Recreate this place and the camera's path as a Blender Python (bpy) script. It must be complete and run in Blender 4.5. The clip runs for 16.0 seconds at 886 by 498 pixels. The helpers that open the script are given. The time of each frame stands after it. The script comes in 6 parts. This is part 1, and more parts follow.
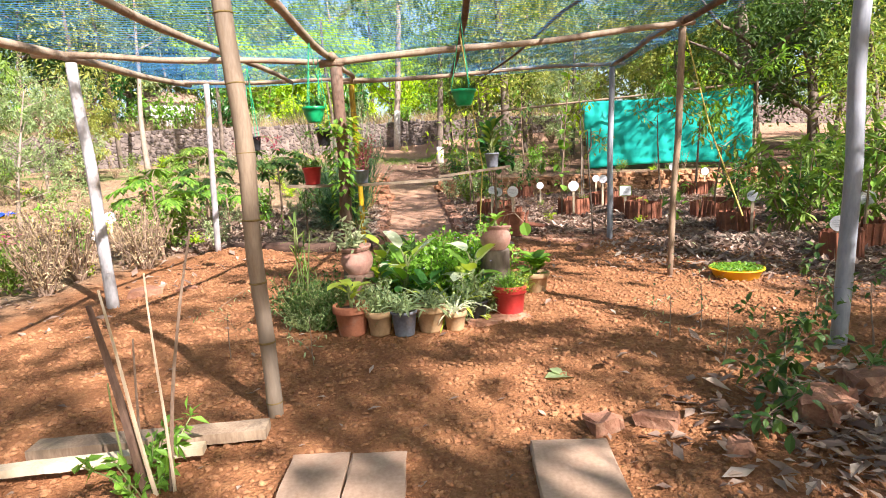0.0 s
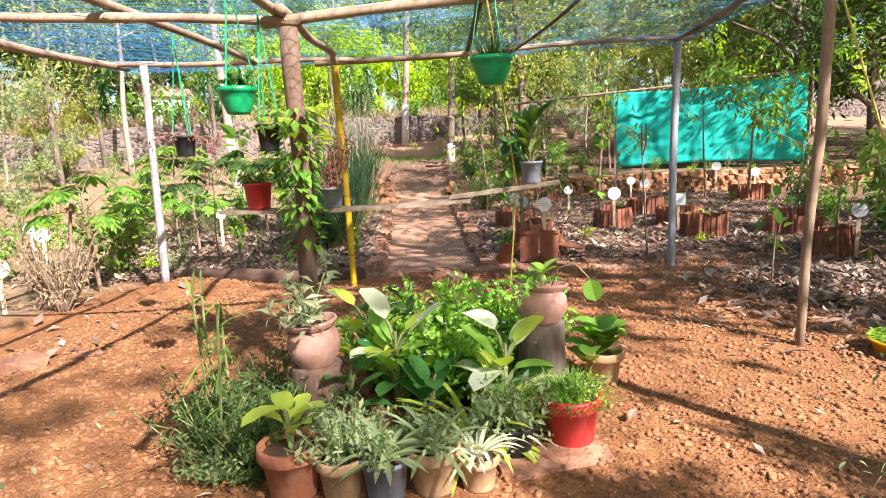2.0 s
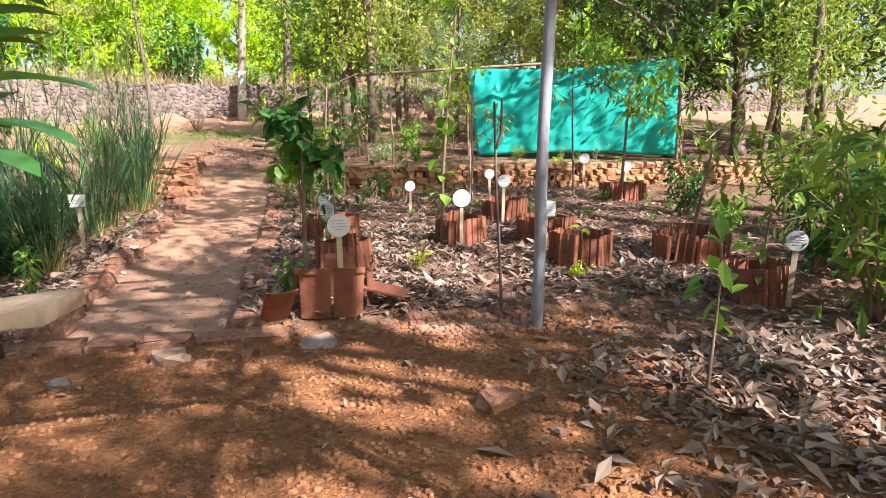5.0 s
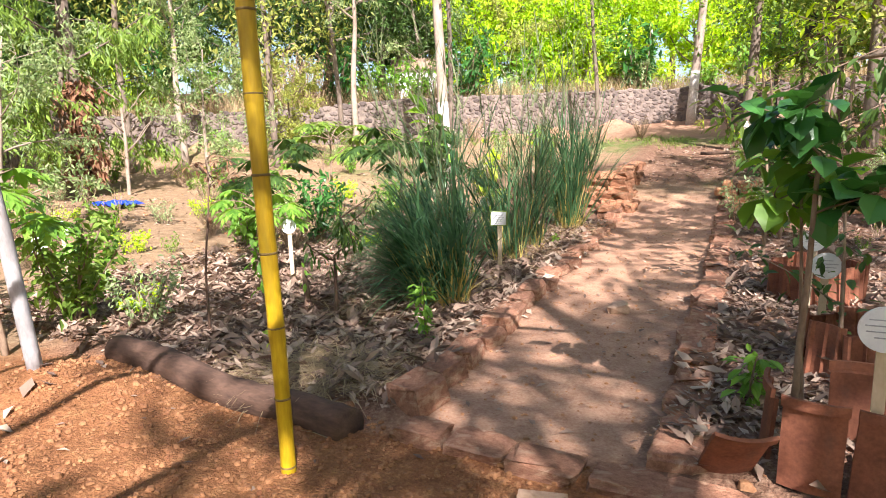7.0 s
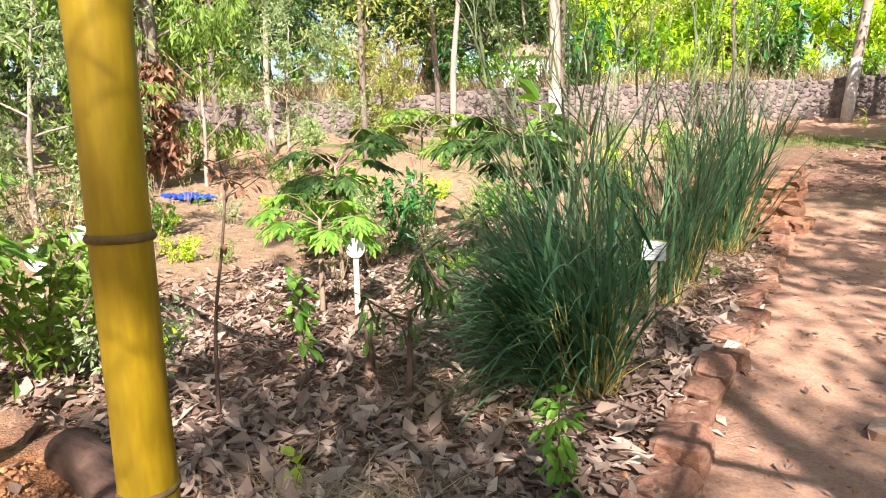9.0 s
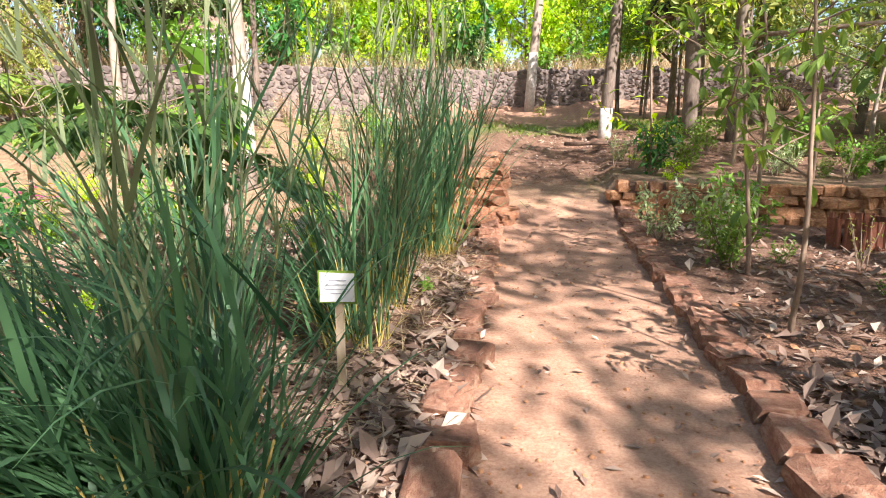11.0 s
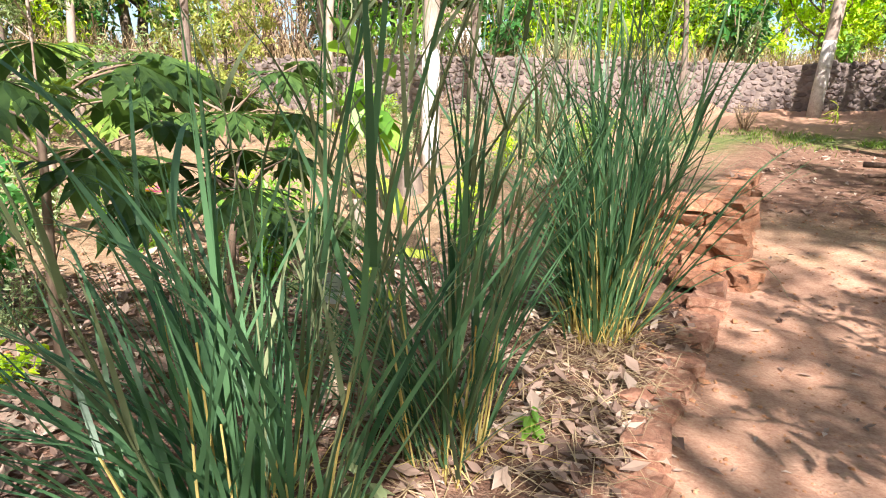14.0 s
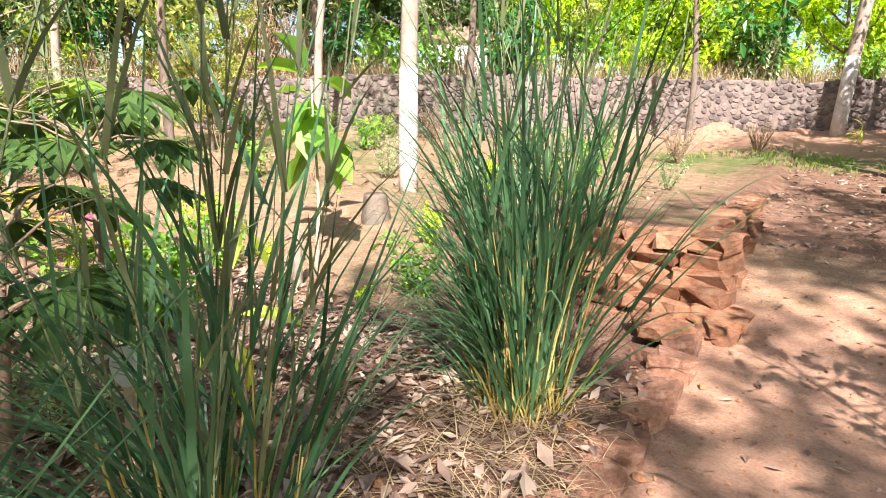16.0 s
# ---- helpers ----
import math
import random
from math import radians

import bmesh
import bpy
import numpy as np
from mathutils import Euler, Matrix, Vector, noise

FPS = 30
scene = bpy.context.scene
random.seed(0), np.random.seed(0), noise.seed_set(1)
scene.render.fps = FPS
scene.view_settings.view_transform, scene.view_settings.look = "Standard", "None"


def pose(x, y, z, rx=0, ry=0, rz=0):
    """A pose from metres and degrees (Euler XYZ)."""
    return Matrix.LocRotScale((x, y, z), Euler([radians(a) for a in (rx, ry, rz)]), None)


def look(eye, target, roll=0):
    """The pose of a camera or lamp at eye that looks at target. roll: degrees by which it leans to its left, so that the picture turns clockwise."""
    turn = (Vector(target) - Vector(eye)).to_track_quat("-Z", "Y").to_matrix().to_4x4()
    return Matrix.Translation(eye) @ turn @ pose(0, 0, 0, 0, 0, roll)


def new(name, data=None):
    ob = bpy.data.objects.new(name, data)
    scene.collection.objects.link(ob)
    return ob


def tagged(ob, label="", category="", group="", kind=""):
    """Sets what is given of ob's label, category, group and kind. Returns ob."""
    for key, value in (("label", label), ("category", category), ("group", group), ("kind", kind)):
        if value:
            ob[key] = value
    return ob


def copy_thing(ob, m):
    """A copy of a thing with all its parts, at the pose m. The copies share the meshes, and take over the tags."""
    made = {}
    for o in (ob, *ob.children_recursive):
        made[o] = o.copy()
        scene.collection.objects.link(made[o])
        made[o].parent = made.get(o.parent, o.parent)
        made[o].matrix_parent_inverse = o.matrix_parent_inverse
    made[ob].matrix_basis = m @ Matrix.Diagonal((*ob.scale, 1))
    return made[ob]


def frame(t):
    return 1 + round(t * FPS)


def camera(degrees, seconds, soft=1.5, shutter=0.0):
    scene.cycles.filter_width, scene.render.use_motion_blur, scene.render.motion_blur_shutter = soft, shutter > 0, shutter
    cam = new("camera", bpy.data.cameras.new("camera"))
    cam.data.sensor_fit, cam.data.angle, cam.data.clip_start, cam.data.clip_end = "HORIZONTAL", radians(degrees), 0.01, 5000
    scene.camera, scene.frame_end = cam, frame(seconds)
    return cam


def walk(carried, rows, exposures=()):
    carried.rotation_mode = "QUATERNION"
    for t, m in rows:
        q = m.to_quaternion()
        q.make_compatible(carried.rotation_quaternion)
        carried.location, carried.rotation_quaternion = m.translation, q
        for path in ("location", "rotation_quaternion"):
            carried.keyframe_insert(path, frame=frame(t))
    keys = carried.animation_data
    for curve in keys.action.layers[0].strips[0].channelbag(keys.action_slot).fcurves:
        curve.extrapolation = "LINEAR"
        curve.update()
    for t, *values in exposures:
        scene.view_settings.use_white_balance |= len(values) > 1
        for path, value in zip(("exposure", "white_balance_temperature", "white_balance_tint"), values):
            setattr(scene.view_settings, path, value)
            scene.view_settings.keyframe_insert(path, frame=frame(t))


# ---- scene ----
cam = camera(72.3, 16.0, soft=1.0)
METRES, EYE, TILT, LEAN, TURN = 15.6, 1.5, 0.0, 0.0, 0.0
ROWS = [
    (0.0, 0.0, 0.0, 0.0, -0.44, -8.83, 2.86),
    (0.5, 0.0009, 0.0368, 0.0015, -0.43, -9.27, 4.47),
    (1.0, 0.0003, 0.0692, 0.0028, 0.75, -9.16, 4.51),
    (1.5, -0.004, 0.107, 0.0041, 0.7, -9.28, 3.52),
    (2.0, 0.0007, 0.1448, 0.0062, 0.6, -9.23, 2.99),
    (2.5, 0.0059, 0.1825, 0.0033, -1.48, -9.58, 1.82),
    (3.0, 0.0173, 0.2196, 0.0037, -4.28, -10.39, 1.35),
    (3.5, 0.0356, 0.2467, 0.0045, -7.48, -11.94, 0.08),
    (3.7, 0.0418, 0.2595, 0.0042, -9.05, -12.2, -0.4),
    (4.7, 0.066, 0.327, 0.0058, -12.0, -11.6, 0.5),
    (5.8, 0.0774, 0.4035, 0.007, -1.32, -11.03, 1.3),
    (6.0, 0.0746, 0.4153, 0.0075, 3.51, -10.7, 1.39),
    (6.5, 0.0632, 0.4472, 0.0056, 16.98, -9.78, 1.8),
    (7.0, 0.0516, 0.4787, 0.0069, 28.26, -10.1, 2.0),
    (7.5, 0.0344, 0.5031, 0.0051, 37.77, -9.79, 1.43),
    (8.0, 0.0096, 0.5305, 0.0062, 38.91, -10.37, -0.03),
    (8.5, -0.0063, 0.5593, 0.008, 38.77, -10.67, 0.21),
    (9.0, -0.0272, 0.5867, 0.007, 37.24, -10.49, 0.79),
    (9.5, -0.0442, 0.6185, 0.0055, 31.72, -10.61, 0.74),
    (10.0, -0.047, 0.6445, 0.0069, 22.73, -10.99, 0.54),
    (10.2, -0.0477, 0.6562, 0.0056, 15.06, -11.25, 0.2),
    (11.1, -0.052, 0.7125, 0.0025, 11.5, -11.9, 0.3),
    (12.3, -0.0575, 0.7872, -0.0003, 24.03, -12.5, 0.45),
    (12.5, -0.0553, 0.8003, -0.0004, 25.94, -12.31, 0.27),
    (13.0, -0.0557, 0.8234, -0.0023, 30.92, -12.34, -1.28),
    (13.5, -0.0616, 0.8504, -0.0001, 32.73, -12.5, -2.06),
    (14.0, -0.0569, 0.8762, 0.0017, 34.64, -12.17, -1.86),
    (14.5, -0.0519, 0.8922, 0.0039, 35.79, -12.12, -2.48),
    (15.0, -0.0527, 0.9115, 0.0032, 36.85, -11.7, -2.58),
    (15.5, -0.0528, 0.9249, 0.003, 37.5, -11.65, -2.32),
    (16.0, -0.0435, 0.9434, 0.0058, 37.14, -10.5, -1.71),
]
walk(cam, [(t, pose(0, 0, EYE, TILT, LEAN, TURN) @ pose(METRES * x, METRES * y, METRES * z, 90 + pitch, roll, yaw)) for t, x, y, z, yaw, pitch, roll in ROWS])

# ---- light ----
SUN_AZ, SUN_EL = 140.0, 40.0      # degrees clockwise from +y, degrees above the horizon
world = bpy.data.worlds.new("world")
scene.world = world
world.use_nodes = True
sky = world.node_tree.nodes.new("ShaderNodeTexSky")
sky.sky_type = "NISHITA"
sky.sun_disc = False
sky.sun_elevation = radians(SUN_EL)
sky.sun_rotation = radians(SUN_AZ)
sky.dust_density = 2.0
world.node_tree.links.new(sky.outputs[0], world.node_tree.nodes["Background"].inputs[0])
world.node_tree.nodes["Background"].inputs[1].default_value = 0.078
sun_data = bpy.data.lights.new("sun", "SUN")
sun_data.energy, sun_data.angle, sun_data.color = 5.0, radians(0.6), (1.0, 0.93, 0.92)
sun = new("sun", sun_data)
_a, _e = radians(SUN_AZ), radians(SUN_EL)
sun.matrix_world = look((math.sin(_a) * math.cos(_e) * 60, math.cos(_a) * math.cos(_e) * 60, math.sin(_e) * 60), (0, 0, 0))
scene.view_settings.exposure = 1.6

# ---- materials ----
def nodes_of(name):
    m = bpy.data.materials.new(name)
    m.use_nodes = True
    nt = m.node_tree
    return m, nt, nt.nodes, nt.links, nt.nodes["Principled BSDF"]


def noise_node(nt, coord, scale, detail=5.0, rough=0.6, distort=0.0):
    n = nt.nodes.new("ShaderNodeTexNoise")
    n.inputs["Scale"].default_value, n.inputs["Detail"].default_value = scale, detail
    n.inputs["Roughness"].default_value, n.inputs["Distortion"].default_value = rough, distort
    nt.links.new(coord, n.inputs["Vector"])
    return n.outputs["Fac"]


def ramp(nt, fac, stops):
    r = nt.nodes.new("ShaderNodeValToRGB")
    while len(r.color_ramp.elements) < len(stops):
        r.color_ramp.elements.new(0.5)
    for e, (p, c) in zip(r.color_ramp.elements, stops):
        e.position = p
        e.color = (*c, 1) if len(c) == 3 else c
    nt.links.new(fac, r.inputs["Fac"])
    return r.outputs["Color"]


def mix(nt, fac, a, b, kind="MIX"):
    m = nt.nodes.new("ShaderNodeMix")
    m.data_type, m.blend_type = "RGBA", kind
    for sock, v in ((m.inputs[0], fac), (m.inputs[6], a), (m.inputs[7], b)):
        if isinstance(v, (int, float)):
            sock.default_value = v
        elif isinstance(v, tuple):
            sock.default_value = (*v, 1)
        else:
            nt.links.new(v, sock)
    return m.outputs[2]


def mathn(nt, op, a, b=0.0, c=0.0):
    m = nt.nodes.new("ShaderNodeMath")
    m.operation = op
    for sock, v in zip(m.inputs, (a, b, c)):
        if isinstance(v, (int, float)):
            sock.default_value = v
        else:
            nt.links.new(v, sock)
    return m.outputs[0]


def bump(nt, bsdf, heights, strength=0.5, dist=0.02):
    b = nt.nodes.new("ShaderNodeBump")
    b.inputs["Strength"].default_value, b.inputs["Distance"].default_value = strength, dist
    nt.links.new(heights, b.inputs["Height"])
    nt.links.new(b.outputs[0], bsdf.inputs["Normal"])


def surf(name, c1, c2, scale=6.0, rough=0.8, fine=60.0, bumps=0.4, dist=0.01, c3=None, stretch=(1, 1, 1), vary=0.0, metal=0.0, spec=0.3):
    """A worn surface: two colours mottled at two scales, stains of a third, fine relief."""
    m, nt, nd, ln, bs = nodes_of(name)
    tc = nd.new("ShaderNodeTexCoord")
    mp = nd.new("ShaderNodeMapping")
    mp.inputs["Scale"].default_value = stretch
    ln.new(tc.outputs["Object"], mp.inputs["Vector"])
    v = mp.outputs[0]
    big, small = noise_node(nt, v, scale), noise_node(nt, v, fine, 3.0)
    f = mathn(nt, "ADD", mathn(nt, "MULTIPLY", big, 0.65), mathn(nt, "MULTIPLY", small, 0.35))
    col = ramp(nt, f, [(0.36, c1), (0.64, c2)])
    if c3:
        st = ramp(nt, noise_node(nt, v, scale * 0.45, 6.0, 0.7, 0.6), [(0.52, (0, 0, 0)), (0.68, (1, 1, 1))])
        col = mix(nt, st, col, c3)
    if vary:
        oi = nd.new("ShaderNodeObjectInfo")
        hs = nd.new("ShaderNodeHueSaturation")
        ln.new(mathn(nt, "ADD", mathn(nt, "MULTIPLY", oi.outputs["Random"], vary), 1 - vary / 2), hs.inputs["Value"])
        ln.new(col, hs.inputs["Color"])
        col = hs.outputs[0]
    ln.new(col, bs.inputs["Base Color"])
    bs.inputs["Roughness"].default_value, bs.inputs["Metallic"].default_value = rough, metal
    bs.inputs["Specular IOR Level"].default_value = spec
    bump(nt, bs, f, bumps, dist)
    return m


def leafmat(name, dark, light, rough=0.5, through_=0.35, tint=None, vary=0.5):
    """Foliage: each leaf a shade of its own, light coming through it."""
    m, nt, nd, ln, bs = nodes_of(name)
    geo = nd.new("ShaderNodeNewGeometry")
    tc = nd.new("ShaderNodeTexCoord")
    n = noise_node(nt, tc.outputs["Object"], 3.0, 3.0)
    f = mathn(nt, "ADD", mathn(nt, "MULTIPLY", geo.outputs["Random Per Island"], 0.7), mathn(nt, "MULTIPLY", n, 0.45))
    stops = [(0.12, dark), (0.8, light)]
    if tint:
        stops = [(0.12, dark), (0.7, light), (0.93, tint)]
    col = ramp(nt, f, stops)
    ln.new(col, bs.inputs["Base Color"])
    bs.inputs["Roughness"].default_value = rough
    bs.inputs["Specular IOR Level"].default_value = 0.35
    tr = nd.new("ShaderNodeBsdfTranslucent")
    hs = nd.new("ShaderNodeHueSaturation")
    hs.inputs["Hue"].default_value, hs.inputs["Saturation"].default_value, hs.inputs["Value"].default_value = 0.485, 1.1, 1.7
    ln.new(col, hs.inputs["Color"])
    ln.new(hs.outputs[0], tr.inputs["Color"])
    mx = nd.new("ShaderNodeMixShader")
    mx.inputs[0].default_value = through_
    ln.new(bs.outputs[0], mx.inputs[1])
    ln.new(tr.outputs[0], mx.inputs[2])
    ln.new(mx.outputs[0], nd["Material Output"].inputs["Surface"])
    return m


def path_left(y):
    return -0.92 - 0.085 * (y - 10.2)


def path_right(y):
    return 0.31 - 0.04 * (y - 10.3)


def ground_material():
    m, nt, nd, ln, bs = nodes_of("red_laterite_soil")
    geo = nd.new("ShaderNodeNewGeometry")
    P = geo.outputs["Position"]
    sep = nd.new("ShaderNodeSeparateXYZ")
    ln.new(P, sep.inputs[0])
    X, Y = sep.outputs[0], sep.outputs[1]
    wob = mathn(nt, "MULTIPLY", mathn(nt, "SUBTRACT", noise_node(nt, P, 1.3, 4.0), 0.5), 0.9)
    big, mid, fine = noise_node(nt, P, 0.55, 4.0), noise_node(nt, P, 7.0, 5.0, 0.7), noise_node(nt, P, 45.0, 4.0, 0.7)
    vor = nd.new("ShaderNodeTexVoronoi")
    vor.inputs["Scale"].default_value = 55.0
    vor.inputs["Randomness"].default_value = 1.0
    ln.new(P, vor.inputs["Vector"])
    clod = mathn(nt, "SUBTRACT", 0.55, vor.outputs["Distance"])
    f = mathn(nt, "ADD", mathn(nt, "MULTIPLY", mid, 0.5), mathn(nt, "MULTIPLY", fine, 0.5))
    soil = ramp(nt, f, [(0.33, (0.135, 0.048, 0.024)), (0.52, (0.29, 0.120, 0.055)), (0.68, (0.50, 0.262, 0.118))])
    soil = mix(nt, mathn(nt, "MULTIPLY", big, 0.45), soil, (0.41, 0.205, 0.088))
    trod = ramp(nt, f, [(0.35, (0.29, 0.150, 0.096)), (0.65, (0.50, 0.308, 0.205))])
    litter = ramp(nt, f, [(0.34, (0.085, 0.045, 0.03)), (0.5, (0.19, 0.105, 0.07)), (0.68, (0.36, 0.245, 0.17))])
    dry = ramp(nt, f, [(0.33, (0.16, 0.10, 0.06)), (0.52, (0.31, 0.205, 0.125)), (0.7, (0.50, 0.375, 0.245))])
    green = ramp(nt, f, [(0.35, (0.08, 0.10, 0.03)), (0.65, (0.19, 0.21, 0.075))])

    def step(v, at, wide=0.25):
        return mathn(nt, "MULTIPLY_ADD", mathn(nt, "SUBTRACT", v, at), 1 / wide, 0.5)

    def clampn(v):
        c = nd.new("ShaderNodeClamp")
        ln.new(v, c.inputs[0])
        return c.outputs[0]
    Yw, Xw = mathn(nt, "ADD", Y, wob), mathn(nt, "ADD", X, wob)
    bed_zone = clampn(step(Yw, 10.2))
    lft = clampn(step(mathn(nt, "MULTIPLY_ADD", Y, 0.085, Xw), -0.08, -0.3))   # left of the path's edge
    rgt = clampn(step(mathn(nt, "MULTIPLY_ADD", Y, 0.04, Xw), 0.80, 0.3))
    side = mathn(nt, "MAXIMUM", lft, rgt)
    col = mix(nt, bed_zone, soil, trod)
    col = mix(nt, mathn(nt, "MULTIPLY", bed_zone, side), col, litter)
    east = clampn(step(Xw, 3.3, 0.5))
    col = mix(nt, mathn(nt, "MULTIPLY", east, clampn(step(Yw, 5.0, 0.6))), col, litter)
    west = clampn(step(Xw, -4.6, -0.8))
    col = mix(nt, west, col, dry)
    far = clampn(step(Yw, 21.0, 1.5))
    col = mix(nt, far, col, dry)
    patch = mathn(nt, "MULTIPLY", far, ramp(nt, noise_node(nt, P, 0.35, 5.0, 0.65), [(0.52, (0, 0, 0)), (0.6, (1, 1, 1))]))
    col = mix(nt, patch, col, green)
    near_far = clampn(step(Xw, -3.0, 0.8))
    # leaf litter beyond the path; its dark colour also carries the trees' shade
    shaded_litter = mathn(nt, "MULTIPLY", near_far, mathn(nt, "MULTIPLY", clampn(step(Yw, 22.0, 1.2)), clampn(step(Yw, 28.6, -1.2))))
    col = mix(nt, shaded_litter, col, litter)
    foot = mathn(nt, "MULTIPLY", clampn(step(Xw, -9.0, 2.0)), clampn(step(Yw, 30.6, 1.4)))
    col = mix(nt, foot, col, trod)
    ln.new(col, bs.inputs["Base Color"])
    bs.inputs["Roughness"].default_value = 0.95
    bs.inputs["Specular IOR Level"].default_value = 0.12
    h = mathn(nt, "ADD", mathn(nt, "MULTIPLY", clod, 0.16), mathn(nt, "ADD", mathn(nt, "MULTIPLY", mid, 0.8), mathn(nt, "MULTIPLY", fine, 0.35)))
    worn = mathn(nt, "MULTIPLY", bed_zone, mathn(nt, "SUBTRACT", 1.0, side))
    h = mathn(nt, "MULTIPLY", h, mathn(nt, "MULTIPLY_ADD", worn, -0.72, 1.0))
    bump(nt, bs, h, 0.9, 0.055)
    return m


M = {}
M["soil"] = ground_material()
M["wood_grey"] = surf("weathered_pole_wood", (0.20, 0.13, 0.085), (0.42, 0.31, 0.21), 5, 0.85, 70, 0.5, 0.006, (0.14, 0.10, 0.07), (1, 1, 0.25))
M["wood_brown"] = surf("bark_brown_wood", (0.085, 0.05, 0.036), (0.22, 0.135, 0.095), 6, 0.9, 50, 0.8, 0.012, (0.16, 0.13, 0.10), (1, 1, 0.3))
M["wood_tan"] = surf("tan_peeled_pole", (0.25, 0.175, 0.12), (0.46, 0.355, 0.255), 5, 0.85, 70, 0.8, 0.008, (0.17, 0.115, 0.08), (1, 1, 0.3))
M["bamboo_dry"] = surf("dry_bamboo", (0.24, 0.17, 0.115), (0.40, 0.31, 0.22), 4, 0.6, 90, 0.3, 0.003, (0.19, 0.15, 0.115), (1, 1, 0.18))
M["bamboo_yellow"] = surf("yellow_bamboo", (0.40, 0.23, 0.01), (0.62, 0.42, 0.02), 4, 0.4, 80, 0.3, 0.003, (0.24, 0.16, 0.02), (1, 1, 0.2))
M["bamboo_node"] = surf("bamboo_node_brown", (0.13, 0.085, 0.03), (0.25, 0.17, 0.06), 20, 0.7, 90)
M["pipe_grey"] = surf("painted_grey_pipe", (0.22, 0.235, 0.27), (0.36, 0.37, 0.40), 6, 0.5, 60, 0.2, 0.002, (0.25, 0.24, 0.25), (1, 1, 0.3))
M["white_post"] = surf("whitewashed_post", (0.33, 0.315, 0.32), (0.55, 0.53, 0.54), 7, 0.8, 60, 0.6, 0.006, (0.30, 0.235, 0.19), (1, 1, 0.3))
M["net"] = surf("blue_green_nylon", (0.03, 0.13, 0.32), (0.07, 0.26, 0.44), 2, 0.5, 40, 0.0)
M["rope_green"] = surf("green_nylon_cord", (0.02, 0.30, 0.14), (0.05, 0.45, 0.22), 10, 0.5, 60)
M["rope_yellow"] = surf("yellow_cord", (0.55, 0.42, 0.08), (0.75, 0.62, 0.2), 10, 0.7, 60)
M["plastic_green"] = surf("green_plastic", (0.0, 0.26, 0.09), (0.01, 0.36, 0.13), 4, 0.35, 40, 0.1, 0.002, spec=0.5)
M["plastic_black"] = surf("black_plastic", (0.012, 0.012, 0.014), (0.035, 0.035, 0.038), 8, 0.5, 50, 0.2, 0.002)
M["plastic_red"] = surf("red_plastic", (0.42, 0.03, 0.03), (0.55, 0.055, 0.05), 5, 0.4, 50, 0.15, 0.002, (0.36, 0.07, 0.05))
M["plastic_grey"] = surf("grey_plastic", (0.13, 0.14, 0.17), (0.24, 0.25, 0.29), 6, 0.55, 50, 0.2, 0.002, (0.3, 0.22, 0.16))
M["plastic_yellow"] = surf("yellow_plastic", (0.72, 0.36, 0.01), (0.82, 0.48, 0.02), 5, 0.4, 50, 0.1, 0.002)
M["terracotta"] = surf("terracotta", (0.34, 0.12, 0.065), (0.50, 0.20, 0.11), 6, 0.85, 60, 0.4, 0.004, (0.45, 0.28, 0.2))
M["clay_pale"] = surf("pale_pink_clay", (0.33, 0.165, 0.125), (0.49, 0.285, 0.22), 7, 0.85, 50, 0.5, 0.006, (0.55, 0.39, 0.32))
M["clay_tan"] = surf("tan_clay", (0.36, 0.225, 0.115), (0.54, 0.36, 0.20), 7, 0.85, 50, 0.4, 0.005, (0.30, 0.24, 0.14))
M["tile"] = surf("old_clay_roof_tile", (0.155, 0.055, 0.034), (0.32, 0.122, 0.068), 6, 0.88, 55, 0.5, 0.006, (0.17, 0.085, 0.06), vary=0.5)
M["laterite"] = surf("laterite_block", (0.22, 0.095, 0.058), (0.42, 0.215, 0.135), 7, 0.95, 45, 1.0, 0.03, (0.46, 0.30, 0.2), vary=0.5)
M["laterite_orange"] = surf("orange_laterite_rubble", (0.30, 0.13, 0.06), (0.56, 0.30, 0.16), 6, 0.95, 40, 1.0, 0.03, (0.36, 0.22, 0.14), vary=0.5)
M["laterite_brown"] = surf("weathered_brown_laterite", (0.19, 0.078, 0.042), (0.43, 0.21, 0.115), 5, 0.95, 40, 1.0, 0.03, (0.30, 0.20, 0.13), vary=0.7)
M["clod"] = surf("crumbled_laterite_clods", (0.20, 0.078, 0.038), (0.43, 0.215, 0.10), 9, 0.97, 60, 0.8, 0.01)
M["bark_dark"] = surf("dark_log_bark", (0.055, 0.032, 0.024), (0.16, 0.092, 0.064), 7, 0.95, 45, 1.0, 0.02, (0.10, 0.06, 0.045), (0.3, 1, 1))
M["rubble"] = surf("dark_rubble_stone", (0.13, 0.098, 0.088), (0.31, 0.245, 0.215), 5, 0.95, 35, 0.8, 0.03, (0.38, 0.31, 0.26), vary=0.6)
M["wall_stone"] = leafmat("wall_rubble_stone", (0.07, 0.054, 0.05), (0.21, 0.165, 0.145), 0.95, 0.0)
M["mortar"] = surf("old_mortar", (0.13, 0.10, 0.088), (0.26, 0.205, 0.17), 2, 0.95, 20, 0.8, 0.03, (0.11, 0.09, 0.085))
M["slab"] = surf("sandstone_slab", (0.33, 0.205, 0.135), (0.52, 0.36, 0.255), 3, 0.9, 50, 0.4, 0.006, (0.40, 0.22, 0.14))
M["rock_grey"] = surf("grey_rock", (0.24, 0.185, 0.155), (0.40, 0.325, 0.27), 7, 0.92, 50, 0.7, 0.015)
M["tarp"] = leafmat("turquoise_shade_cloth", (0.0, 0.36, 0.33), (0.03, 0.58, 0.50), 0.45, 0.3)
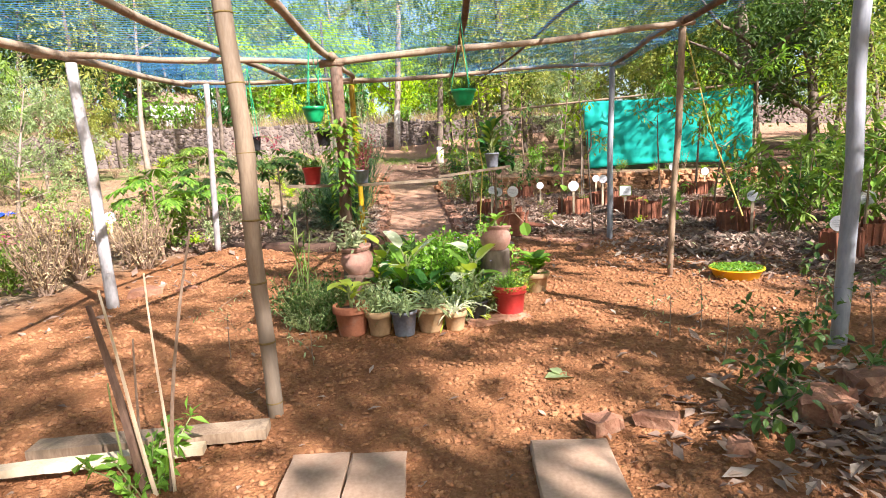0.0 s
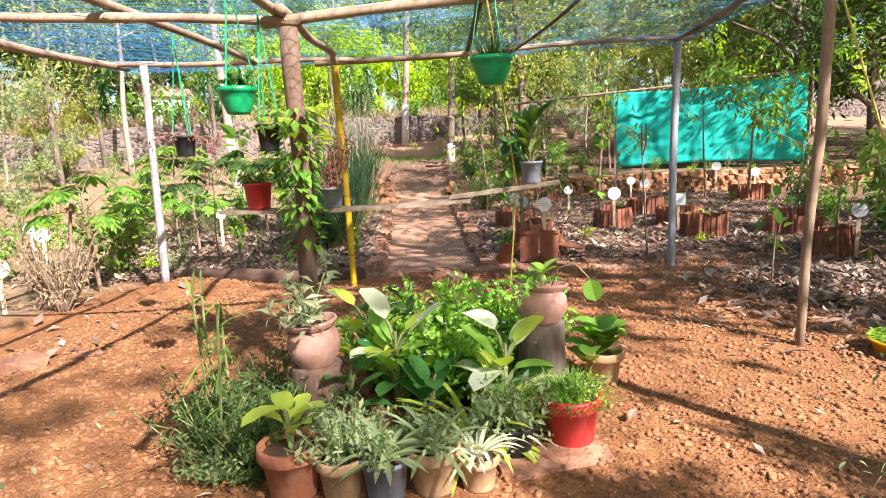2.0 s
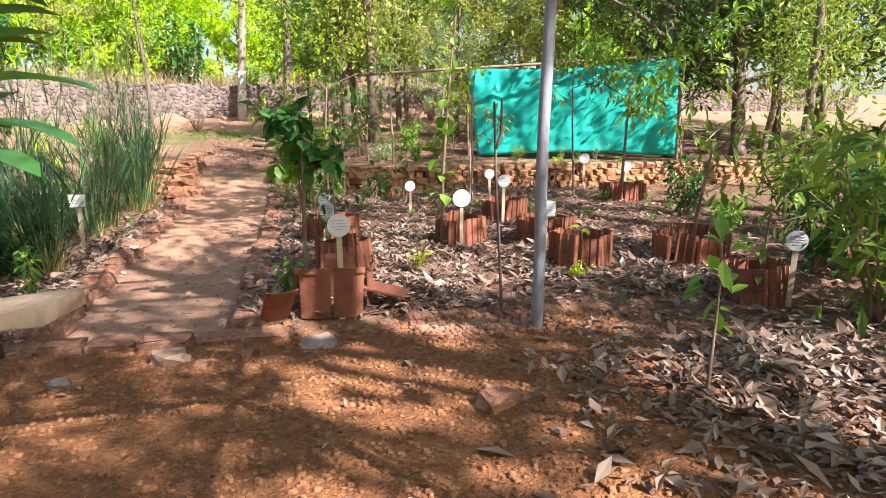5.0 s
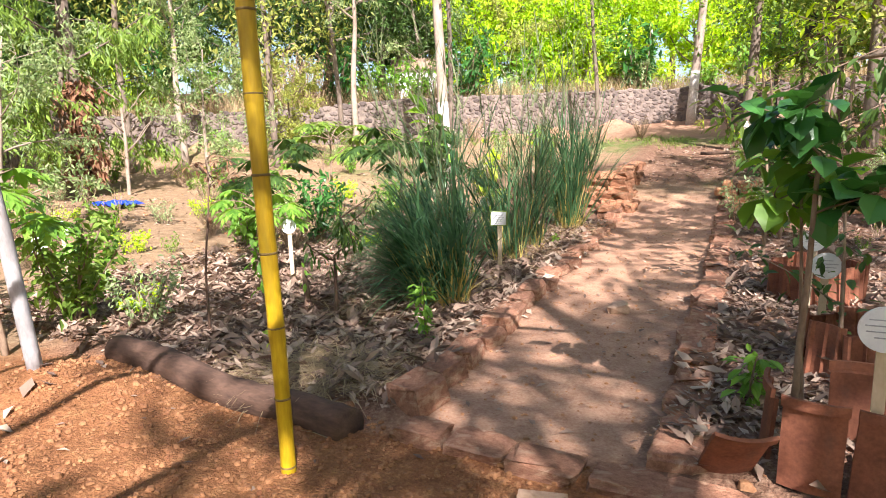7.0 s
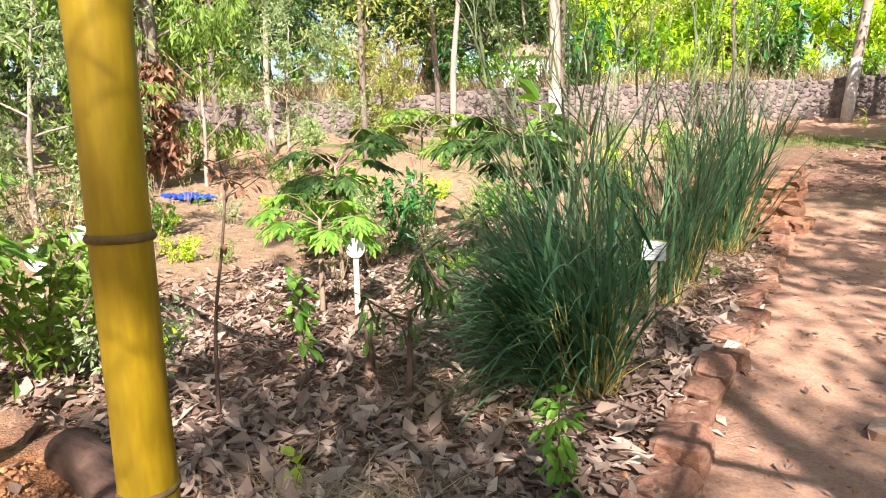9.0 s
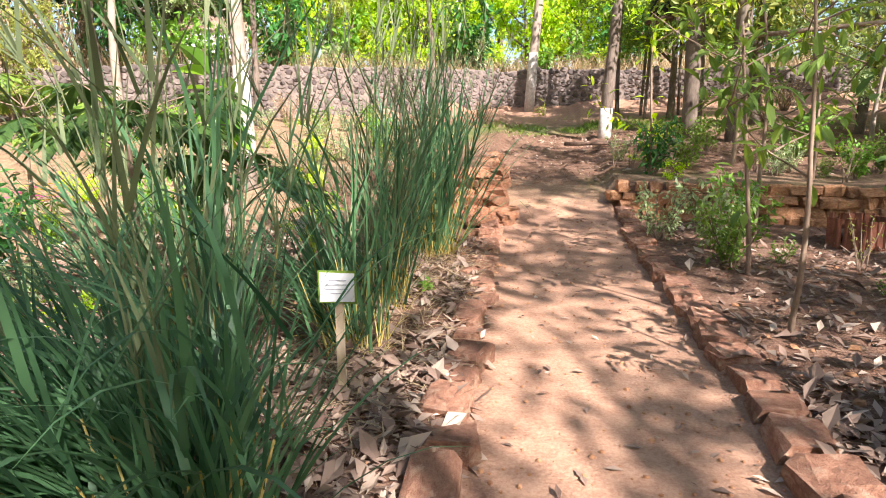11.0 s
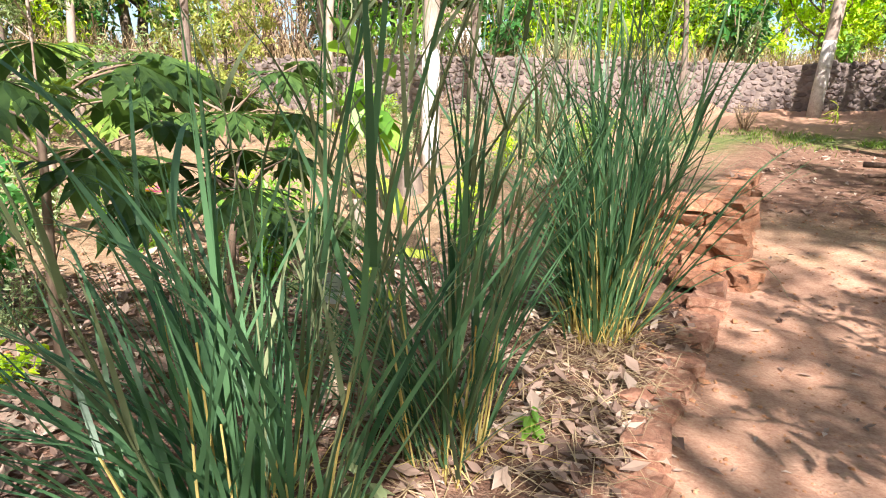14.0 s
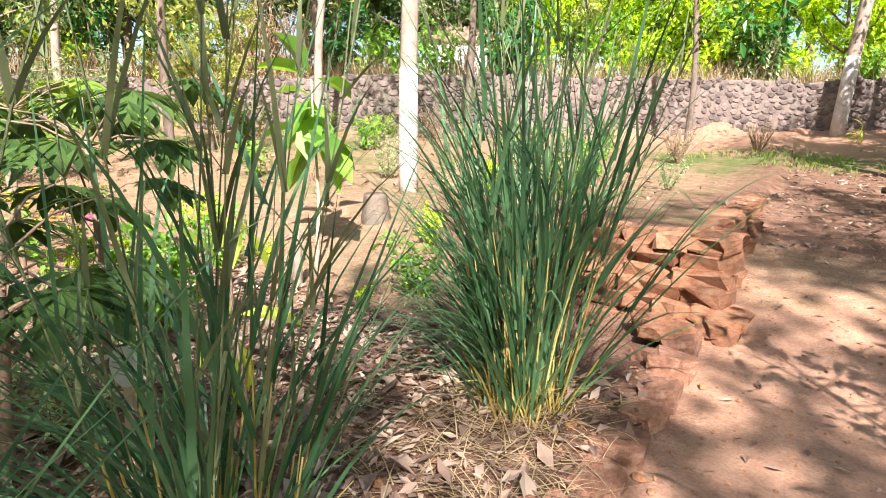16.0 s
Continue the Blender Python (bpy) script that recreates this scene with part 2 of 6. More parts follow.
M["white_sign"] = surf("white_painted_board", (0.74, 0.74, 0.76), (0.86, 0.86, 0.87), 10, 0.5, 60, 0.1, 0.002)
M["ink"] = surf("faded_black_ink", (0.30, 0.30, 0.33), (0.50, 0.50, 0.54), 30, 0.7, 60)
M["stake"] = surf("pale_wood_stake", (0.50, 0.38, 0.25), (0.68, 0.55, 0.40), 6, 0.8, 60, 0.4, 0.004, None, (1, 1, 0.3))
M["bark"] = surf("tree_bark", (0.085, 0.062, 0.048), (0.24, 0.185, 0.145), 5, 0.95, 30, 0.9, 0.02, (0.17, 0.15, 0.12), (1, 1, 0.35))
M["bark_pale"] = surf("pale_smooth_bark", (0.22, 0.165, 0.125), (0.40, 0.325, 0.265), 4, 0.85, 30, 0.5, 0.01, (0.25, 0.19, 0.15), (1, 1, 0.4))
M["limewash"] = surf("limewashed_bark", (0.37, 0.32, 0.28), (0.62, 0.565, 0.515), 9, 0.9, 40, 0.8, 0.012, (0.30, 0.24, 0.20))
M["stem"] = surf("green_stem", (0.12, 0.16, 0.05), (0.24, 0.26, 0.10), 12, 0.7, 60)
M["stem_brown"] = surf("woody_stem", (0.17, 0.11, 0.075), (0.33, 0.235, 0.165), 10, 0.85, 60, 0.5, 0.004, None, (1, 1, 0.4))
M["blue"] = surf("blue_plastic", (0.01, 0.035, 0.40), (0.02, 0.07, 0.55), 5, 0.4, 40)
M["white_wall"] = surf("white_limewash_wall", (0.70, 0.69, 0.68), (0.82, 0.81, 0.80), 2, 0.85, 20, 0.2, 0.01)
M["rust"] = surf("rusty_corrugated_iron", (0.22, 0.13, 0.09), (0.38, 0.28, 0.22), 3, 0.7, 30, 0.3, 0.01)
M["tank"] = surf("black_water_tank", (0.01, 0.011, 0.014), (0.03, 0.032, 0.04), 4, 0.5, 30)
M["potting"] = surf("potting_soil", (0.05, 0.028, 0.018), (0.15, 0.085, 0.055), 25, 0.95, 90, 0.8, 0.01)
L = {}
L["tree_mid"] = leafmat("leaves_mid", (0.06, 0.125, 0.02), (0.23, 0.34, 0.06))
L["tree_dark"] = leafmat("leaves_dark", (0.025, 0.065, 0.016), (0.095, 0.17, 0.04))
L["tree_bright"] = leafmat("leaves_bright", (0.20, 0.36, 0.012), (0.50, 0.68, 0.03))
L["tree_grey"] = leafmat("leaves_greyish", (0.10, 0.165, 0.06), (0.32, 0.40, 0.17))
L["tree_yellow"] = leafmat("leaves_yellowing", (0.14, 0.19, 0.03), (0.38, 0.40, 0.10))
L["lush"] = leafmat("leaves_lush_green", (0.10, 0.25, 0.02), (0.34, 0.58, 0.09), 0.4)
L["bed"] = leafmat("leaves_bed_green", (0.06, 0.16, 0.02), (0.23, 0.42, 0.06), 0.45)
L["pale"] = leafmat("leaves_pale_feathery", (0.13, 0.20, 0.09), (0.40, 0.48, 0.24))
L["cream"] = leafmat("leaves_cream", (0.55, 0.62, 0.32), (0.84, 0.85, 0.66), 0.4, 0.4)
L["yellowgreen"] = leafmat("leaves_yellowgreen", (0.27, 0.41, 0.04), (0.53, 0.62, 0.10), 0.4, 0.4)
L["deep"] = leafmat("leaves_deep_glossy", (0.02, 0.085, 0.02), (0.07, 0.21, 0.045), 0.3, 0.25)
L["grass"] = leafmat("vetiver_blades", (0.02, 0.058, 0.028), (0.115, 0.235, 0.105), 0.42, 0.35)
L["straw"] = leafmat("straw_blades", (0.34, 0.25, 0.06), (0.58, 0.48, 0.17), 0.7, 0.3)
L["seed"] = leafmat("brown_seed_stalks", (0.07, 0.105, 0.045), (0.20, 0.23, 0.11), 0.7, 0.2)
L["dry"] = leafmat("dry_fallen_leaves", (0.10, 0.055, 0.04), (0.33, 0.23, 0.17), 0.8, 0.1, (0.50, 0.39, 0.30))
L["drybush"] = leafmat("dry_twigs", (0.24, 0.17, 0.09), (0.47, 0.36, 0.21), 0.85, 0.15)
L["maroon"] = leafmat("maroon_leaves", (0.17, 0.03, 0.045), (0.38, 0.12, 0.12), 0.5, 0.3)
L["pink"] = leafmat("pink_petals", (0.60, 0.04, 0.20), (0.80, 0.12, 0.35), 0.5, 0.3)
L["yellow"] = leafmat("yellow_petals", (0.75, 0.48, 0.01), (0.85, 0.66, 0.03), 0.5, 0.3)
L["violet"] = leafmat("violet_petals", (0.42, 0.36, 0.68), (0.66, 0.60, 0.85), 0.5, 0.3)
L["variegated"] = leafmat("variegated_leaves", (0.06, 0.12, 0.04), (0.46, 0.48, 0.28), 0.45, 0.3)
L["brownleaf"] = leafmat("hanging_dead_leaves", (0.13, 0.06, 0.035), (0.32, 0.16, 0.09), 0.85, 0.1)

# ---- building helpers ----
R = random.Random(7)


def link_mesh(name, verts, faces, material, parent=None, label="", smooth=False):
    me = bpy.data.meshes.new(name)
    me.from_pydata(verts, [], faces)
    me.materials.append(material)
    if smooth:
        me.polygons.foreach_set("use_smooth", [True] * len(me.polygons))
    me.update()
    ob = new(name, me)
    if parent:
        ob.parent = parent
    if label:
        ob["label"] = label
    return ob


def thing(name, x, y, z, label, category, group="", rz=0.0, kind=""):
    e = new(name)
    e.empty_display_size = 0.1
    e.matrix_world = pose(x, y, z, 0, 0, rz)
    return tagged(e, label, category, group, kind)


class Geo:
    """Vertices and faces gathered for one mesh."""

    def __init__(self):
        self.v, self.f = [], []

    def add(self, verts, faces):
        o = len(self.v)
        self.v.extend(verts)
        self.f.extend([tuple(i + o for i in f) for f in faces])

    def tube(self, pts, radii, sides=8, caps=True):
        """A round tube along pts."""
        o = len(self.v)
        pts = [Vector(p) for p in pts]
        n = len(pts)
        if isinstance(radii, (int, float)):
            radii = [radii] * n
        ref = None
        for i, p in enumerate(pts):
            d = (pts[min(i + 1, n - 1)] - pts[max(i - 1, 0)])
            d = d.normalized() if d.length > 1e-9 else Vector((0, 0, 1))
            if ref is None:
                ref = Vector((1, 0, 0)) if abs(d.x) < 0.8 else Vector((0, 1, 0))
            a = (ref - d * ref.dot(d)).normalized()
            ref = a
            b = d.cross(a)
            for k in range(sides):
                t = 2 * math.pi * k / sides
                self.v.append(p + (a * math.cos(t) + b * math.sin(t)) * radii[i])
        for i in range(n - 1):
            for k in range(sides):
                k2 = (k + 1) % sides
                self.f.append((o + i * sides + k, o + i * sides + k2, o + (i + 1) * sides + k2, o + (i + 1) * sides + k))
        if caps:
            self.f.append(tuple(o + k for k in reversed(range(sides))))
            self.f.append(tuple(o + (n - 1) * sides + k for k in range(sides)))

    def lathe(self, prof, sides=24, wob=0.0, at=(0, 0, 0)):
        o = len(self.v)
        for r, z in prof:
            for k in range(sides):
                t = 2 * math.pi * k / sides
                w = 1 + wob * noise.noise(Vector((math.cos(t) * 2, math.sin(t) * 2, z * 4)))
                self.v.append((at[0] + r * w * math.cos(t), at[1] + r * w * math.sin(t), at[2] + z))
        for i in range(len(prof) - 1):
            for k in range(sides):
                k2 = (k + 1) % sides
                self.f.append((o + i * sides + k, o + i * sides + k2, o + (i + 1) * sides + k2, o + (i + 1) * sides + k))

    def leaf(self, base, way, up, length, width, droop=0.3, fold=0.25, segs=2, tip=0.0):
        """A pointed blade, folded along its midrib and drooping towards its tip."""
        way = way.normalized()
        side = way.cross(up)
        side = side.normalized() if side.length > 1e-6 else Vector((1, 0, 0))
        nrm = side.cross(way)
        o = len(self.v)
        p, d = Vector(base), way.copy()
        self.v.append(p.copy())
        step = length / (segs + 1)
        for i in range(1, segs + 1):
            d = (d - Vector((0, 0, droop / (segs + 1)))).normalized()
            p = p + d * step
            w = width * math.sin(math.pi * (0.18 + 0.64 * i / (segs + 1)))
            self.v += [p - side * w / 2 + nrm * w * fold, p.copy(), p + side * w / 2 + nrm * w * fold]
        d = (d - Vector((0, 0, droop / (segs + 1)))).normalized()
        self.v.append(p + d * step)
        self.f += [(o, o + 2, o + 1), (o, o + 3, o + 2)]
        for i in range(segs - 1):
            a, b = o + 1 + 3 * i, o + 4 + 3 * i
            self.f += [(a, a + 1, b + 1, b), (a + 1, a + 2, b + 2, b + 1)]
        a, e = o + 1 + 3 * (segs - 1), o + 1 + 3 * segs
        self.f += [(a, a + 1, e), (a + 1, a + 2, e)]

    def scale(self, base, way, up, length, width):
        """A small leaf of one folded pair of faces."""
        way = way.normalized()
        side = way.cross(up)
        side = side.normalized() if side.length > 1e-6 else Vector((1, 0, 0))
        nrm = side.cross(way)
        o = len(self.v)
        b = Vector(base)
        mid = b + way * length * 0.45
        self.v += [b, mid + side * width / 2 + nrm * width * 0.2, b + way * length, mid - side * width / 2 + nrm * width * 0.2]
        self.f += [(o, o + 1, o + 2), (o, o + 2, o + 3)]

    def blade(self, base, way, length, width, arch, segs=5, taper=1.0):
        """A grass blade: a tapering strip bent over."""
        o = len(self.v)
        p, d = Vector(base), way.normalized()
        side = d.cross(Vector((0, 0, 1)))
        side = side.normalized() if side.length > 1e-3 else Vector((1, 0, 0))
        side = (side + Vector((R.uniform(-.6, .6), R.uniform(-.6, .6), 0))).normalized()
        step = length / segs
        for i in range(segs + 1):
            w = width * (1 - (i / segs) ** 1.6 * taper) * 0.5 + 0.0006
            self.v += [p - side * w, p + side * w]
            d = (d + Vector((d.x * 0.3, d.y * 0.3, -1)) * arch / segs * (0.4 + 1.2 * i / segs)).normalized()
            p = p + d * step
        for i in range(segs):
            self.f.append((o + 2 * i, o + 2 * i + 1, o + 2 * i + 3, o + 2 * i + 2))

    def box(self, x0, y0, z0, x1, y1, z1, jit=0.0):
        j = lambda: R.uniform(-jit, jit)
        o = len(self.v)
        for z in (z0, z1):
            for x, y in ((x0, y0), (x1, y0), (x1, y1), (x0, y1)):
                self.v.append((x + j(), y + j(), z + j()))
        self.f += [tuple(o + i for i in q) for q in ((3, 2, 1, 0), (4, 5, 6, 7), (0, 1, 5, 4), (1, 2, 6, 5), (2, 3, 7, 6), (3, 0, 4, 7))]

    def link(self, name, material, parent=None, label="", smooth=False):
        return link_mesh(name, self.v, self.f, material, parent, label, smooth)


def part(name, g, material, parent, label="", smooth=False):
    return g.link(name, material, parent, label, smooth)


def rdir(up=0.0):
    """A random direction, raised by up."""
    t, z = R.uniform(0, 2 * math.pi), R.uniform(-1, 1)
    s = math.sqrt(1 - z * z)
    return Vector((s * math.cos(t), s * math.sin(t), z + up)).normalized()


def stone_mesh(name, sx, sy, sz, rough=0.18, seed=0, mat=None, cuts=1):
    """A worn block: a cube with cut corners and pushed faces."""
    bm = bmesh.new()
    bmesh.ops.create_cube(bm, size=1.0)
    bmesh.ops.bevel(bm, geom=list(bm.edges), offset=0.13, segments=1, affect="EDGES")
    q = random.Random(seed)
    for v in bm.verts:
        k = Vector((q.uniform(-1, 1), q.uniform(-1, 1), q.uniform(-1, 1))) * rough * 0.4
        v.co = Vector(((v.co.x + k.x) * sx, (v.co.y + k.y) * sy, (v.co.z + k.z) * sz))
    me = bpy.data.meshes.new(name)
    bm.to_mesh(me)
    bm.free()
    me.materials.append(mat)
    return me


def soft(v):
    return v if v > 4 else math.log1p(math.exp(min(v * 3, 30))) / 3


def sstep(a, b, v):
    t = min(1.0, max(0.0, (v - a) / (b - a)))
    return t * t * (3 - 2 * t)


def terrace_y(x):
    return 20.75 - 0.13 * (x + 0.1)


WALL = [(-34, 3, 1.25), (-21, 17, 1.25), (-17.6, 22.7, 1.3), (-11, 28.5, 1.75), (-4.6, 35.2, 2.0), (-3.4, 36.0, 2.0), (12, 37.0, 1.95), (34, 38.5, 1.95)]
WALL_X, WALL_Y = [p[0] for p in WALL], [p[1] for p in WALL]


def ground_z(x, y):
    """The height of the ground."""
    on_path = sstep(0.15, 0.0, max(path_left(y) - x, x - path_right(y)))
    rise = 0.107 * (soft(min(y, 37) - 22))
    west = 0.08 * soft(min(-x, 32) - 6)
    ramp_z = 0.5 * sstep(18.0, 23.0, y)
    if x > path_right(y):
        step_z = 0.55 * sstep(terrace_y(x) - 0.03, terrace_y(x) + 0.12, y)
    else:
        step_z = 0.52 * sstep(18.8, 21.5, y)
    bed = 0.07 * sstep(10.1, 10.5, y) * (1 - on_path)
    k = sstep(-1.0, 2.0, y)
    rise += 1.1 * sstep(0.2, 1.2, y - float(np.interp(x, WALL_X, WALL_Y)))
    z = on_path * ramp_z + (1 - on_path) * (step_z + bed) + rise + west
    n = 0.035 * noise.noise(Vector((x * 0.7, y * 0.7, 0))) + 0.016 * noise.noise(Vector((x * 2.7, y * 2.7, 3)))
    shelf = sstep(19.72, 19.95, y) * sstep(path_left(y) - 0.05, path_left(y) - 0.3, x) * sstep(-5.0, -3.6, x) * sstep(27.0, 24.5, y)
    z += shelf * max(0.0, 0.88 - z)
    mound = 0.17 * math.exp(-((x + 3.35) ** 2 / 0.55 + (y - 9.68) ** 2 / 0.14))
    plaza = 0.09 * sstep(2.6, 4.2, y) * sstep(9.8, 8.3, y) * sstep(-6.5, -4.5, x)
    return z + plaza + (n + mound) * k * (1 - 0.7 * on_path * sstep(10, 10.5, y))


def axis(lo, hi, step, far):
    a = list(np.arange(lo, hi, step))
    s, p, q = step, lo, hi
    left, right = [], []
    while p > -far:
        s *= 1.22
        p -= s
        q += s
        left.append(p)
        right.append(q)
    return left[::-1] + a + right


# ---- ground, one sheet to the horizon ----
xs, ys = axis(-6.5, 6.5, 0.09, 900), axis(1.2, 24.0, 0.09, 900)
gv = [(x, y, ground_z(x, y)) for y in ys for x in xs]
nx = len(xs)
gf = [(j * nx + i, j * nx + i + 1, (j + 1) * nx + i + 1, (j + 1) * nx + i) for j in range(len(ys) - 1) for i in range(nx - 1)]
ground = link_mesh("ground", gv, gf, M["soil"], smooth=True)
tagged(ground, "red laterite garden soil with a trodden path and leaf-strewn beds", "ground", kind="structure")


def put(x, y, dz=0.0):
    return (x, y, ground_z(x, y) + dz)


# ---- pergola of poles with a net ----
pergola = thing("pergola", 0, 6.8, 0, "rustic pergola of rough poles carrying a blue-green nylon net", "pergola")


def pole(name, a, b, r0, r1, mat, label="", nodes=0.0, knots=0.0, sides=10, bend=0.02, parent=None, segs=10):
    """A rough pole from a to b; nodes: the spacing of bamboo rings."""
    a, b = Vector(a), Vector(b)
    g = Geo()
    n = segs if not nodes else max(segs, int((b - a).length / nodes) * 4)
    pts, rad = [], []
    for i in range(n + 1):
        t = i / n
        p = a.lerp(b, t)
        w = math.sin(t * math.pi)
        p += Vector((noise.noise(Vector((t * 2.3, a.x * 7, 1))), noise.noise(Vector((t * 2.3, a.y * 7, 9))), 0.4 * noise.noise(Vector((t * 2.3, a.x, a.y))))) * bend * 2 * w
        r = r0 + (r1 - r0) * t
        if nodes:
            ph = (t * (b - a).length / nodes) % 1.0
            r *= 1.0 + 0.10 * math.exp(-((ph - 0.5) / 0.07) ** 2) - 0.03 * math.exp(-((ph - 0.62) / 0.05) ** 2)
        r *= 1 + knots * noise.noise(Vector((t * 14, a.x * 3, b.y)))
        pts.append(p)
        rad.append(r)
    g.tube(pts, rad, sides)
    ob = part(name, g, mat, parent or pergola, label, True)
    if nodes:
        for k in range(int((b - a).length / nodes)):
            t = (k + 0.5) * nodes / (b - a).length
            i = min(n - 1, int(t * n))
            c = pts[i].lerp(pts[i + 1], t * n - i)
            d = (pts[i + 1] - pts[i]).normalized()
            rg = Geo()
            rr = (r0 + (r1 - r0) * t) * 1.115
            rg.tube([c - d * 0.006, c - d * 0.002, c + d * 0.002, c + d * 0.006], [rr * 0.93, rr, rr, rr * 0.93], sides, False)
            part("node_ring", rg, M["bamboo_node"], ob, "", True)
    ob.matrix_parent_inverse = (parent or pergola).matrix_world.inverted()
    return ob


POSTS = {"p1": (-3.47, 6.2), "p2": (-3.6, 9.62), "p3": (-1.0, 6.34), "yel": (-1.24, 9.53), "r1": (2.74, 9.86), "r2": (2.46, 6.5), "r3": (2.62, 3.92)}
pole("post", put(-1.02, 3.36, -0.1), (-1.10, 3.33, 2.6), 0.044, 0.05, M["bamboo_dry"], "dry grey-brown bamboo post, leaning", 0.36, 0.06, 12, 0.03, segs=24)
pole("post", put(*POSTS["p1"], -0.1), (-3.55, 6.18, 2.57), 0.062, 0.05, M["white_post"], "whitewashed post", 0, 0.05)
pole("post", put(*POSTS["p2"], -0.1), (-3.40, 9.33, 2.72), 0.05, 0.042, M["white_post"], "whitewashed post", 0, 0.08)
pole("post", put(*POSTS["p3"], -0.1), (-0.98, 6.30, 2.42), 0.068, 0.06, M["wood_brown"], "thick bark-covered post", 0, 0.1)
yb = pole("post", put(*POSTS["yel"], -0.15), (-1.27, 9.54, 2.62), 0.036, 0.043, M["bamboo_yellow"], "bright yellow bamboo post", 0.36, 0.0, 14, 0.01)
pole("post", put(*POSTS["r1"], -0.1), (2.80, 9.84, 2.73), 0.05, 0.045, M["pipe_grey"], "grey painted post", 0, 0.03)
pole("post", put(*POSTS["r2"], -0.1), (2.57, 6.48, 2.67), 0.03, 0.037, M["wood_grey"], "rough wooden post", 0, 0.12)
pole("post", put(*POSTS["r3"], -0.1), (2.68, 3.9, 2.7), 0.052, 0.05, M["pipe_grey"], "grey painted post", 0, 0.03)
BEAMS = [((-3.5, 3.8, 2.56), (-3.83, 9.8, 2.77), 0.055, "wood_tan"), ((-3.9, 6.15, 2.66), (-0.9, 6.32, 2.46), 0.04, "wood_tan"),
         ((-1.15, 6.32, 2.46), (2.7, 6.5, 2.72), 0.042, "wood_tan"), ((-1.25, 3.2, 2.66), (-1.02, 6.6, 2.52), 0.045, "wood_tan"),
         ((-1.0, 6.2, 2.52), (-1.27, 9.7, 2.68), 0.042, "wood_tan"), ((0.26, 2.9, 2.72), (0.28, 10.0, 2.74), 0.04, "wood_brown"),
         ((-2.05, 3.1, 2.58), (-2.1, 9.2, 2.66), 0.042, "wood_tan"), ((2.68, 3.7, 2.75), (2.57, 6.5, 2.72), 0.045, "wood_brown"),
         ((2.57, 6.4, 2.74), (2.82, 9.98, 2.78), 0.045, "wood_grey"), ((-3.95, 9.5, 2.78), (-0.95, 9.55, 2.68), 0.04, "wood_tan"),
         ((-1.5, 9.55, 2.67), (3.0, 9.84, 2.78), 0.042, "wood_tan"), ((1.6, 4.6, 2.83), (0.8, 9.9, 2.72), 0.022, "wood_brown")]
for p, q, r, mt in BEAMS:
    pole("beam", p, q, r * 0.86, r * 0.68, M[mt], "", 0, 0.16, 9, 0.075, segs=22)


def roof_z(x, y):
    return 2.80 - 0.02 * abs(math.sin(x * 1.7)) - 0.03 * math.sin(y * 1.1) ** 2 - 0.10 * math.exp(-((x + 1) ** 2 + (y - 6.4) ** 2) / 2.5)


net = Geo()
for i in range(100):
    y = 3.0 + i * 0.073
    net.tube([(x, y + 0.02 * math.sin(x * 3 + i), roof_z(x, y)) for x in np.linspace(-4.0, 3.0, 22)], 0.0022, 3, False)
for i in range(80):
    x = -4.0 + i * 0.0886
    net.tube([(x + 0.02 * math.sin(y * 3 + i), y, roof_z(x, y)) for y in np.linspace(3.0, 10.2, 22)], 0.0022, 3, False)
nob = part("net", net, M["net"], pergola, "blue-green nylon net")
nob.matrix_parent_inverse = pergola.matrix_world.inverted()
cord = Geo()
cord.tube([(2.62, 6.6, 2.75), (2.78, 6.25, 1.6), (3.0, 6.0, 0.75)], 0.008, 6)
cob = part("cord", cord, M["rope_yellow"], pergola, "pale cord")
cob.matrix_parent_inverse = pergola.matrix_world.inverted()
cord = Geo()
cord.tube([(0.27, 6.3, 2.72), (0.38, 6.42, 1.95), (0.46, 6.46, 1.36), (0.43, 6.5, 0.95), (0.4, 6.55, 0.6)], 0.006, 6)
cob = part("cord", cord, M["rope_yellow"], pergola, "yellow cord that holds up the plank shelf")
cob.matrix_parent_inverse = pergola.matrix_world.inverted()

# ---- compound wall behind the garden ----
for n_, (p, q) in enumerate(zip(WALL, WALL[1:])):
    g = Geo()
    d = Vector((q[0] - p[0], q[1] - p[1], 0))
    ln_, d = d.length, d.normalized()
    s = Vector((-d.y, d.x, 0))
    cols = max(2, int(ln_ / 0.5))
    o = 0
    for i in range(cols + 1):
        t = i / cols
        b = Vector(p).lerp(Vector(q), t)
        gz = ground_z(b.x, b.y) - 0.3
        top = b.z + 1.5 + 0.12 * noise.noise(Vector((b.x * 0.6, b.y * 0.6, 0)))
        for off, z in ((-0.2, gz), (-0.2, top - 0.04), (-0.14, top), (0.14, top), (0.2, top - 0.04), (0.2, gz)):
            v = b + s * off
            g.v.append((v.x, v.y, z))
        if i:
            o = (i - 1) * 6
            g.f += [(o + k, o + k + 6, o + k + 7, o + k + 1) for k in range(5)]
    g.f += [tuple(range(6)), tuple(reversed(range(len(g.v) - 6, len(g.v))))]
    w = g.link("wall_%d" % (n_ + 1), M["mortar"])
    tagged(w, "old rubble-stone compound wall, weathered dark", "wall", kind="structure")
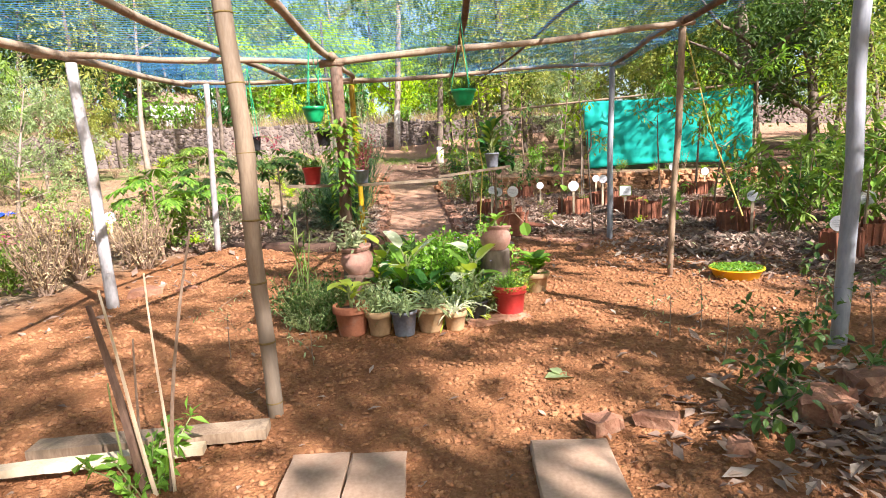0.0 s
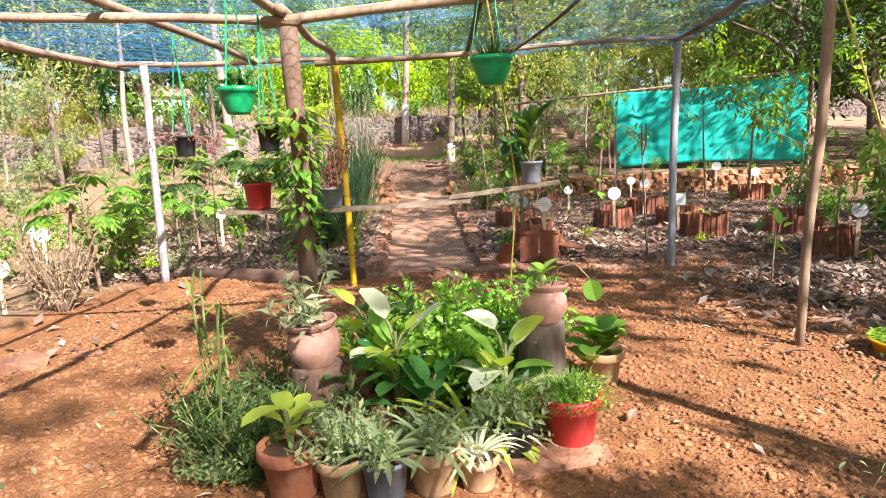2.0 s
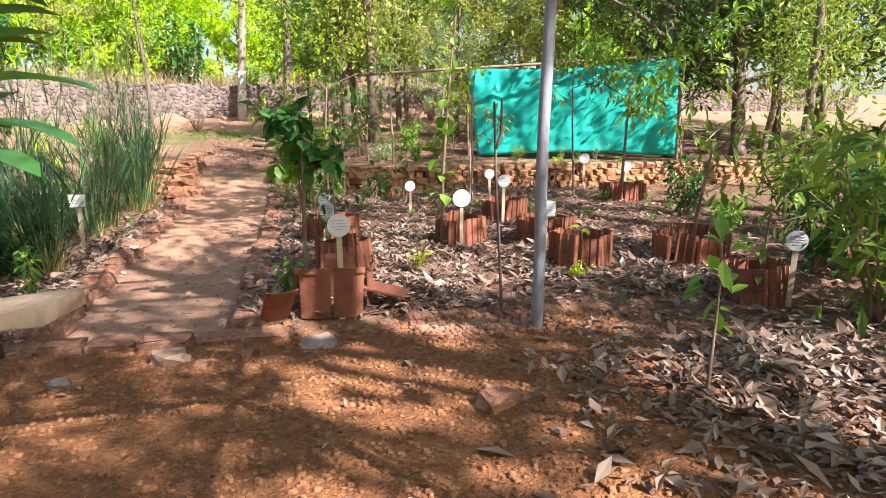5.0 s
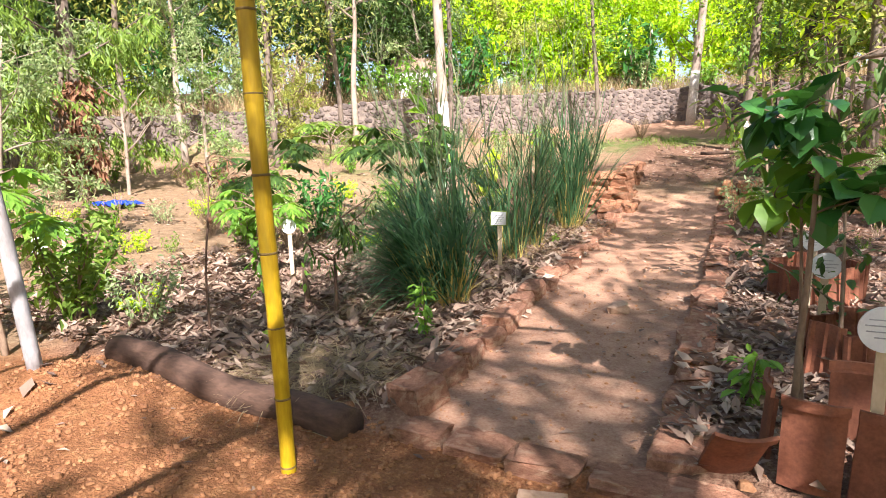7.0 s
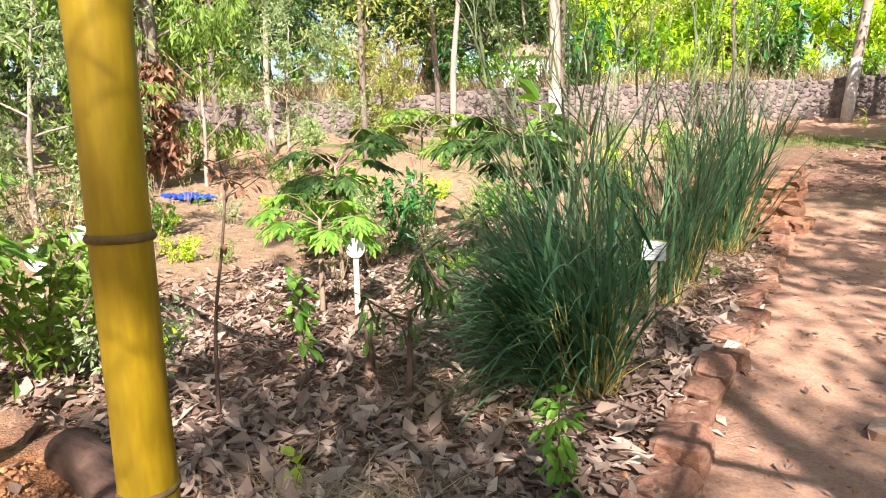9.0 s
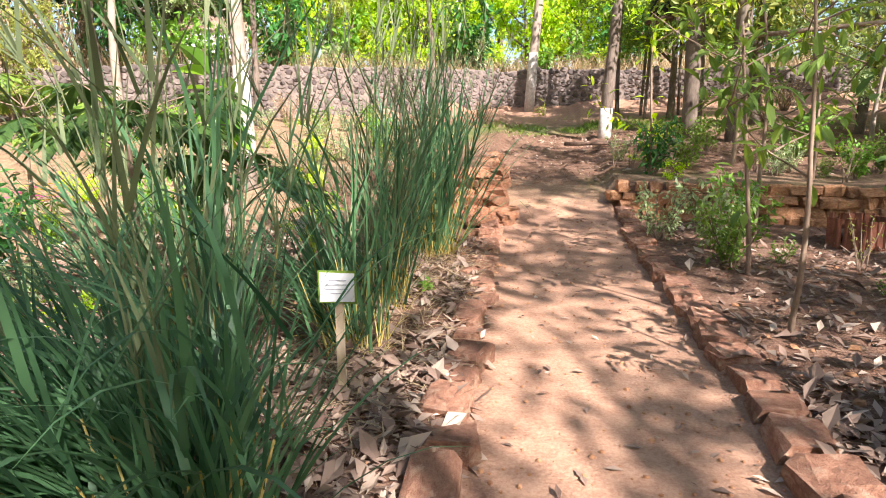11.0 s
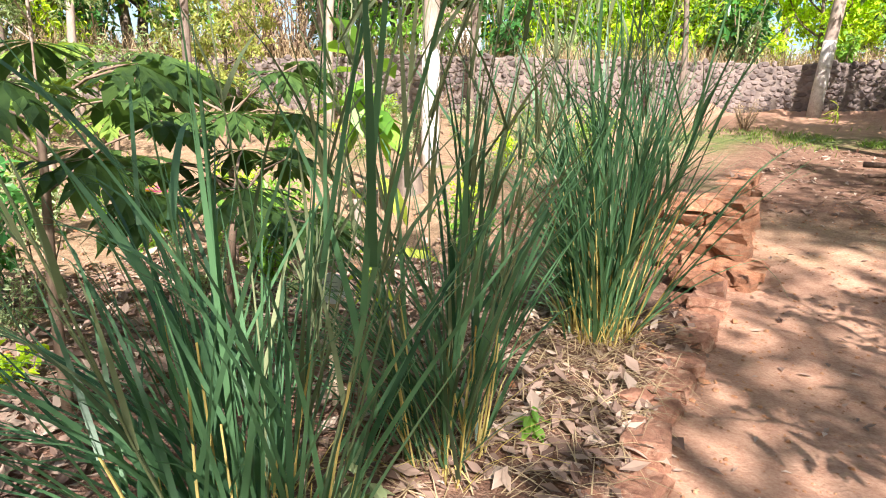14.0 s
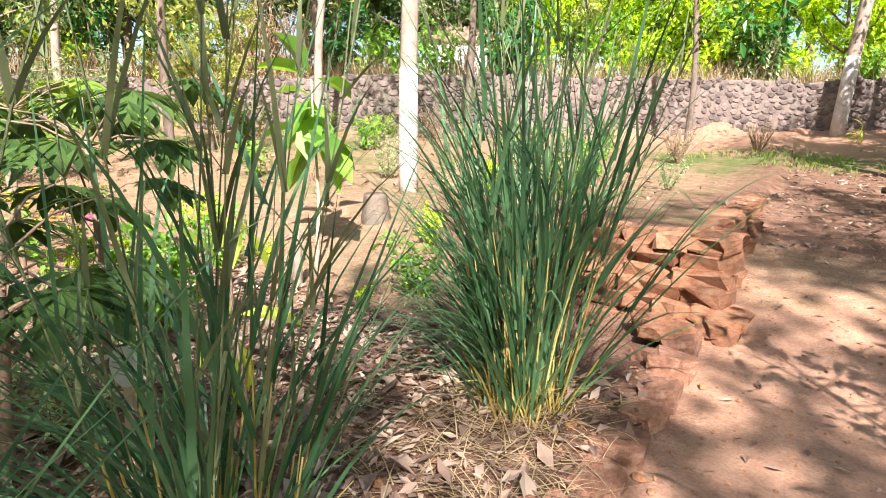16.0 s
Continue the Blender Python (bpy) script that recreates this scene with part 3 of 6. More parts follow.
for n_, (p, q) in enumerate(zip(WALL, WALL[1:])):
    g = Geo()
    d = Vector((q[0] - p[0], q[1] - p[1], 0))
    ln_, d = d.length, d.normalized()
    s = Vector((-d.y, d.x, 0))
    u = 0.0
    while u < ln_:
        b = Vector(p).lerp(Vector(q), u / ln_)
        gz = ground_z(b.x, b.y)
        z = gz - 0.05
        while z < b.z + 1.42:
            w, h = R.uniform(0.16, 0.36), R.uniform(0.12, 0.24)
            c = b - s * 0.2 + d * R.uniform(-0.1, 0.1)
            o = len(g.v)
            m_ = 6
            for off, k in ((-0.035, 0.62), (0.01, 1.0)):
                for i in range(m_):
                    a = 6.283 * i / m_ + R.uniform(-.25, .25)
                    v = c + d * math.cos(a) * w * 0.5 * k + s * (off + R.uniform(-.012, .012))
                    g.v.append((v.x, v.y, z + h / 2 + math.sin(a) * h * 0.55 * k))
            g.f += [tuple(o + i for i in range(m_))] + [(o + i, o + m_ + i, o + m_ + (i + 1) % m_, o + (i + 1) % m_) for i in range(m_)]
            z += h * 0.95
        u += 0.26
    ws = g.link("wall_stones", M["wall_stone"], bpy.data.objects["wall_%d" % (n_ + 1)])
    tagged(ws, "rough dark rubble stones set in mortar", kind="stuff")
# ---- tarp ----
tarp = thing("shade_cloth", 8, 21.5, 0.6, "turquoise shade-cloth sheet hung between poles above the stone terrace", "tarp")
g = Geo()
TL, TR, BL, BR = Vector((5.35, 22.9, 3.2)), Vector((10.5, 20.5, 3.3)), Vector((5.6, 22.75, 0.72)), Vector((10.4, 20.3, 0.74))
nu, nv_ = 70, 30
for j in range(nv_ + 1):
    for i in range(nu + 1):
        u, v = i / nu, j / nv_
        p = BL.lerp(BR, u).lerp(TL.lerp(TR, u), v)
        p.z -= 0.16 * math.sin(u * math.pi) * v - 0.10 * math.sin(u * math.pi) * (1 - v)
        w = 0.10 * noise.noise(Vector((u * 7, v * 1.6, 0))) + 0.05 * noise.noise(Vector((u * 22, v * 3.0, 5))) + 0.03 * noise.noise(Vector((u * 9, v * 14.0, 2)))
        p += Vector((-0.42, -0.9, 0)) * w
        g.v.append(p)
for j in range(nv_):
    for i in range(nu):
        o = j * (nu + 1) + i
        g.f.append((o, o + 1, o + nu + 2, o + nu + 1))
c = part("cloth", g, M["tarp"], tarp, "", True)
c.matrix_parent_inverse = tarp.matrix_world.inverted()
sm = c.modifiers.new("thick", "SOLIDIFY")
sm.thickness = 0.004
for a, b in (((5.4, 22.95, 0.4), (5.3, 22.95, 3.3)), ((10.55, 20.45, 0.4), (10.6, 20.45, 3.45)), ((2.2, 23.2, 3.0), (10.6, 20.55, 3.36)), ((2.2, 23.2, 0.5), (2.2, 23.2, 3.05))):
    pole("pole", a, b, 0.04, 0.035, M["wood_grey"], "", 0, 0.08, 8, 0.03, tarp)

# ---- path edging ----
def edging(name, label):
    return thing(name, 0, 12, 0, label, "edging", kind="structure")


BLOCKS = [stone_mesh("block", 1, 1, 1, 0.26, s, M["laterite"]) for s in range(8)]
ORANGE = [stone_mesh("rubble", 1, 1, 1, 0.3, 20 + s, M["laterite_orange"]) for s in range(10)]
BROWN = [stone_mesh("stone", 1, 1, 1, 0.34, 60 + s, M["laterite_brown"]) for s in range(12)]


def piece(name, mesh, parent, loc, size, rz=0.0, rx=0.0, ry=0.0):
    ob = new(name, mesh)
    ob.parent = parent
    ob.matrix_parent_inverse = parent.matrix_world.inverted()
    ob.matrix_basis = pose(*loc, rx, ry, rz) @ Matrix.Diagonal((*size, 1))
    return ob


left_edge = edging("path_edging", "row of worn laterite blocks along the path")
y = 10.3
while y < 20.2:
    ln_ = R.uniform(0.32, 0.46)
    x = path_left(y + ln_ / 2) - 0.06 + R.uniform(-0.05, 0.05)
    piece("block", R.choice(BLOCKS), left_edge, put(x - 0.06, y + ln_ / 2, 0.0)[:2] + (0.035 - 0.03 * sstep(13, 16, y) + R.uniform(-0.035, 0.04) + 0.3 * sstep(18, 21, y),), (R.uniform(0.2, 0.3), ln_ - R.uniform(0.01, 0.06), 0.2), 4 + R.uniform(-14, 14), R.uniform(-6, 6), R.uniform(-7, 7))
    y += ln_
right_edge = edging("path_edging", "low row of laterite blocks edging the path beside the tile planters")
y = 10.25
while y < 20.3:
    ln_ = R.uniform(0.28, 0.42)
    x = path_right(y + ln_ / 2) + 0.13 + R.uniform(-0.02, 0.02)
    piece("block", R.choice(BLOCKS), right_edge, (x + 0.03, y + ln_ / 2, 0.018 + R.uniform(-0.015, 0.015) + 0.2 * sstep(18, 21, y)), (R.uniform(0.23, 0.3), ln_ - R.uniform(0.0, 0.03), 0.19), 2.3 + R.uniform(-3, 3), R.uniform(-3, 3), R.uniform(-3, 3))
    y += ln_
front_edge = edging("path_edging", "flat laterite blocks across the end of the path")
x = -0.98
while x < 0.75:
    ln_ = R.uniform(0.3, 0.4)
    piece("block", R.choice(BLOCKS), front_edge, (x + ln_ / 2, 10.12 - 0.02 * x + R.uniform(-0.02, 0.02), 0.0 + R.uniform(-0.01, 0.015)), (ln_ - 0.015, 0.24, 0.12), -2 + R.uniform(-3, 3))
    x += ln_

# ---- laterite terrace walls ----
tw = edging("wall_terrace", "low dry-stone terrace wall of orange laterite rubble")
tagged(tw, category="wall")
x = -0.05
while x < 12.0:
    for row in range(4):
        w = R.uniform(0.16, 0.34)
        h = R.uniform(0.13, 0.18)
        piece("stone", R.choice(ORANGE), tw, (x + R.uniform(-0.05, 0.05) + 0.11 * (row % 2), terrace_y(x) + R.uniform(-0.07, 0.0) + row * 0.02, 0.12 + row * 0.145), (w, R.uniform(0.2, 0.28), h), R.uniform(-18, 18), R.uniform(-8, 8), R.uniform(-8, 8))
    x += 0.235
tl = edging("wall_stack", "stepped stack of brown laterite blocks beside the path")
tagged(tl, category="wall")
for row in range(6):
    x = -3.5 + 0.13 * (row % 2)
    while x < path_left(19.8) + 0.02:
        w = R.uniform(0.22, 0.46)
        piece("stone", R.choice(BROWN), tl, (x + w / 2, 19.74 + 0.03 * row + R.uniform(-0.06, 0.05), 0.14 + row * 0.135 + R.uniform(-0.02, 0.02)), (w * 1.04, R.uniform(0.28, 0.42), R.uniform(0.14, 0.18)), R.uniform(-10, 10), R.uniform(-3, 3), R.uniform(-3, 3))
        x += w
for row in range(5):
    yy = 19.85 + 0.15 * (row % 2)
    while yy < 24.4:
        w = R.uniform(0.24, 0.5)
        zz = 0.2 + row * 0.15
        if zz > 0.5 * sstep(18.0, 23.0, yy) - 0.02:
            piece("stone", R.choice(BROWN), tl, (path_left(yy) - 0.13 - 0.035 * row + R.uniform(-0.05, 0.05), yy + w / 2, zz + R.uniform(-0.02, 0.02)), (R.uniform(0.24, 0.36), w * 1.04, R.uniform(0.15, 0.19)), R.uniform(-8, 8), R.uniform(-3, 3), R.uniform(-3, 3))
        yy += w
for k in range(9):
    piece("stone", R.choice(BROWN), tl, (R.uniform(-2.7, -1.6), R.uniform(19.2, 19.6), 0.2 + R.uniform(-0.03, 0.03)), (R.uniform(0.14, 0.3), R.uniform(0.14, 0.26), R.uniform(0.08, 0.13)), R.uniform(-60, 60), R.uniform(-12, 12), R.uniform(-12, 12))

# ---- log at the edge of the bed ----
log = thing("log", -2.4, 10.1, 0.08, "fallen dark-barked log edging the leaf bed", "log")
g = Geo()
pts = [(-3.65 + 2.45 * t, 10.25 - 0.28 * t + 0.03 * math.sin(t * 9), 0.085 + 0.01 * math.sin(t * 5) + ground_z(-3.65 + 2.45 * t, 10.2) - 0.04) for t in np.linspace(0, 1, 26)]
g.tube(pts, [0.118 + 0.014 * noise.noise(Vector((i * 0.9, 0, 0))) - 0.012 * i / 25 for i in range(26)], 16)
for i, v in enumerate(g.v):
    g.v[i] = Vector(v) * 1.0 + Vector((0, 0, 0.012 * noise.noise(Vector(v) * 9)))
o_ = part("trunk", g, M["bark_dark"], log, "", True)
o_.matrix_parent_inverse = log.matrix_world.inverted()

# ---- trees ----
def limb_path(start, way, length, n, wander, rise):
    p, d, out = Vector(start), Vector(way).normalized(), [Vector(start)]
    for i in range(n):
        d = (d + Vector((R.uniform(-1, 1), R.uniform(-1, 1), R.uniform(-1, 1))) * wander + Vector((0, 0, rise))).normalized()
        p = p + d * (length / n)
        out.append(p.copy())
    return out


def make_tree(name, label, h, crown, bare, leaf, n_leaf, lmat, bark, r0, limbs=9, droop=0.0, aspect=0.45, group="", twig=0.5, sides=9):
    """A tapered trunk with limbs and twigs, and a crown of single leaves gathered in loose clumps."""
    t = thing(name, 0, 0, 0, label, "tree", group)
    g, lv = Geo(), Geo()
    trunk = limb_path((0, 0, -0.25), (R.uniform(-.08, .08), R.uniform(-.08, .08), 1), h * 0.86, 12, 0.07, 0.06)
    g.tube(trunk, [r0 * (1.25 if i == 0 else 1) * (1 - 0.82 * i / 12) for i in range(13)], sides)
    tips = []
    for k in range(limbs):
        f = bare + (1 - bare) * (k + 0.5) / limbs
        i = min(11, int(f * 12))
        p = trunk[i].lerp(trunk[i + 1], f * 12 - i)
        az = k * 2.4 + R.uniform(-.5, .5)
        ln = crown * (1.0 - 0.45 * abs(f - 0.55)) * R.uniform(0.75, 1.15)
        path = limb_path(p, (math.cos(az), math.sin(az), 0.55 - droop * 0.3), ln, 6, 0.16, 0.05 - droop * 0.08)
        rr = r0 * (1 - 0.8 * f) * 0.55
        g.tube(path, [rr * (1 - 0.8 * j / 6) for j in range(7)], 6, False)
        for j in range(2, 7):
            for s in range(2 if j < 6 else 3):
                w = (path[j] - path[j - 1]).normalized() * 0.5 + rdir(0.15 - droop)
                tw = limb_path(path[j], w, crown * twig * R.uniform(0.35, 0.8), 3, 0.2, 0.02 - droop * 0.15)
                g.tube(tw, [rr * 0.3, rr * 0.22, rr * 0.15, rr * 0.08], 4, False)
                tips += [tw[1], tw[2], tw[3]]
    for i in range(n_leaf):
        p = R.choice(tips) + rdir() * abs(R.gauss(0, 1)) * crown * 0.085
        w = rdir(-0.35 - droop)
        s = leaf * R.uniform(0.6, 1.25)
        lv.scale(p, w, rdir(0.8), s, s * aspect)
    part("trunk", g, bark, t, "", True)
    tagged(part("crown", lv, lmat, t), kind="stuff")
    return t


R.seed(21)
KIND = {
    "mid": make_tree("tree", "broad-leaved tree with an open green crown beyond the wall", 8.5, 3.0, 0.3, 0.22, 6500, L["tree_mid"], M["bark"], 0.16, 11, group="garden trees"),
    "dark": make_tree("tree", "dense dark-green mango-like tree behind the garden", 7.5, 3.2, 0.22, 0.24, 8500, L["tree_dark"], M["bark"], 0.2, 12, 0.3, 0.3, "garden trees"),
    "tall": make_tree("tree", "tall slender pale-barked tree with a thin crown", 12.5, 2.2, 0.5, 0.20, 4200, L["tree_grey"], M["bark_pale"], 0.15, 9, 0.2, 0.3, "garden trees"),
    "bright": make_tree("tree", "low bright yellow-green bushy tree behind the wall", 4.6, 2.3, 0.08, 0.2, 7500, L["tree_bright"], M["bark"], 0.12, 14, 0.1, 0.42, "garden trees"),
    "grey": make_tree("tree", "thin grey-green tree with feathery foliage", 7.0, 2.4, 0.25, 0.17, 5000, L["tree_grey"], M["bark_pale"], 0.1, 10, 0.2, 0.35, "garden trees"),
    "yellow": make_tree("tree", "sunlit tree with yellowing leaves", 6.5, 2.4, 0.2, 0.2, 5500, L["tree_yellow"], M["bark"], 0.12, 11, 0.3, 0.4, "garden trees"),
    "droop": make_tree("tree", "tree with long drooping narrow leaves", 6.0, 2.4, 0.22, 0.26, 5500, L["tree_mid"], M["bark"], 0.13, 12, 0.9, 0.22, "garden trees"),
    "shade": make_tree("tree", "open-crowned shade tree at the edge of the clearing", 8.5, 2.6, 0.42, 0.2, 2400, L["tree_mid"], M["bark"], 0.16, 10, 0.1, 0.42, "garden trees"),
}
used = set()


def plant_tree(kind, x, y, s=1.0, rz=None, dz=0.0):
    src = KIND[kind]
    m = pose(x, y, ground_z(x, y) + dz, 0, 0, R.uniform(0, 360) if rz is None else rz) @ Matrix.Scale(s, 4)
    if kind not in used:
        used.add(kind)
        src.matrix_world = m
        return src
    c = copy_thing(KIND[kind], Matrix.Identity(4))
    c.matrix_basis = m
    return c


# beyond the wall; extra dark-leaved trees in the west stand in for forest shade
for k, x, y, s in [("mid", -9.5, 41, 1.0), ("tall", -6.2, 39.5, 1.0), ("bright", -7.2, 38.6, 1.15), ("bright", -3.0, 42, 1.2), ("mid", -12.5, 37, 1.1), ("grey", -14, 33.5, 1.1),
                   ("dark", -17, 36, 1.2), ("tall", -18.5, 30, 1.0), ("mid", -21, 30.5, 1.15), ("dark", -24, 27, 1.1), ("mid", -26, 33, 1.3), ("tall", -22.5, 24, 0.95),
                   ("grey", -25, 21, 1.0), ("dark", -28, 20, 1.1), ("mid", -27, 14, 1.1), ("dark", -31, 15, 1.2), ("tall", -25.5, 17.2, 0.9), ("mid", -32, 24, 1.4),
                   ("mid", 2.5, 42, 1.1), ("bright", 1.5, 39.5, 0.8), ("grey", 6, 40, 1.1), ("dark", 9.5, 42, 1.25), ("tall", 4, 46, 1.2), ("mid", -5, 48, 1.5),
                   ("dark", 0, 50, 1.5), ("mid", -14, 47, 1.6), ("dark", -22, 42, 1.6), ("mid", 8, 52, 1.6), ("yellow", -10.2, 35, 0.9), ("yellow", 13, 41, 1.2),
                   ("mid", 16, 46, 1.5), ("dark", 22, 44, 1.5), ("mid", 28, 38, 1.4), ("dark", -38, 30, 1.6), ("mid", -40, 12, 1.5), ("dark", -21.5, 20.2, 0.95), ("dark", -23.2, 22.6, 1.05), ("dark", -20.6, 24.6, 1.0), ("dark", -25.2, 24.6, 1.2), ("dark", -24.6, 17.6, 1.0), ("dark", -18.4, 27.4, 0.95), ("dark", -26.5, 20.4, 1.2), ("dark", -36, 4, 1.4), ("bright", -0.5, 45.5, 1.3)]:
    plant_tree(k, x, y, s)
for i in range(46):
    a = R.uniform(0.12, 0.98) * (len(WALL) - 1)
    j = min(len(WALL) - 2, int(a))
    p, q = Vector(WALL[j]), Vector(WALL[j + 1])
    nrm = Vector((-(q - p).y, (q - p).x, 0)).normalized()
    b = p.lerp(q, a - j) + nrm * R.uniform(2.5, 16)
    k = R.choice(["mid", "bright", "grey", "yellow", "dark", "mid"])
    # leaf colour carries the light: darker kinds for western shade, bright for northern sun
    if b.x < -13:
        k = R.choice(["dark", "mid", "dark", "mid", "yellow"])
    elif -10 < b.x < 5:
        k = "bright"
    plant_tree(k, b.x, b.y, R.uniform(0.65, 1.25))
# east of the clearing and behind the sheet
for k, x, y, s in [("yellow", 9.4, 24.0, 1.0), ("dark", 13.2, 21.5, 1.15), ("yellow", 6.0, 27.5, 0.95), ("mid", 4.2, 29.5, 0.85), ("mid", 11.5, 27.5, 1.15), ("mid", 16.5, 24, 1.2),
                   ("grey", 8.0, 30, 1.0), ("dark", 18, 20.5, 1.2), ("mid", 15.5, 30, 1.3), ("dark", 20, 26, 1.3), ("mid", 21, 19, 1.2),
                   ("mid", 2.2, 31, 0.75), ("grey", 4.9, 24.2, 0.55)]:
    plant_tree(k, x, y, s)
# west
for k, x, y, s in [("droop", -13.2, 15.6, 0.95), ("droop", -10.2, 10.4, 0.75), ("mid", -15.5, 12.5, 0.95), ("droop", -14.5, 8.2, 0.9), ("grey", -11.6, 18.2, 0.6), ("dark", -19, 14, 1.0),
                   ("mid", -17.5, 9, 1.05), ("yellow", -12.5, 22.2, 0.5), ("grey", -8.2, 11.8, 0.5), ("mid", -21, 5, 1.2), ("dark", -13, 4.2, 0.8), ("grey", -9, 6.6, 0.55),
                   ("tall", -11.5, 24.3, 0.8), ("tall", -15.2, 20.4, 0.75)]:
    plant_tree(k, x, y, s)
# the trees whose shade falls on the clearing, and those that close it behind
for x, y, s, rz in [(9.5, 9.8, 1.89, 155), (10.0, -0.3, 1.74, 229), (11.6, 11.7, 1.87, 237), (8.8, -7.3, 1.73, 192), (8.2, -5.2, 0.99, 80), (4.2, -9.1, 1.56, 141),
                    (14.2, -8.7, 1.69, 36), (12.0, 7.3, 1.12, 279), (6.0, 4.3, 1.72, 161), (8.7, 5.6, 1.02, 336), (15.0, -2.4, 1.33, 209), (-2.3, -3.0, 1.90, 106)]:
    plant_tree("shade", x, y, s, rz)
for k, x, y, s in [("mid", 5.6, -0.2, 0.6), ("mid", -6, -5, 1.1), ("dark", -12, -2, 1.2), ("mid", 0, -15, 1.3), ("dark", 9, -15, 1.3), ("mid", 21, -6, 1.2), ("dark", 22, 4, 1.3), ("mid", -20, -8, 1.4), ("dark", 24, 11, 1.2)]:
    plant_tree(k, x, y, s)


def simple_trunk(name, label, x, y, h, r, mat, lean=(0, 0), group="", painted=0.0):
    t = thing(name, *put(x, y), label, "tree", group)
    g = Geo()
    p = limb_path((0, 0, -0.2), (lean[0], lean[1], 1), h, 12, 0.035, 0.03)
    g.tube(p, [r * (1.2 - 0.45 * i / 12) for i in range(13)], 10)
    part("trunk", g, mat, t, "", True)
    if painted:
        w = Geo()
        k = max(2, int(13 * painted / h) + 1)
        w.tube([q for q in p[:k + 1]], [r * (1.2 - 0.45 * i / 12) + 0.006 for i in range(k + 1)], 12)
        part("limewash_band", w, M["limewash"], t, "white limewashed base", True)
    return t, p


def leafy(t, p, h0, n, spread, leaf, lmat, aspect=0.45, droop=0.4, name="foliage"):
    lv = Geo()
    tips = [q for q in p if q.z > h0]
    for i in range(n):
        b = R.choice(tips) + Vector((R.gauss(0, 1), R.gauss(0, 1), R.gauss(0, .6))) * spread
        s = leaf * R.uniform(0.6, 1.25)
        lv.scale(b, rdir(-droop), rdir(0.8), s, s * aspect)
    return part(name, lv, lmat, t)


# pale trunks standing inside the wall
t, p = simple_trunk("tree", "straight pale trunk with a limewashed base before the wall", -2.35, 35.3, 9.5, 0.16, M["bark_pale"], (0.03, 0), "limewashed trees", 1.8)
leafy(t, p, 6.5, 1500, 0.9, 0.22, L["tree_grey"])
t, p = simple_trunk("tree", "grey trunk with a limewashed base on the slope", -7.0, 22.2, 8.5, 0.13, M["bark_pale"], (-0.04, 0), "limewashed trees", 1.9)
leafy(t, p, 5.5, 1200, 0.8, 0.2, L["tree_mid"])
t, p = simple_trunk("tree", "crooked dark trunk with a limewashed base beside the path", 0.05, 26.8, 5.5, 0.13, M["bark"], (0.06, 0.0), "limewashed trees", 0.75)
leafy(t, p, 3.2, 1600, 0.8, 0.16, L["tree_mid"])
t, p = simple_trunk("tree", "thick dark trunk beside the terrace", 2.1, 27.0, 7.5, 0.2, M["bark"], (0.0, 0.02), "garden trees")
leafy(t, p, 3.4, 3800, 1.0, 0.2, L["tree_mid"])
t, p = simple_trunk("tree", "thick dark trunk beside the terrace", 2.9, 26.2, 7.0, 0.17, M["bark"], (0.03, 0.0), "garden trees")
leafy(t, p, 3.2, 3200, 0.9, 0.2, L["tree_yellow"])
t, p = simple_trunk("tree", "dark mango trunk with low crooked limbs", 10.9, 21.2, 7.0, 0.24, M["bark"], (-0.05, 0.03), "garden trees")
lg = Geo()
for az, z0 in ((2.9, 3.0), (0.2, 2.4), (3.6, 4.0), (5.0, 3.4)):
    q = limb_path((p[0].x, 0, z0), (math.cos(az), math.sin(az) * 0.5, 0.35), 3.0, 8, 0.22, 0.04)
    lg.tube(q, [0.10 * (1 - 0.75 * i / 8) for i in range(9)], 7)
part("limb", lg, M["bark"], t, "", True)
leafy(t, p, 3.4, 5000, 1.5, 0.24, L["tree_dark"], 0.3)
for x, y, h, lean in [(12.6, 19.8, 5, 0.15), (13.5, 18.6, 5.5, -0.1), (11.8, 17.6, 4.6, 0.1), (-9.6, 27.5, 7, 0.02), (-13.4, 26.0, 8, 0.0), (-5.2, 31.0, 7, 0.03), (0.8, 33, 6, -0.04), (-16.5, 19.5, 7, 0), (-18.6, 17.2, 7, 0.03), (-12.0, 21.0, 6, -0.02), (5.0, 33, 7, 0), (7.4, 31, 6.5, 0.04)]:
    t, p = simple_trunk("tree", "slim dark-barked tree with sparse foliage", x, y, h, R.uniform(0.06, 0.11), M["bark"], (lean, 0), "slim trees")
    leafy(t, p, h * 0.45, 1100, 0.75, 0.19, R.choice([L["tree_mid"], L["tree_dark"], L["tree_yellow"]]), 0.38)
# trunk hung with dead leaves, and a bare white-branched tree beside it
t, p = simple_trunk("tree", "trunk hung with brown dead leaves", -13.0, 15.8, 4.5, 0.14, M["bark"], (0, 0), "")
leafy(t, [q for q in p if q.z < 2.7], 0.2, 1500, 0.16, 0.26, L["brownleaf"], 0.4, 1.2)
t, p = simple_trunk("tree", "bare pale-branched young tree", -12.6, 16.6, 2.8, 0.04, M["bark_pale"], (0.02, 0), "")
lg = Geo()
for k in range(9):
    q = limb_path(p[5 + k % 6], (math.cos(k * 2.2), math.sin(k * 2.2), 0.9), 1.0, 5, 0.2, 0.05)
    lg.tube(q, [0.022 * (1 - 0.7 * i / 5) for i in range(6)], 5)
part("branch", lg, M["bark_pale"], t, "", True)

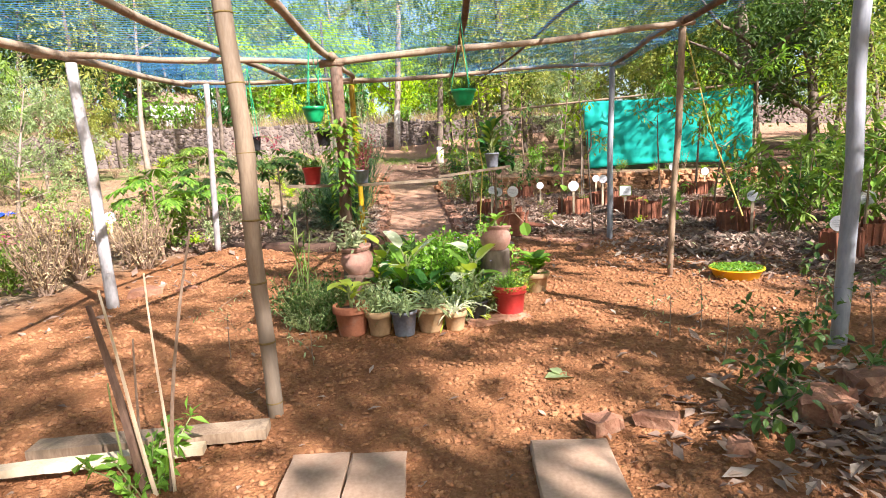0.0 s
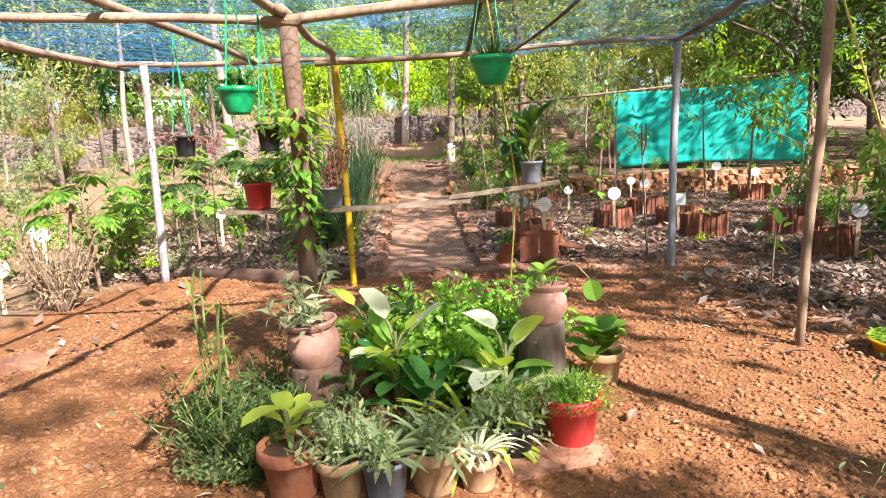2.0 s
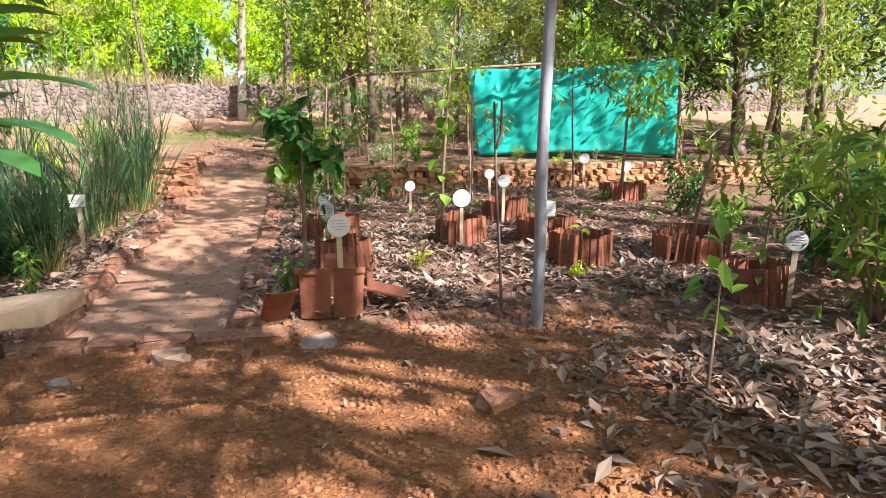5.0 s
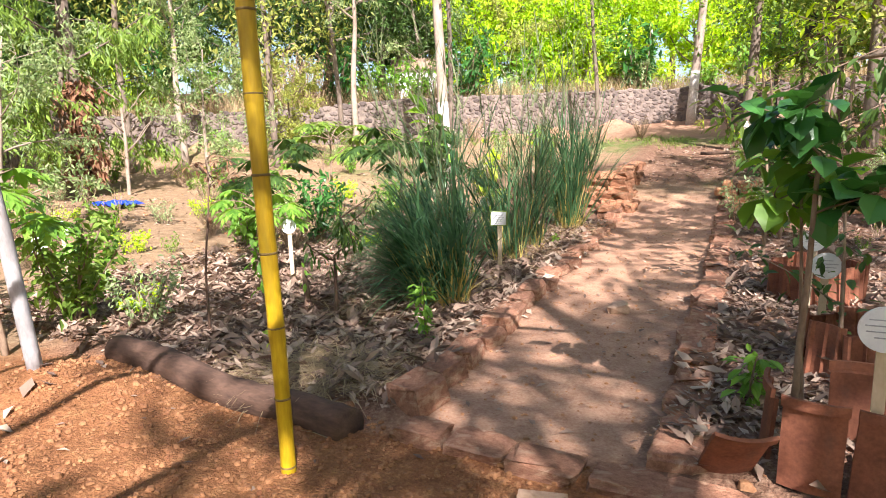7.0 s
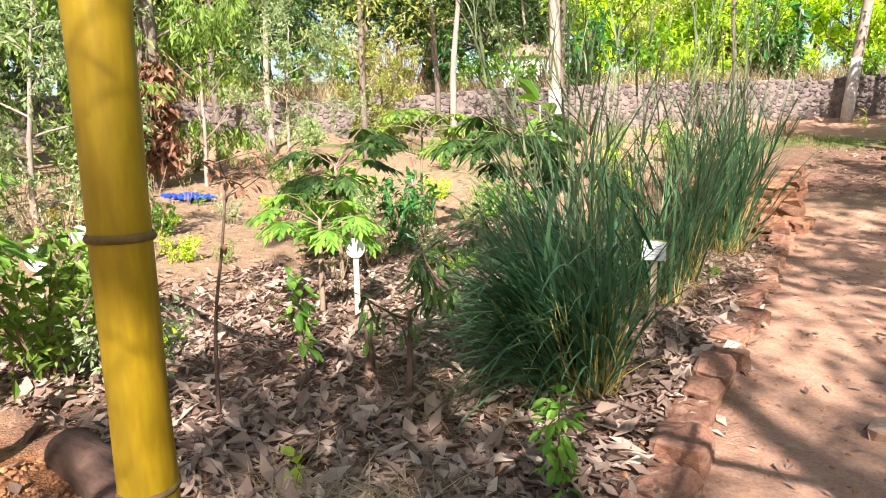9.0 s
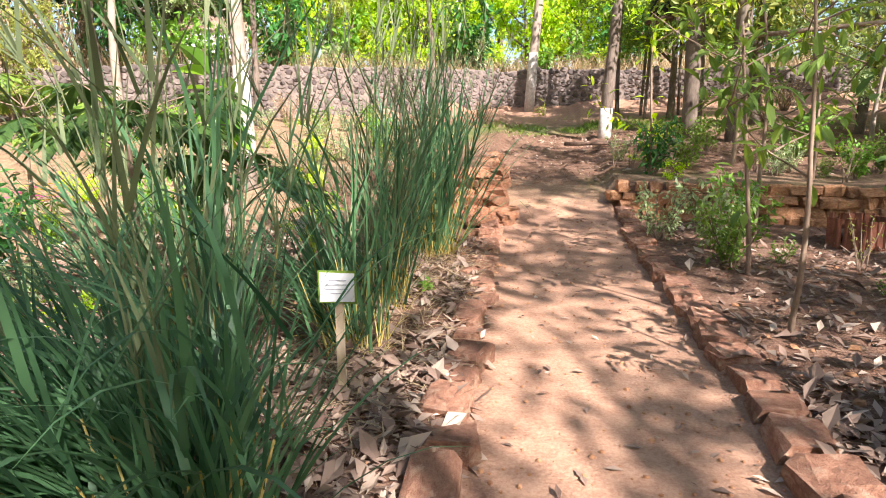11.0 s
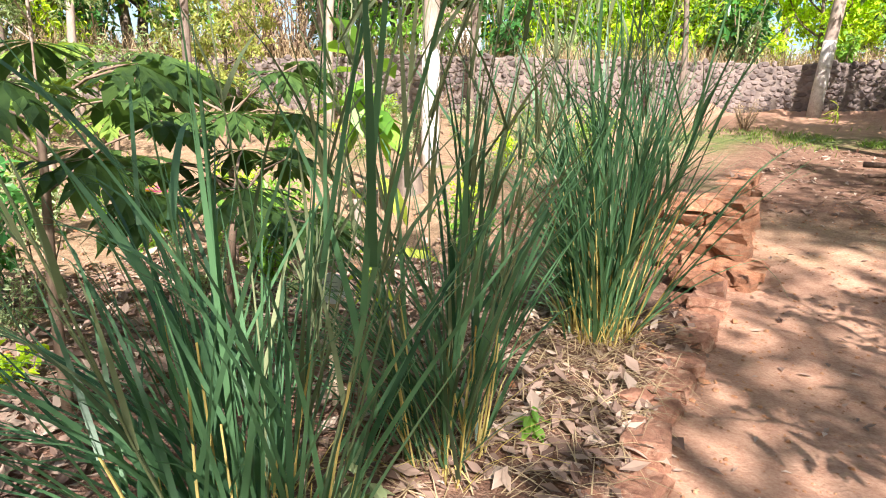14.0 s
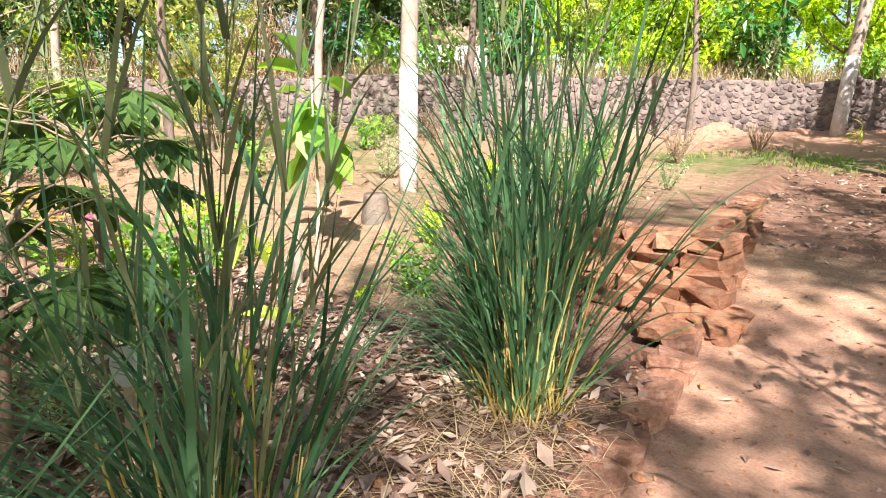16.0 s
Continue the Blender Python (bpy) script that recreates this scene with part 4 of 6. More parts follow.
# ---- shrubs ----
def make_shrub(label, h, r, n, leaf, lmat, aspect=0.45, stems=9, group="garden shrubs", category="shrub", stemmat=None, name="shrub"):
    t = thing(name, 0, 0, 0, label, category, group)
    g, lv = Geo(), Geo()
    pts = []
    for k in range(stems):
        az = R.uniform(0, 6.28)
        q = limb_path((R.uniform(-.05, .05), R.uniform(-.05, .05), -0.05), (math.cos(az) * r / h * 0.9, math.sin(az) * r / h * 0.9, 1), h * R.uniform(0.7, 1.05), 6, 0.12, 0.02)
        g.tube(q, [0.012 * (1 - 0.6 * i / 6) * h ** 0.5 for i in range(7)], 5, False)
        pts += q[2:]
    for i in range(n):
        b = R.choice(pts) + rdir() * abs(R.gauss(0, .5)) * r * 0.4
        s = leaf * R.uniform(0.55, 1.25)
        lv.leaf(b, rdir(0.1), rdir(0.9), s, s * aspect, 0.5, 0.2, 1)
    tagged(part("stem", g, stemmat or M["stem_brown"], t), kind="stuff")
    tagged(part("foliage", lv, lmat, t), kind="stuff")
    return t


SHRUB = {
    "green": make_shrub("leafy green garden shrub", 1.0, 0.5, 420, 0.13, L["bed"]),
    "mid": make_shrub("mid-green garden shrub with small leaves", 0.9, 0.5, 700, 0.09, L["tree_mid"]),
    "dark": make_shrub("glossy dark-leaved shrub in the garden", 1.3, 0.6, 420, 0.17, L["deep"], 0.38),
    "dry": make_shrub("dry straw-coloured twiggy bush", 0.95, 0.55, 900, 0.07, L["drybush"], 0.25, 34, "dry bushes", stemmat=M["stem_brown"]),
    "pale": make_shrub("pale sunlit weedy garden shrub", 0.8, 0.45, 500, 0.08, L["pale"], 0.4),
    "mango": make_shrub("young mango bush with long drooping leaves", 1.4, 0.65, 320, 0.24, L["tree_mid"], 0.26, 8),
    "yellow": make_shrub("yellow-green sunlit shrub on the bank", 0.8, 0.45, 420, 0.11, L["tree_bright"]),
}
sused = set()


def plant_shrub(kind, x, y, s=1.0, dz=0.0):
    m = pose(x, y, ground_z(x, y) + dz, 0, 0, R.uniform(0, 360)) @ Matrix.Scale(s, 4)
    src = SHRUB[kind]
    if kind in sused:
        src = copy_thing(src, Matrix.Identity(4))
        src.matrix_basis = m
    else:
        sused.add(kind)
        src.matrix_world = m
    return src


for k, x, y, s in [("dry", -4.9, 8.0, 1.1), ("dry", -4.3, 8.7, 1.0), ("dry", -5.6, 8.6, 1.2), ("dry", -4.9, 9.4, 0.9), ("dry", -6.3, 9.6, 1.1), ("dry", -4.7, 7.0, 0.9), ("mid", -5.4, 7.4, 0.8), ("pale", -5.9, 6.6, 0.9),
                   ("dry", -6.9, 8.0, 1.2), ("green", -6.4, 10.4, 1.0), ("pale", -7.5, 9.3, 1.1), ("mid", -4.8, 10.6, 1.3), ("green", -5.7, 11.3, 0.9), ("dry", -7.4, 11.7, 1.0),
                   ("mango", 5.3, 9.2, 1.1), ("mango", 6.2, 9.0, 1.2), ("mango", 6.9, 10.2, 1.3), ("dark", 6.0, 10.6, 0.9), ("green", 5.6, 8.5, 0.6), ("mango", 7.3, 8.2, 1.3), ("dark", 7.9, 11.5, 1.2), ("mango", 8.3, 13.2, 1.2), ("green", 6.4, 12.6, 0.7), ("dark", 7.1, 14.6, 0.8), ("mango", 9.2, 14.8, 1.2), ("mid", 5.9, 7.4, 0.8), ("green", 6.6, 6.6, 1.0), ("mango", 8.2, 6.4, 1.2),
                   ("mid", 0.9, 17.6, 0.9), ("pale", 0.9, 18.4, 1.1), ("pale", 0.35, 18.9, 1.0), ("green", 1.4, 19.4, 0.9), ("dark", 0.6, 21.8, 0.8), ("mid", 1.3, 22.6, 1.0), ("pale", 2.6, 22.0, 0.7), ("green", 3.6, 21.6, 0.7), ("mid", 4.4, 22.5, 0.8), ("pale", 0.2, 23.6, 0.7), ("mid", 2.0, 24.5, 0.9), ("green", 3.8, 24.2, 1.0), ("yellow", 1.2, 25.4, 0.7),
                   ("green", -6.3, 14.3, 1.35), ("dark", -5.6, 15.0, 0.9), ("yellow", -7.2, 12.9, 0.5), ("green", -8.6, 13.4, 0.6), ("yellow", -9.0, 15.6, 0.5), ("mid", -7.8, 16.4, 0.8), ("green", -5.0, 17.0, 1.0), ("yellow", -8.2, 19.2, 0.7), ("green", -6.4, 18.4, 0.8), ("yellow", -5.0, 20.2, 0.6), ("green", -9.4, 21.0, 0.7), ("mid", -11.0, 17.6, 0.8), ("pale", -10.0, 12.6, 0.8), ("yellow", -11.6, 13.6, 0.7), ("mid", -14.8, 17.6, 1.0), ("pale", -13.5, 13.2, 0.8), ("mid", -16.2, 15.2, 1.1), ("pale", -9.2, 9.0, 1.0), ("mid", -8.4, 7.4, 1.1), ("green", -10.4, 7.4, 1.0), ("yellow", -6.9, 5.9, 0.5),
                   ("green", -4.2, 19.0, 0.7), ("mid", -4.0, 21.6, 0.8), ("yellow", -6.0, 23.0, 0.8), ("pale", -8.0, 22.8, 0.9), ("green", -5.2, 25.0, 1.0), ("mid", -7.2, 26.4, 1.0), ("pale", -3.6, 24.4, 0.7), ("dry", -4.4, 27.6, 0.9), ("green", -10.4, 24.8, 0.9), ("dry", -9.2, 28.6, 1.0), ("yellow", -11.8, 26.6, 0.8), ("mid", -13.6, 24.0, 1.1), ("mid", -18.5, 19.0, 1.2), ("green", -15.6, 22.2, 1.0), ("mid", -12.6, 25.2, 0.9), ("pale", -9.0, 26.8, 0.9), ("mid", -6.8, 29.6, 0.8), ("dry", -3.4, 30.2, 0.8), ("mid", 3.4, 33.2, 1.1), ("dry", 6.2, 33.6, 1.2), ("dry", 8.8, 32.0, 1.3), ("dry", 4.6, 30.0, 1.0), ("dry", 7.4, 28.2, 1.0)]:
    plant_shrub(k, x, y, s)
SHRUB["weed"] = make_shrub("low weedy plant on the dry bank", 0.5, 0.3, 130, 0.09, L["tree_mid"], 0.4, 6, "weeds on the bank", "weed", M["stem"], "weed")
SHRUB["stalk"] = make_shrub("thin dry weed stalks on the bank", 1.1, 0.2, 60, 0.07, L["tree_yellow"], 0.35, 5, "weeds on the bank", "weed", M["stem_brown"], "weed")
SHRUB["herb"] = make_shrub("low bright herb on the bank", 0.35, 0.35, 160, 0.08, L["tree_bright"], 0.5, 7, "weeds on the bank", "weed", M["stem"], "weed")
for i in range(110):
    x, y = R.uniform(-15, -3.6), R.uniform(7, 29)
    if x > -3.2 - 0.09 * (y - 10) or (y < 10.5 and x > -4.6):
        continue
    plant_shrub(R.choice(["weed", "weed", "stalk", "stalk", "herb", "pale", "dry"]), x, y, R.uniform(0.5, 1.0))
for i in range(34):
    x, y = R.uniform(1.2, 9.5), R.uniform(10.8, 19.6)
    plant_shrub(R.choice(["weed", "weed", "herb", "stalk"]), x, y, R.uniform(0.35, 0.7))
for i in range(40):
    x = R.uniform(-0.1, 9.5)
    plant_shrub(R.choice(["weed", "herb", "pale", "stalk", "mid"]), x, terrace_y(x) + R.uniform(0.4, 4.5), R.uniform(0.4, 0.8))
# a bank of undergrowth behind the wall
for i in range(60):
    t = i / 59
    a = t * (len(WALL) - 1)
    j = min(len(WALL) - 2, int(a))
    p, q = Vector(WALL[j]), Vector(WALL[j + 1])
    b = p.lerp(q, a - j)
    nrm = Vector((-(q - p).y, (q - p).x, 0)).normalized()
    b += nrm * R.uniform(1.0, 3.5)
    plant_shrub(R.choice(["mid", "green", "dark", "pale", "yellow", "dry"]), b.x, b.y, R.uniform(1.6, 2.8))

# dry grass on the bank above the wall
g = Geo()
for i in range(13000):
    x = R.uniform(-20, 20)
    y = float(np.interp(x, WALL_X, WALL_Y)) + R.uniform(0.6, 3.0)
    az = R.uniform(0, 6.283)
    g.blade(put(x, y), Vector((math.cos(az) * 0.4, math.sin(az) * 0.4, 1)), R.uniform(0.5, 1.35), 0.024, 0.5, 3)
tagged(g.link("dry_grass", L["drybush"]), "tall dry straw-coloured grass on the bank above the wall", "grass", kind="stuff")
# tufts of lawn before the wall
g = Geo()
for i in range(4500):
    x, y = R.gauss(0.4, 2.2), R.gauss(29.5, 0.8)
    if noise.noise(Vector((x * 0.6, y * 0.6, 8))) < -0.1:
        continue
    az = R.uniform(0, 6.283)
    g.blade(put(x, y), Vector((math.cos(az), math.sin(az), 1.4)), R.uniform(0.06, 0.2), 0.016, 0.5, 2)
tagged(g.link("lawn", L["tree_mid"]), "strip of short green grass before the wall", "grass", kind="stuff")

# ---- vetiver clumps ----
def vetiver(x, y, h, culms, spread, lean, arch, seeds, straw, label, sweep=0):
    """A tussock: culms with strap leaves leaving them at all heights and arching over."""
    t = thing("vetiver_grass", *put(x, y), label, "grass clump", "vetiver clumps beside the path")
    g, s, k = Geo(), Geo(), Geo()
    for i in range(culms):
        az = R.uniform(0, 6.283)
        q = R.random() ** 0.6
        b = Vector((math.cos(az) * 0.2 * q, math.sin(az) * 0.17 * q, -0.03))
        w = Vector((math.cos(az) * spread * q * 0.55 + lean[0] * R.uniform(-0.1, 0.7) + R.gauss(0, .07), math.sin(az) * spread * q * 0.55 + lean[1] * R.uniform(-0.1, 0.7) + R.gauss(0, .07), 1))
        hc = h * R.uniform(0.3, 0.8)
        path = limb_path(b, w, hc, 6, 0.06, 0.0)
        s.tube(path[:5], [0.006, 0.0055, 0.005, 0.0045, 0.004], 4, False)
        for j in range(8):
            f = (j + R.random()) / 8
            i_ = min(5, int(f * 6))
            p = path[i_].lerp(path[i_ + 1], f * 6 - i_)
            a2 = az + R.gauss(0, 1.2)
            out = Vector((math.cos(a2), math.sin(a2), 0)) * R.choice([0.12, 0.25, 0.4, 0.65, 0.95]) * (0.5 + spread) + Vector((lean[0], lean[1], 0)) * R.uniform(0, 0.9)
            if out.x > 0:
                out.x *= 0.5
            g.blade(p, w.normalized() + out, h * R.uniform(0.32, 0.68) * (1.15 - 0.3 * f), R.uniform(0.011, 0.024), arch * R.choice([0.5, 1.0, 1.6, 2.6, 3.6] if out.x < 0.05 else [0.5, 0.9, 1.5]) * R.uniform(0.6, 1.2), 7)
        for j in range(3):
            if R.random() < straw:
                s.blade(b * 1.15, w + Vector((R.uniform(-.5, .5), R.uniform(-.5, .5), 0)), R.uniform(0.15, 0.6), R.uniform(0.006, 0.013), R.uniform(0.1, 1.6), 4, 0.6)
    for i in range(sweep):         # long blades bowed over to one side
        b = Vector((R.gauss(-0.08, .1), R.gauss(0, .1), R.uniform(0, 0.25)))
        az = math.pi + R.gauss(0.05, 0.6)
        out = R.uniform(0.25, 1.0)
        g.blade(b, Vector((math.cos(az) * out, math.sin(az) * out, 1)), R.uniform(0.9, 1.55), R.uniform(0.010, 0.02), R.uniform(0.9, 2.3), 9)
    for i in range(seeds):
        az = R.uniform(0, 6.283)
        q = R.random()
        w = Vector((math.cos(az) * 0.32 * q + lean[0] * 0.2, math.sin(az) * 0.32 * q, 1))
        pts = limb_path((math.cos(az) * 0.12 * q, math.sin(az) * 0.12 * q, 0), w, h * R.uniform(1.05, 1.62), 7, 0.06, 0.0)
        k.tube(pts, [0.0042 * (1 - 0.5 * j / 7) for j in range(8)], 4, False)
        for j in range(2, 8):
            for m_ in range(2):
                k.blade(pts[j], (pts[j] - pts[j - 1]).normalized() + rdir(0.6) * 0.6, R.uniform(0.2, 0.6), 0.015, 0.6, 4)
    tagged(part("blades", g, L["grass"], t), kind="stuff")
    tagged(part("dry_base", s, L["straw"], t, "straw-yellow dry leaf bases"), kind="stuff")
    if seeds:
        tagged(part("seed_stalks", k, L["seed"], t, "brownish-green flowering stalks"), kind="stuff")
    return t


vetiver(-1.86, 12.35, 1.45, 88, 0.55, (-0.7, -0.2), 0.9, 6, 0.4, "dense dark-green clump of vetiver arching over the leaf bed", 330)
vetiver(-2.35, 13.35, 1.9, 24, 0.34, (-0.25, 0), 0.5, 12, 0.4, "dense dark-green clump of vetiver with tall stalks", 60)
vetiver(-2.12, 14.62, 1.9, 17, 0.42, (-0.02, 0), 0.5, 11, 0.9, "tall vetiver clump with straw-yellow base and brown stalks", 70)
vetiver(-2.2, 15.65, 1.85, 15, 0.42, (-0.02, 0), 0.5, 10, 0.8, "upright vetiver clump with brown flowering stalks", 60)
vetiver(-2.2, 17.55, 2.2, 60, 0.36, (-0.06, 0), 0.75, 14, 0.9, "large vetiver clump with dry straw around its base", 110)

# ---- fallen leaves, twigs and gravel ----
def in_bed(x, y):
    if y < 10.3 or y > 21:
        return False
    return x < path_left(y) - 0.02 or x > path_right(y) + 0.08


g = Geo()
for i in range(70000):
    zone = R.random()
    if i >= 58000:
        zone, x, y = 0.3, R.uniform(-5.5, -1.4), R.uniform(10.2, 14.5)
    elif i >= 46000:
        zone, x, y = 0.5, R.uniform(0.4, 5.2), R.uniform(10.3, 14.6)
    elif zone < 0.42:
        x, y = R.uniform(-6.5, -1.1), R.uniform(10.2, 18.5)
    elif zone < 0.62:
        x, y = R.uniform(0.4, 8.0), R.uniform(10.3, 19.8)
    elif zone < 0.86:
        x, y = R.gauss(4.6, 0.9), R.gauss(8.0, 0.9)
    elif zone < 0.89:
        x, y = R.gauss(2.3, 0.5), R.gauss(2.9, 0.45)
    elif zone < 0.93:
        x, y = R.uniform(-2.3, 3.5), R.uniform(22, 28)
    else:
        x, y = R.uniform(-13, -3.0), R.uniform(5, 27)
    if zone < 0.62 and not in_bed(x, y):
        continue
    if noise.noise(Vector((x * 0.9, y * 0.9, 4))) < -0.18 and R.random() < 0.7:
        continue
    az = R.uniform(0, 6.283)
    s = R.uniform(0.04, 0.13) if R.random() < 0.86 else R.uniform(0.13, 0.2)
    g.leaf(put(x, y, R.uniform(0.004, 0.035)), Vector((math.cos(az), math.sin(az), R.uniform(-0.1, 0.45))), Vector((R.uniform(-.5, .5), R.uniform(-.5, .5), 1)), s, s * R.uniform(0.3, 0.5), R.uniform(-0.6, 0.9), R.uniform(-0.1, 0.45), 1)
tagged(g.link("leaf_litter", L["dry"]), "dry brown fallen leaves strewn over the beds", "leaf litter", kind="stuff")
g = Geo()
for i in range(3000):
    if R.random() < 0.5:
        x, y = R.gauss(-1.95, 0.3), R.gauss(10.6, 0.2)
    else:
        x, y = R.choice([(-2.2, 17.3), (-2.0, 15.2), (-1.7, 16.6), (-2.1, 14.0), (-2.6, 12.0)])
        x, y = x + R.gauss(0, .35), y + R.gauss(0, .4)
    if x > path_left(y) - 0.1:
        continue
    az = R.uniform(0, 6.283)
    g.blade(put(x, y, 0.02), Vector((math.cos(az), math.sin(az), R.uniform(0, 0.5))), R.uniform(0.15, 0.5), 0.006, 0.6, 3)
tagged(g.link("hay", L["drybush"]), "dry straw and cut grass lying on the bed", "straw", kind="stuff")


def pebbles(name, label, n, where, lo, hi, mat):
    g = Geo()
    for i in range(n):
        x, y = where()
        s = lo + (hi - lo) * R.random() ** 3
        p = put(x, y, s * 0.2)
        o = len(g.v)
        a = R.uniform(0, 6.28)
        ex, ey, ez = s * R.uniform(.6, 1), s * R.uniform(.5, .9), s * R.uniform(.4, .7)
        n_ = 6 if s > 0.018 else 4
        for ring, rr, zz in ((0, 1.0, -0.1), (1, 0.68, 0.62)):
            for k in range(n_):
                q = a + (k + 0.5 * ring) * 6.283 / n_ + R.uniform(-.2, .2)
                w = rr * R.uniform(.8, 1.1)
                g.v.append((p[0] + math.cos(q) * ex * w, p[1] + math.sin(q) * ey * w, p[2] + (zz + R.uniform(-.14, .14)) * ez * 1.2))
        g.v += [(p[0] + R.uniform(-.15, .15) * s, p[1] + R.uniform(-.15, .15) * s, p[2] + ez * 0.9)]
        for k in range(n_):
            j = (k + 1) % n_
            g.f += [(o + k, o + j, o + n_ + k), (o + j, o + n_ + j, o + n_ + k), (o + n_ + k, o + n_ + j, o + 2 * n_)]
    return tagged(g.link(name, mat), label, "gravel", kind="stuff")


pebbles("gravel", "loose crumbs of red laterite gravel on the soil", 52000, lambda: (R.uniform(-3.8, 4.0), R.uniform(2.3, 10.2)), 0.006, 0.03, M["clod"])
pebbles("gravel", "small stones trodden into the path", 3500, lambda: (R.uniform(-2.0, 0.3), R.uniform(10.3, 23)), 0.005, 0.022, M["laterite_orange"])
g = Geo()
for i in range(330):
    y = R.uniform(10.3, 24)
    x = R.uniform(path_left(y), path_right(y))
    az = R.uniform(0, 6.283)
    s_ = R.uniform(0.03, 0.1)
    g.leaf(put(x, y, 0.008), Vector((math.cos(az), math.sin(az), R.uniform(0, 0.3))), Vector((R.uniform(-.3, .3), 0, 1)), s_, s_ * 0.4, R.uniform(-0.3, 0.7), 0.2, 1)
for i in range(260):
    x, y = R.uniform(-3.2, 3.2), R.uniform(2.6, 10)
    az = R.uniform(0, 6.283)
    s_ = R.uniform(0.03, 0.09)
    g.leaf(put(x, y, 0.01), Vector((math.cos(az), math.sin(az), R.uniform(0, 0.3))), Vector((R.uniform(-.3, .3), 0, 1)), s_, s_ * 0.4, R.uniform(-0.3, 0.7), 0.2, 1)
tagged(g.link("fallen_leaves", L["dry"]), "single dry leaves scattered over path and clearing", "leaf litter", kind="stuff")
pebbles("gravel", "heap of laterite lumps at the foot of the post", 420, lambda: (R.gauss(2.2, 0.35), R.gauss(10.0, 0.14)), 0.022, 0.062, M["laterite"])
pebbles("gravel", "small stones scattered along the beds", 2600, lambda: R.choice([(R.uniform(-7, -1.2), R.uniform(10.2, 19)), (R.uniform(.5, 5), R.uniform(10, 18)), (R.uniform(-12, -4), R.uniform(6, 20))]), 0.01, 0.05, M["laterite_orange"])

# ---- pots ----
def pot_profile(r, h, kind):
    """Outside and inside outlines of a pot, from its base up and back down."""
    if kind == "bucket":
        return [(0, 0), (r * 0.74, 0), (r * 0.76, 0.01), (r * 0.95, h * 0.88), (r * 1.04, h * 0.89), (r * 1.05, h), (r * 0.97, h), (r * 0.93, h * 0.86), (0, h * 0.84)]
    if kind == "urn":
        return [(0, 0), (r * 0.62, 0), (r * 0.68, h * 0.05), (r * 0.93, h * 0.28), (r, h * 0.48), (r * 0.95, h * 0.68), (r * 0.84, h * 0.80), (r * 0.86, h * 0.86), (r * 1.0, h * 0.93), (r * 1.02, h), (r * 0.90, h), (r * 0.80, h * 0.86), (0, h * 0.84)]
    if kind == "basket":
        return [(0, 0), (r * 0.55, 0), (r * 0.62, 0.008), (r * 0.85, h * 0.55), (r * 0.93, h * 0.8), (r * 1.0, h * 0.82), (r * 1.03, h), (r * 0.96, h), (r * 0.9, h * 0.8), (0, h * 0.78)]
    return [(0, 0), (r * 0.72, 0), (r * 0.75, 0.012), (r * 0.90, h * 0.72), (r * 1.0, h * 0.74), (r * 1.05, h * 0.78), (r * 1.05, h * 0.97), (r * 1.02, h), (r * 0.93, h), (r * 0.88, h * 0.84), (0, h * 0.82)]


def pot(x, y, z, r, h, kind, mat, label, name="flower_pot", group="", tilt=0.0, soil=0.84):
    t = thing(name, x, y, z, label, "pot", group)
    t.matrix_world = pose(x, y, z, tilt, 0, R.uniform(0, 360))
    g = Geo()
    g.lathe(pot_profile(r, h, kind), 28, 0.025)
    part("pot_body", g, mat, t, "", True)
    s = Geo()
    s.lathe([(r * 0.9, h * soil), (r * 0.5, h * (soil + 0.05)), (0.001, h * (soil + 0.06))], 16, 0.1)
    part("soil", s, M["potting"], t, "dark potting soil", True)
    return t


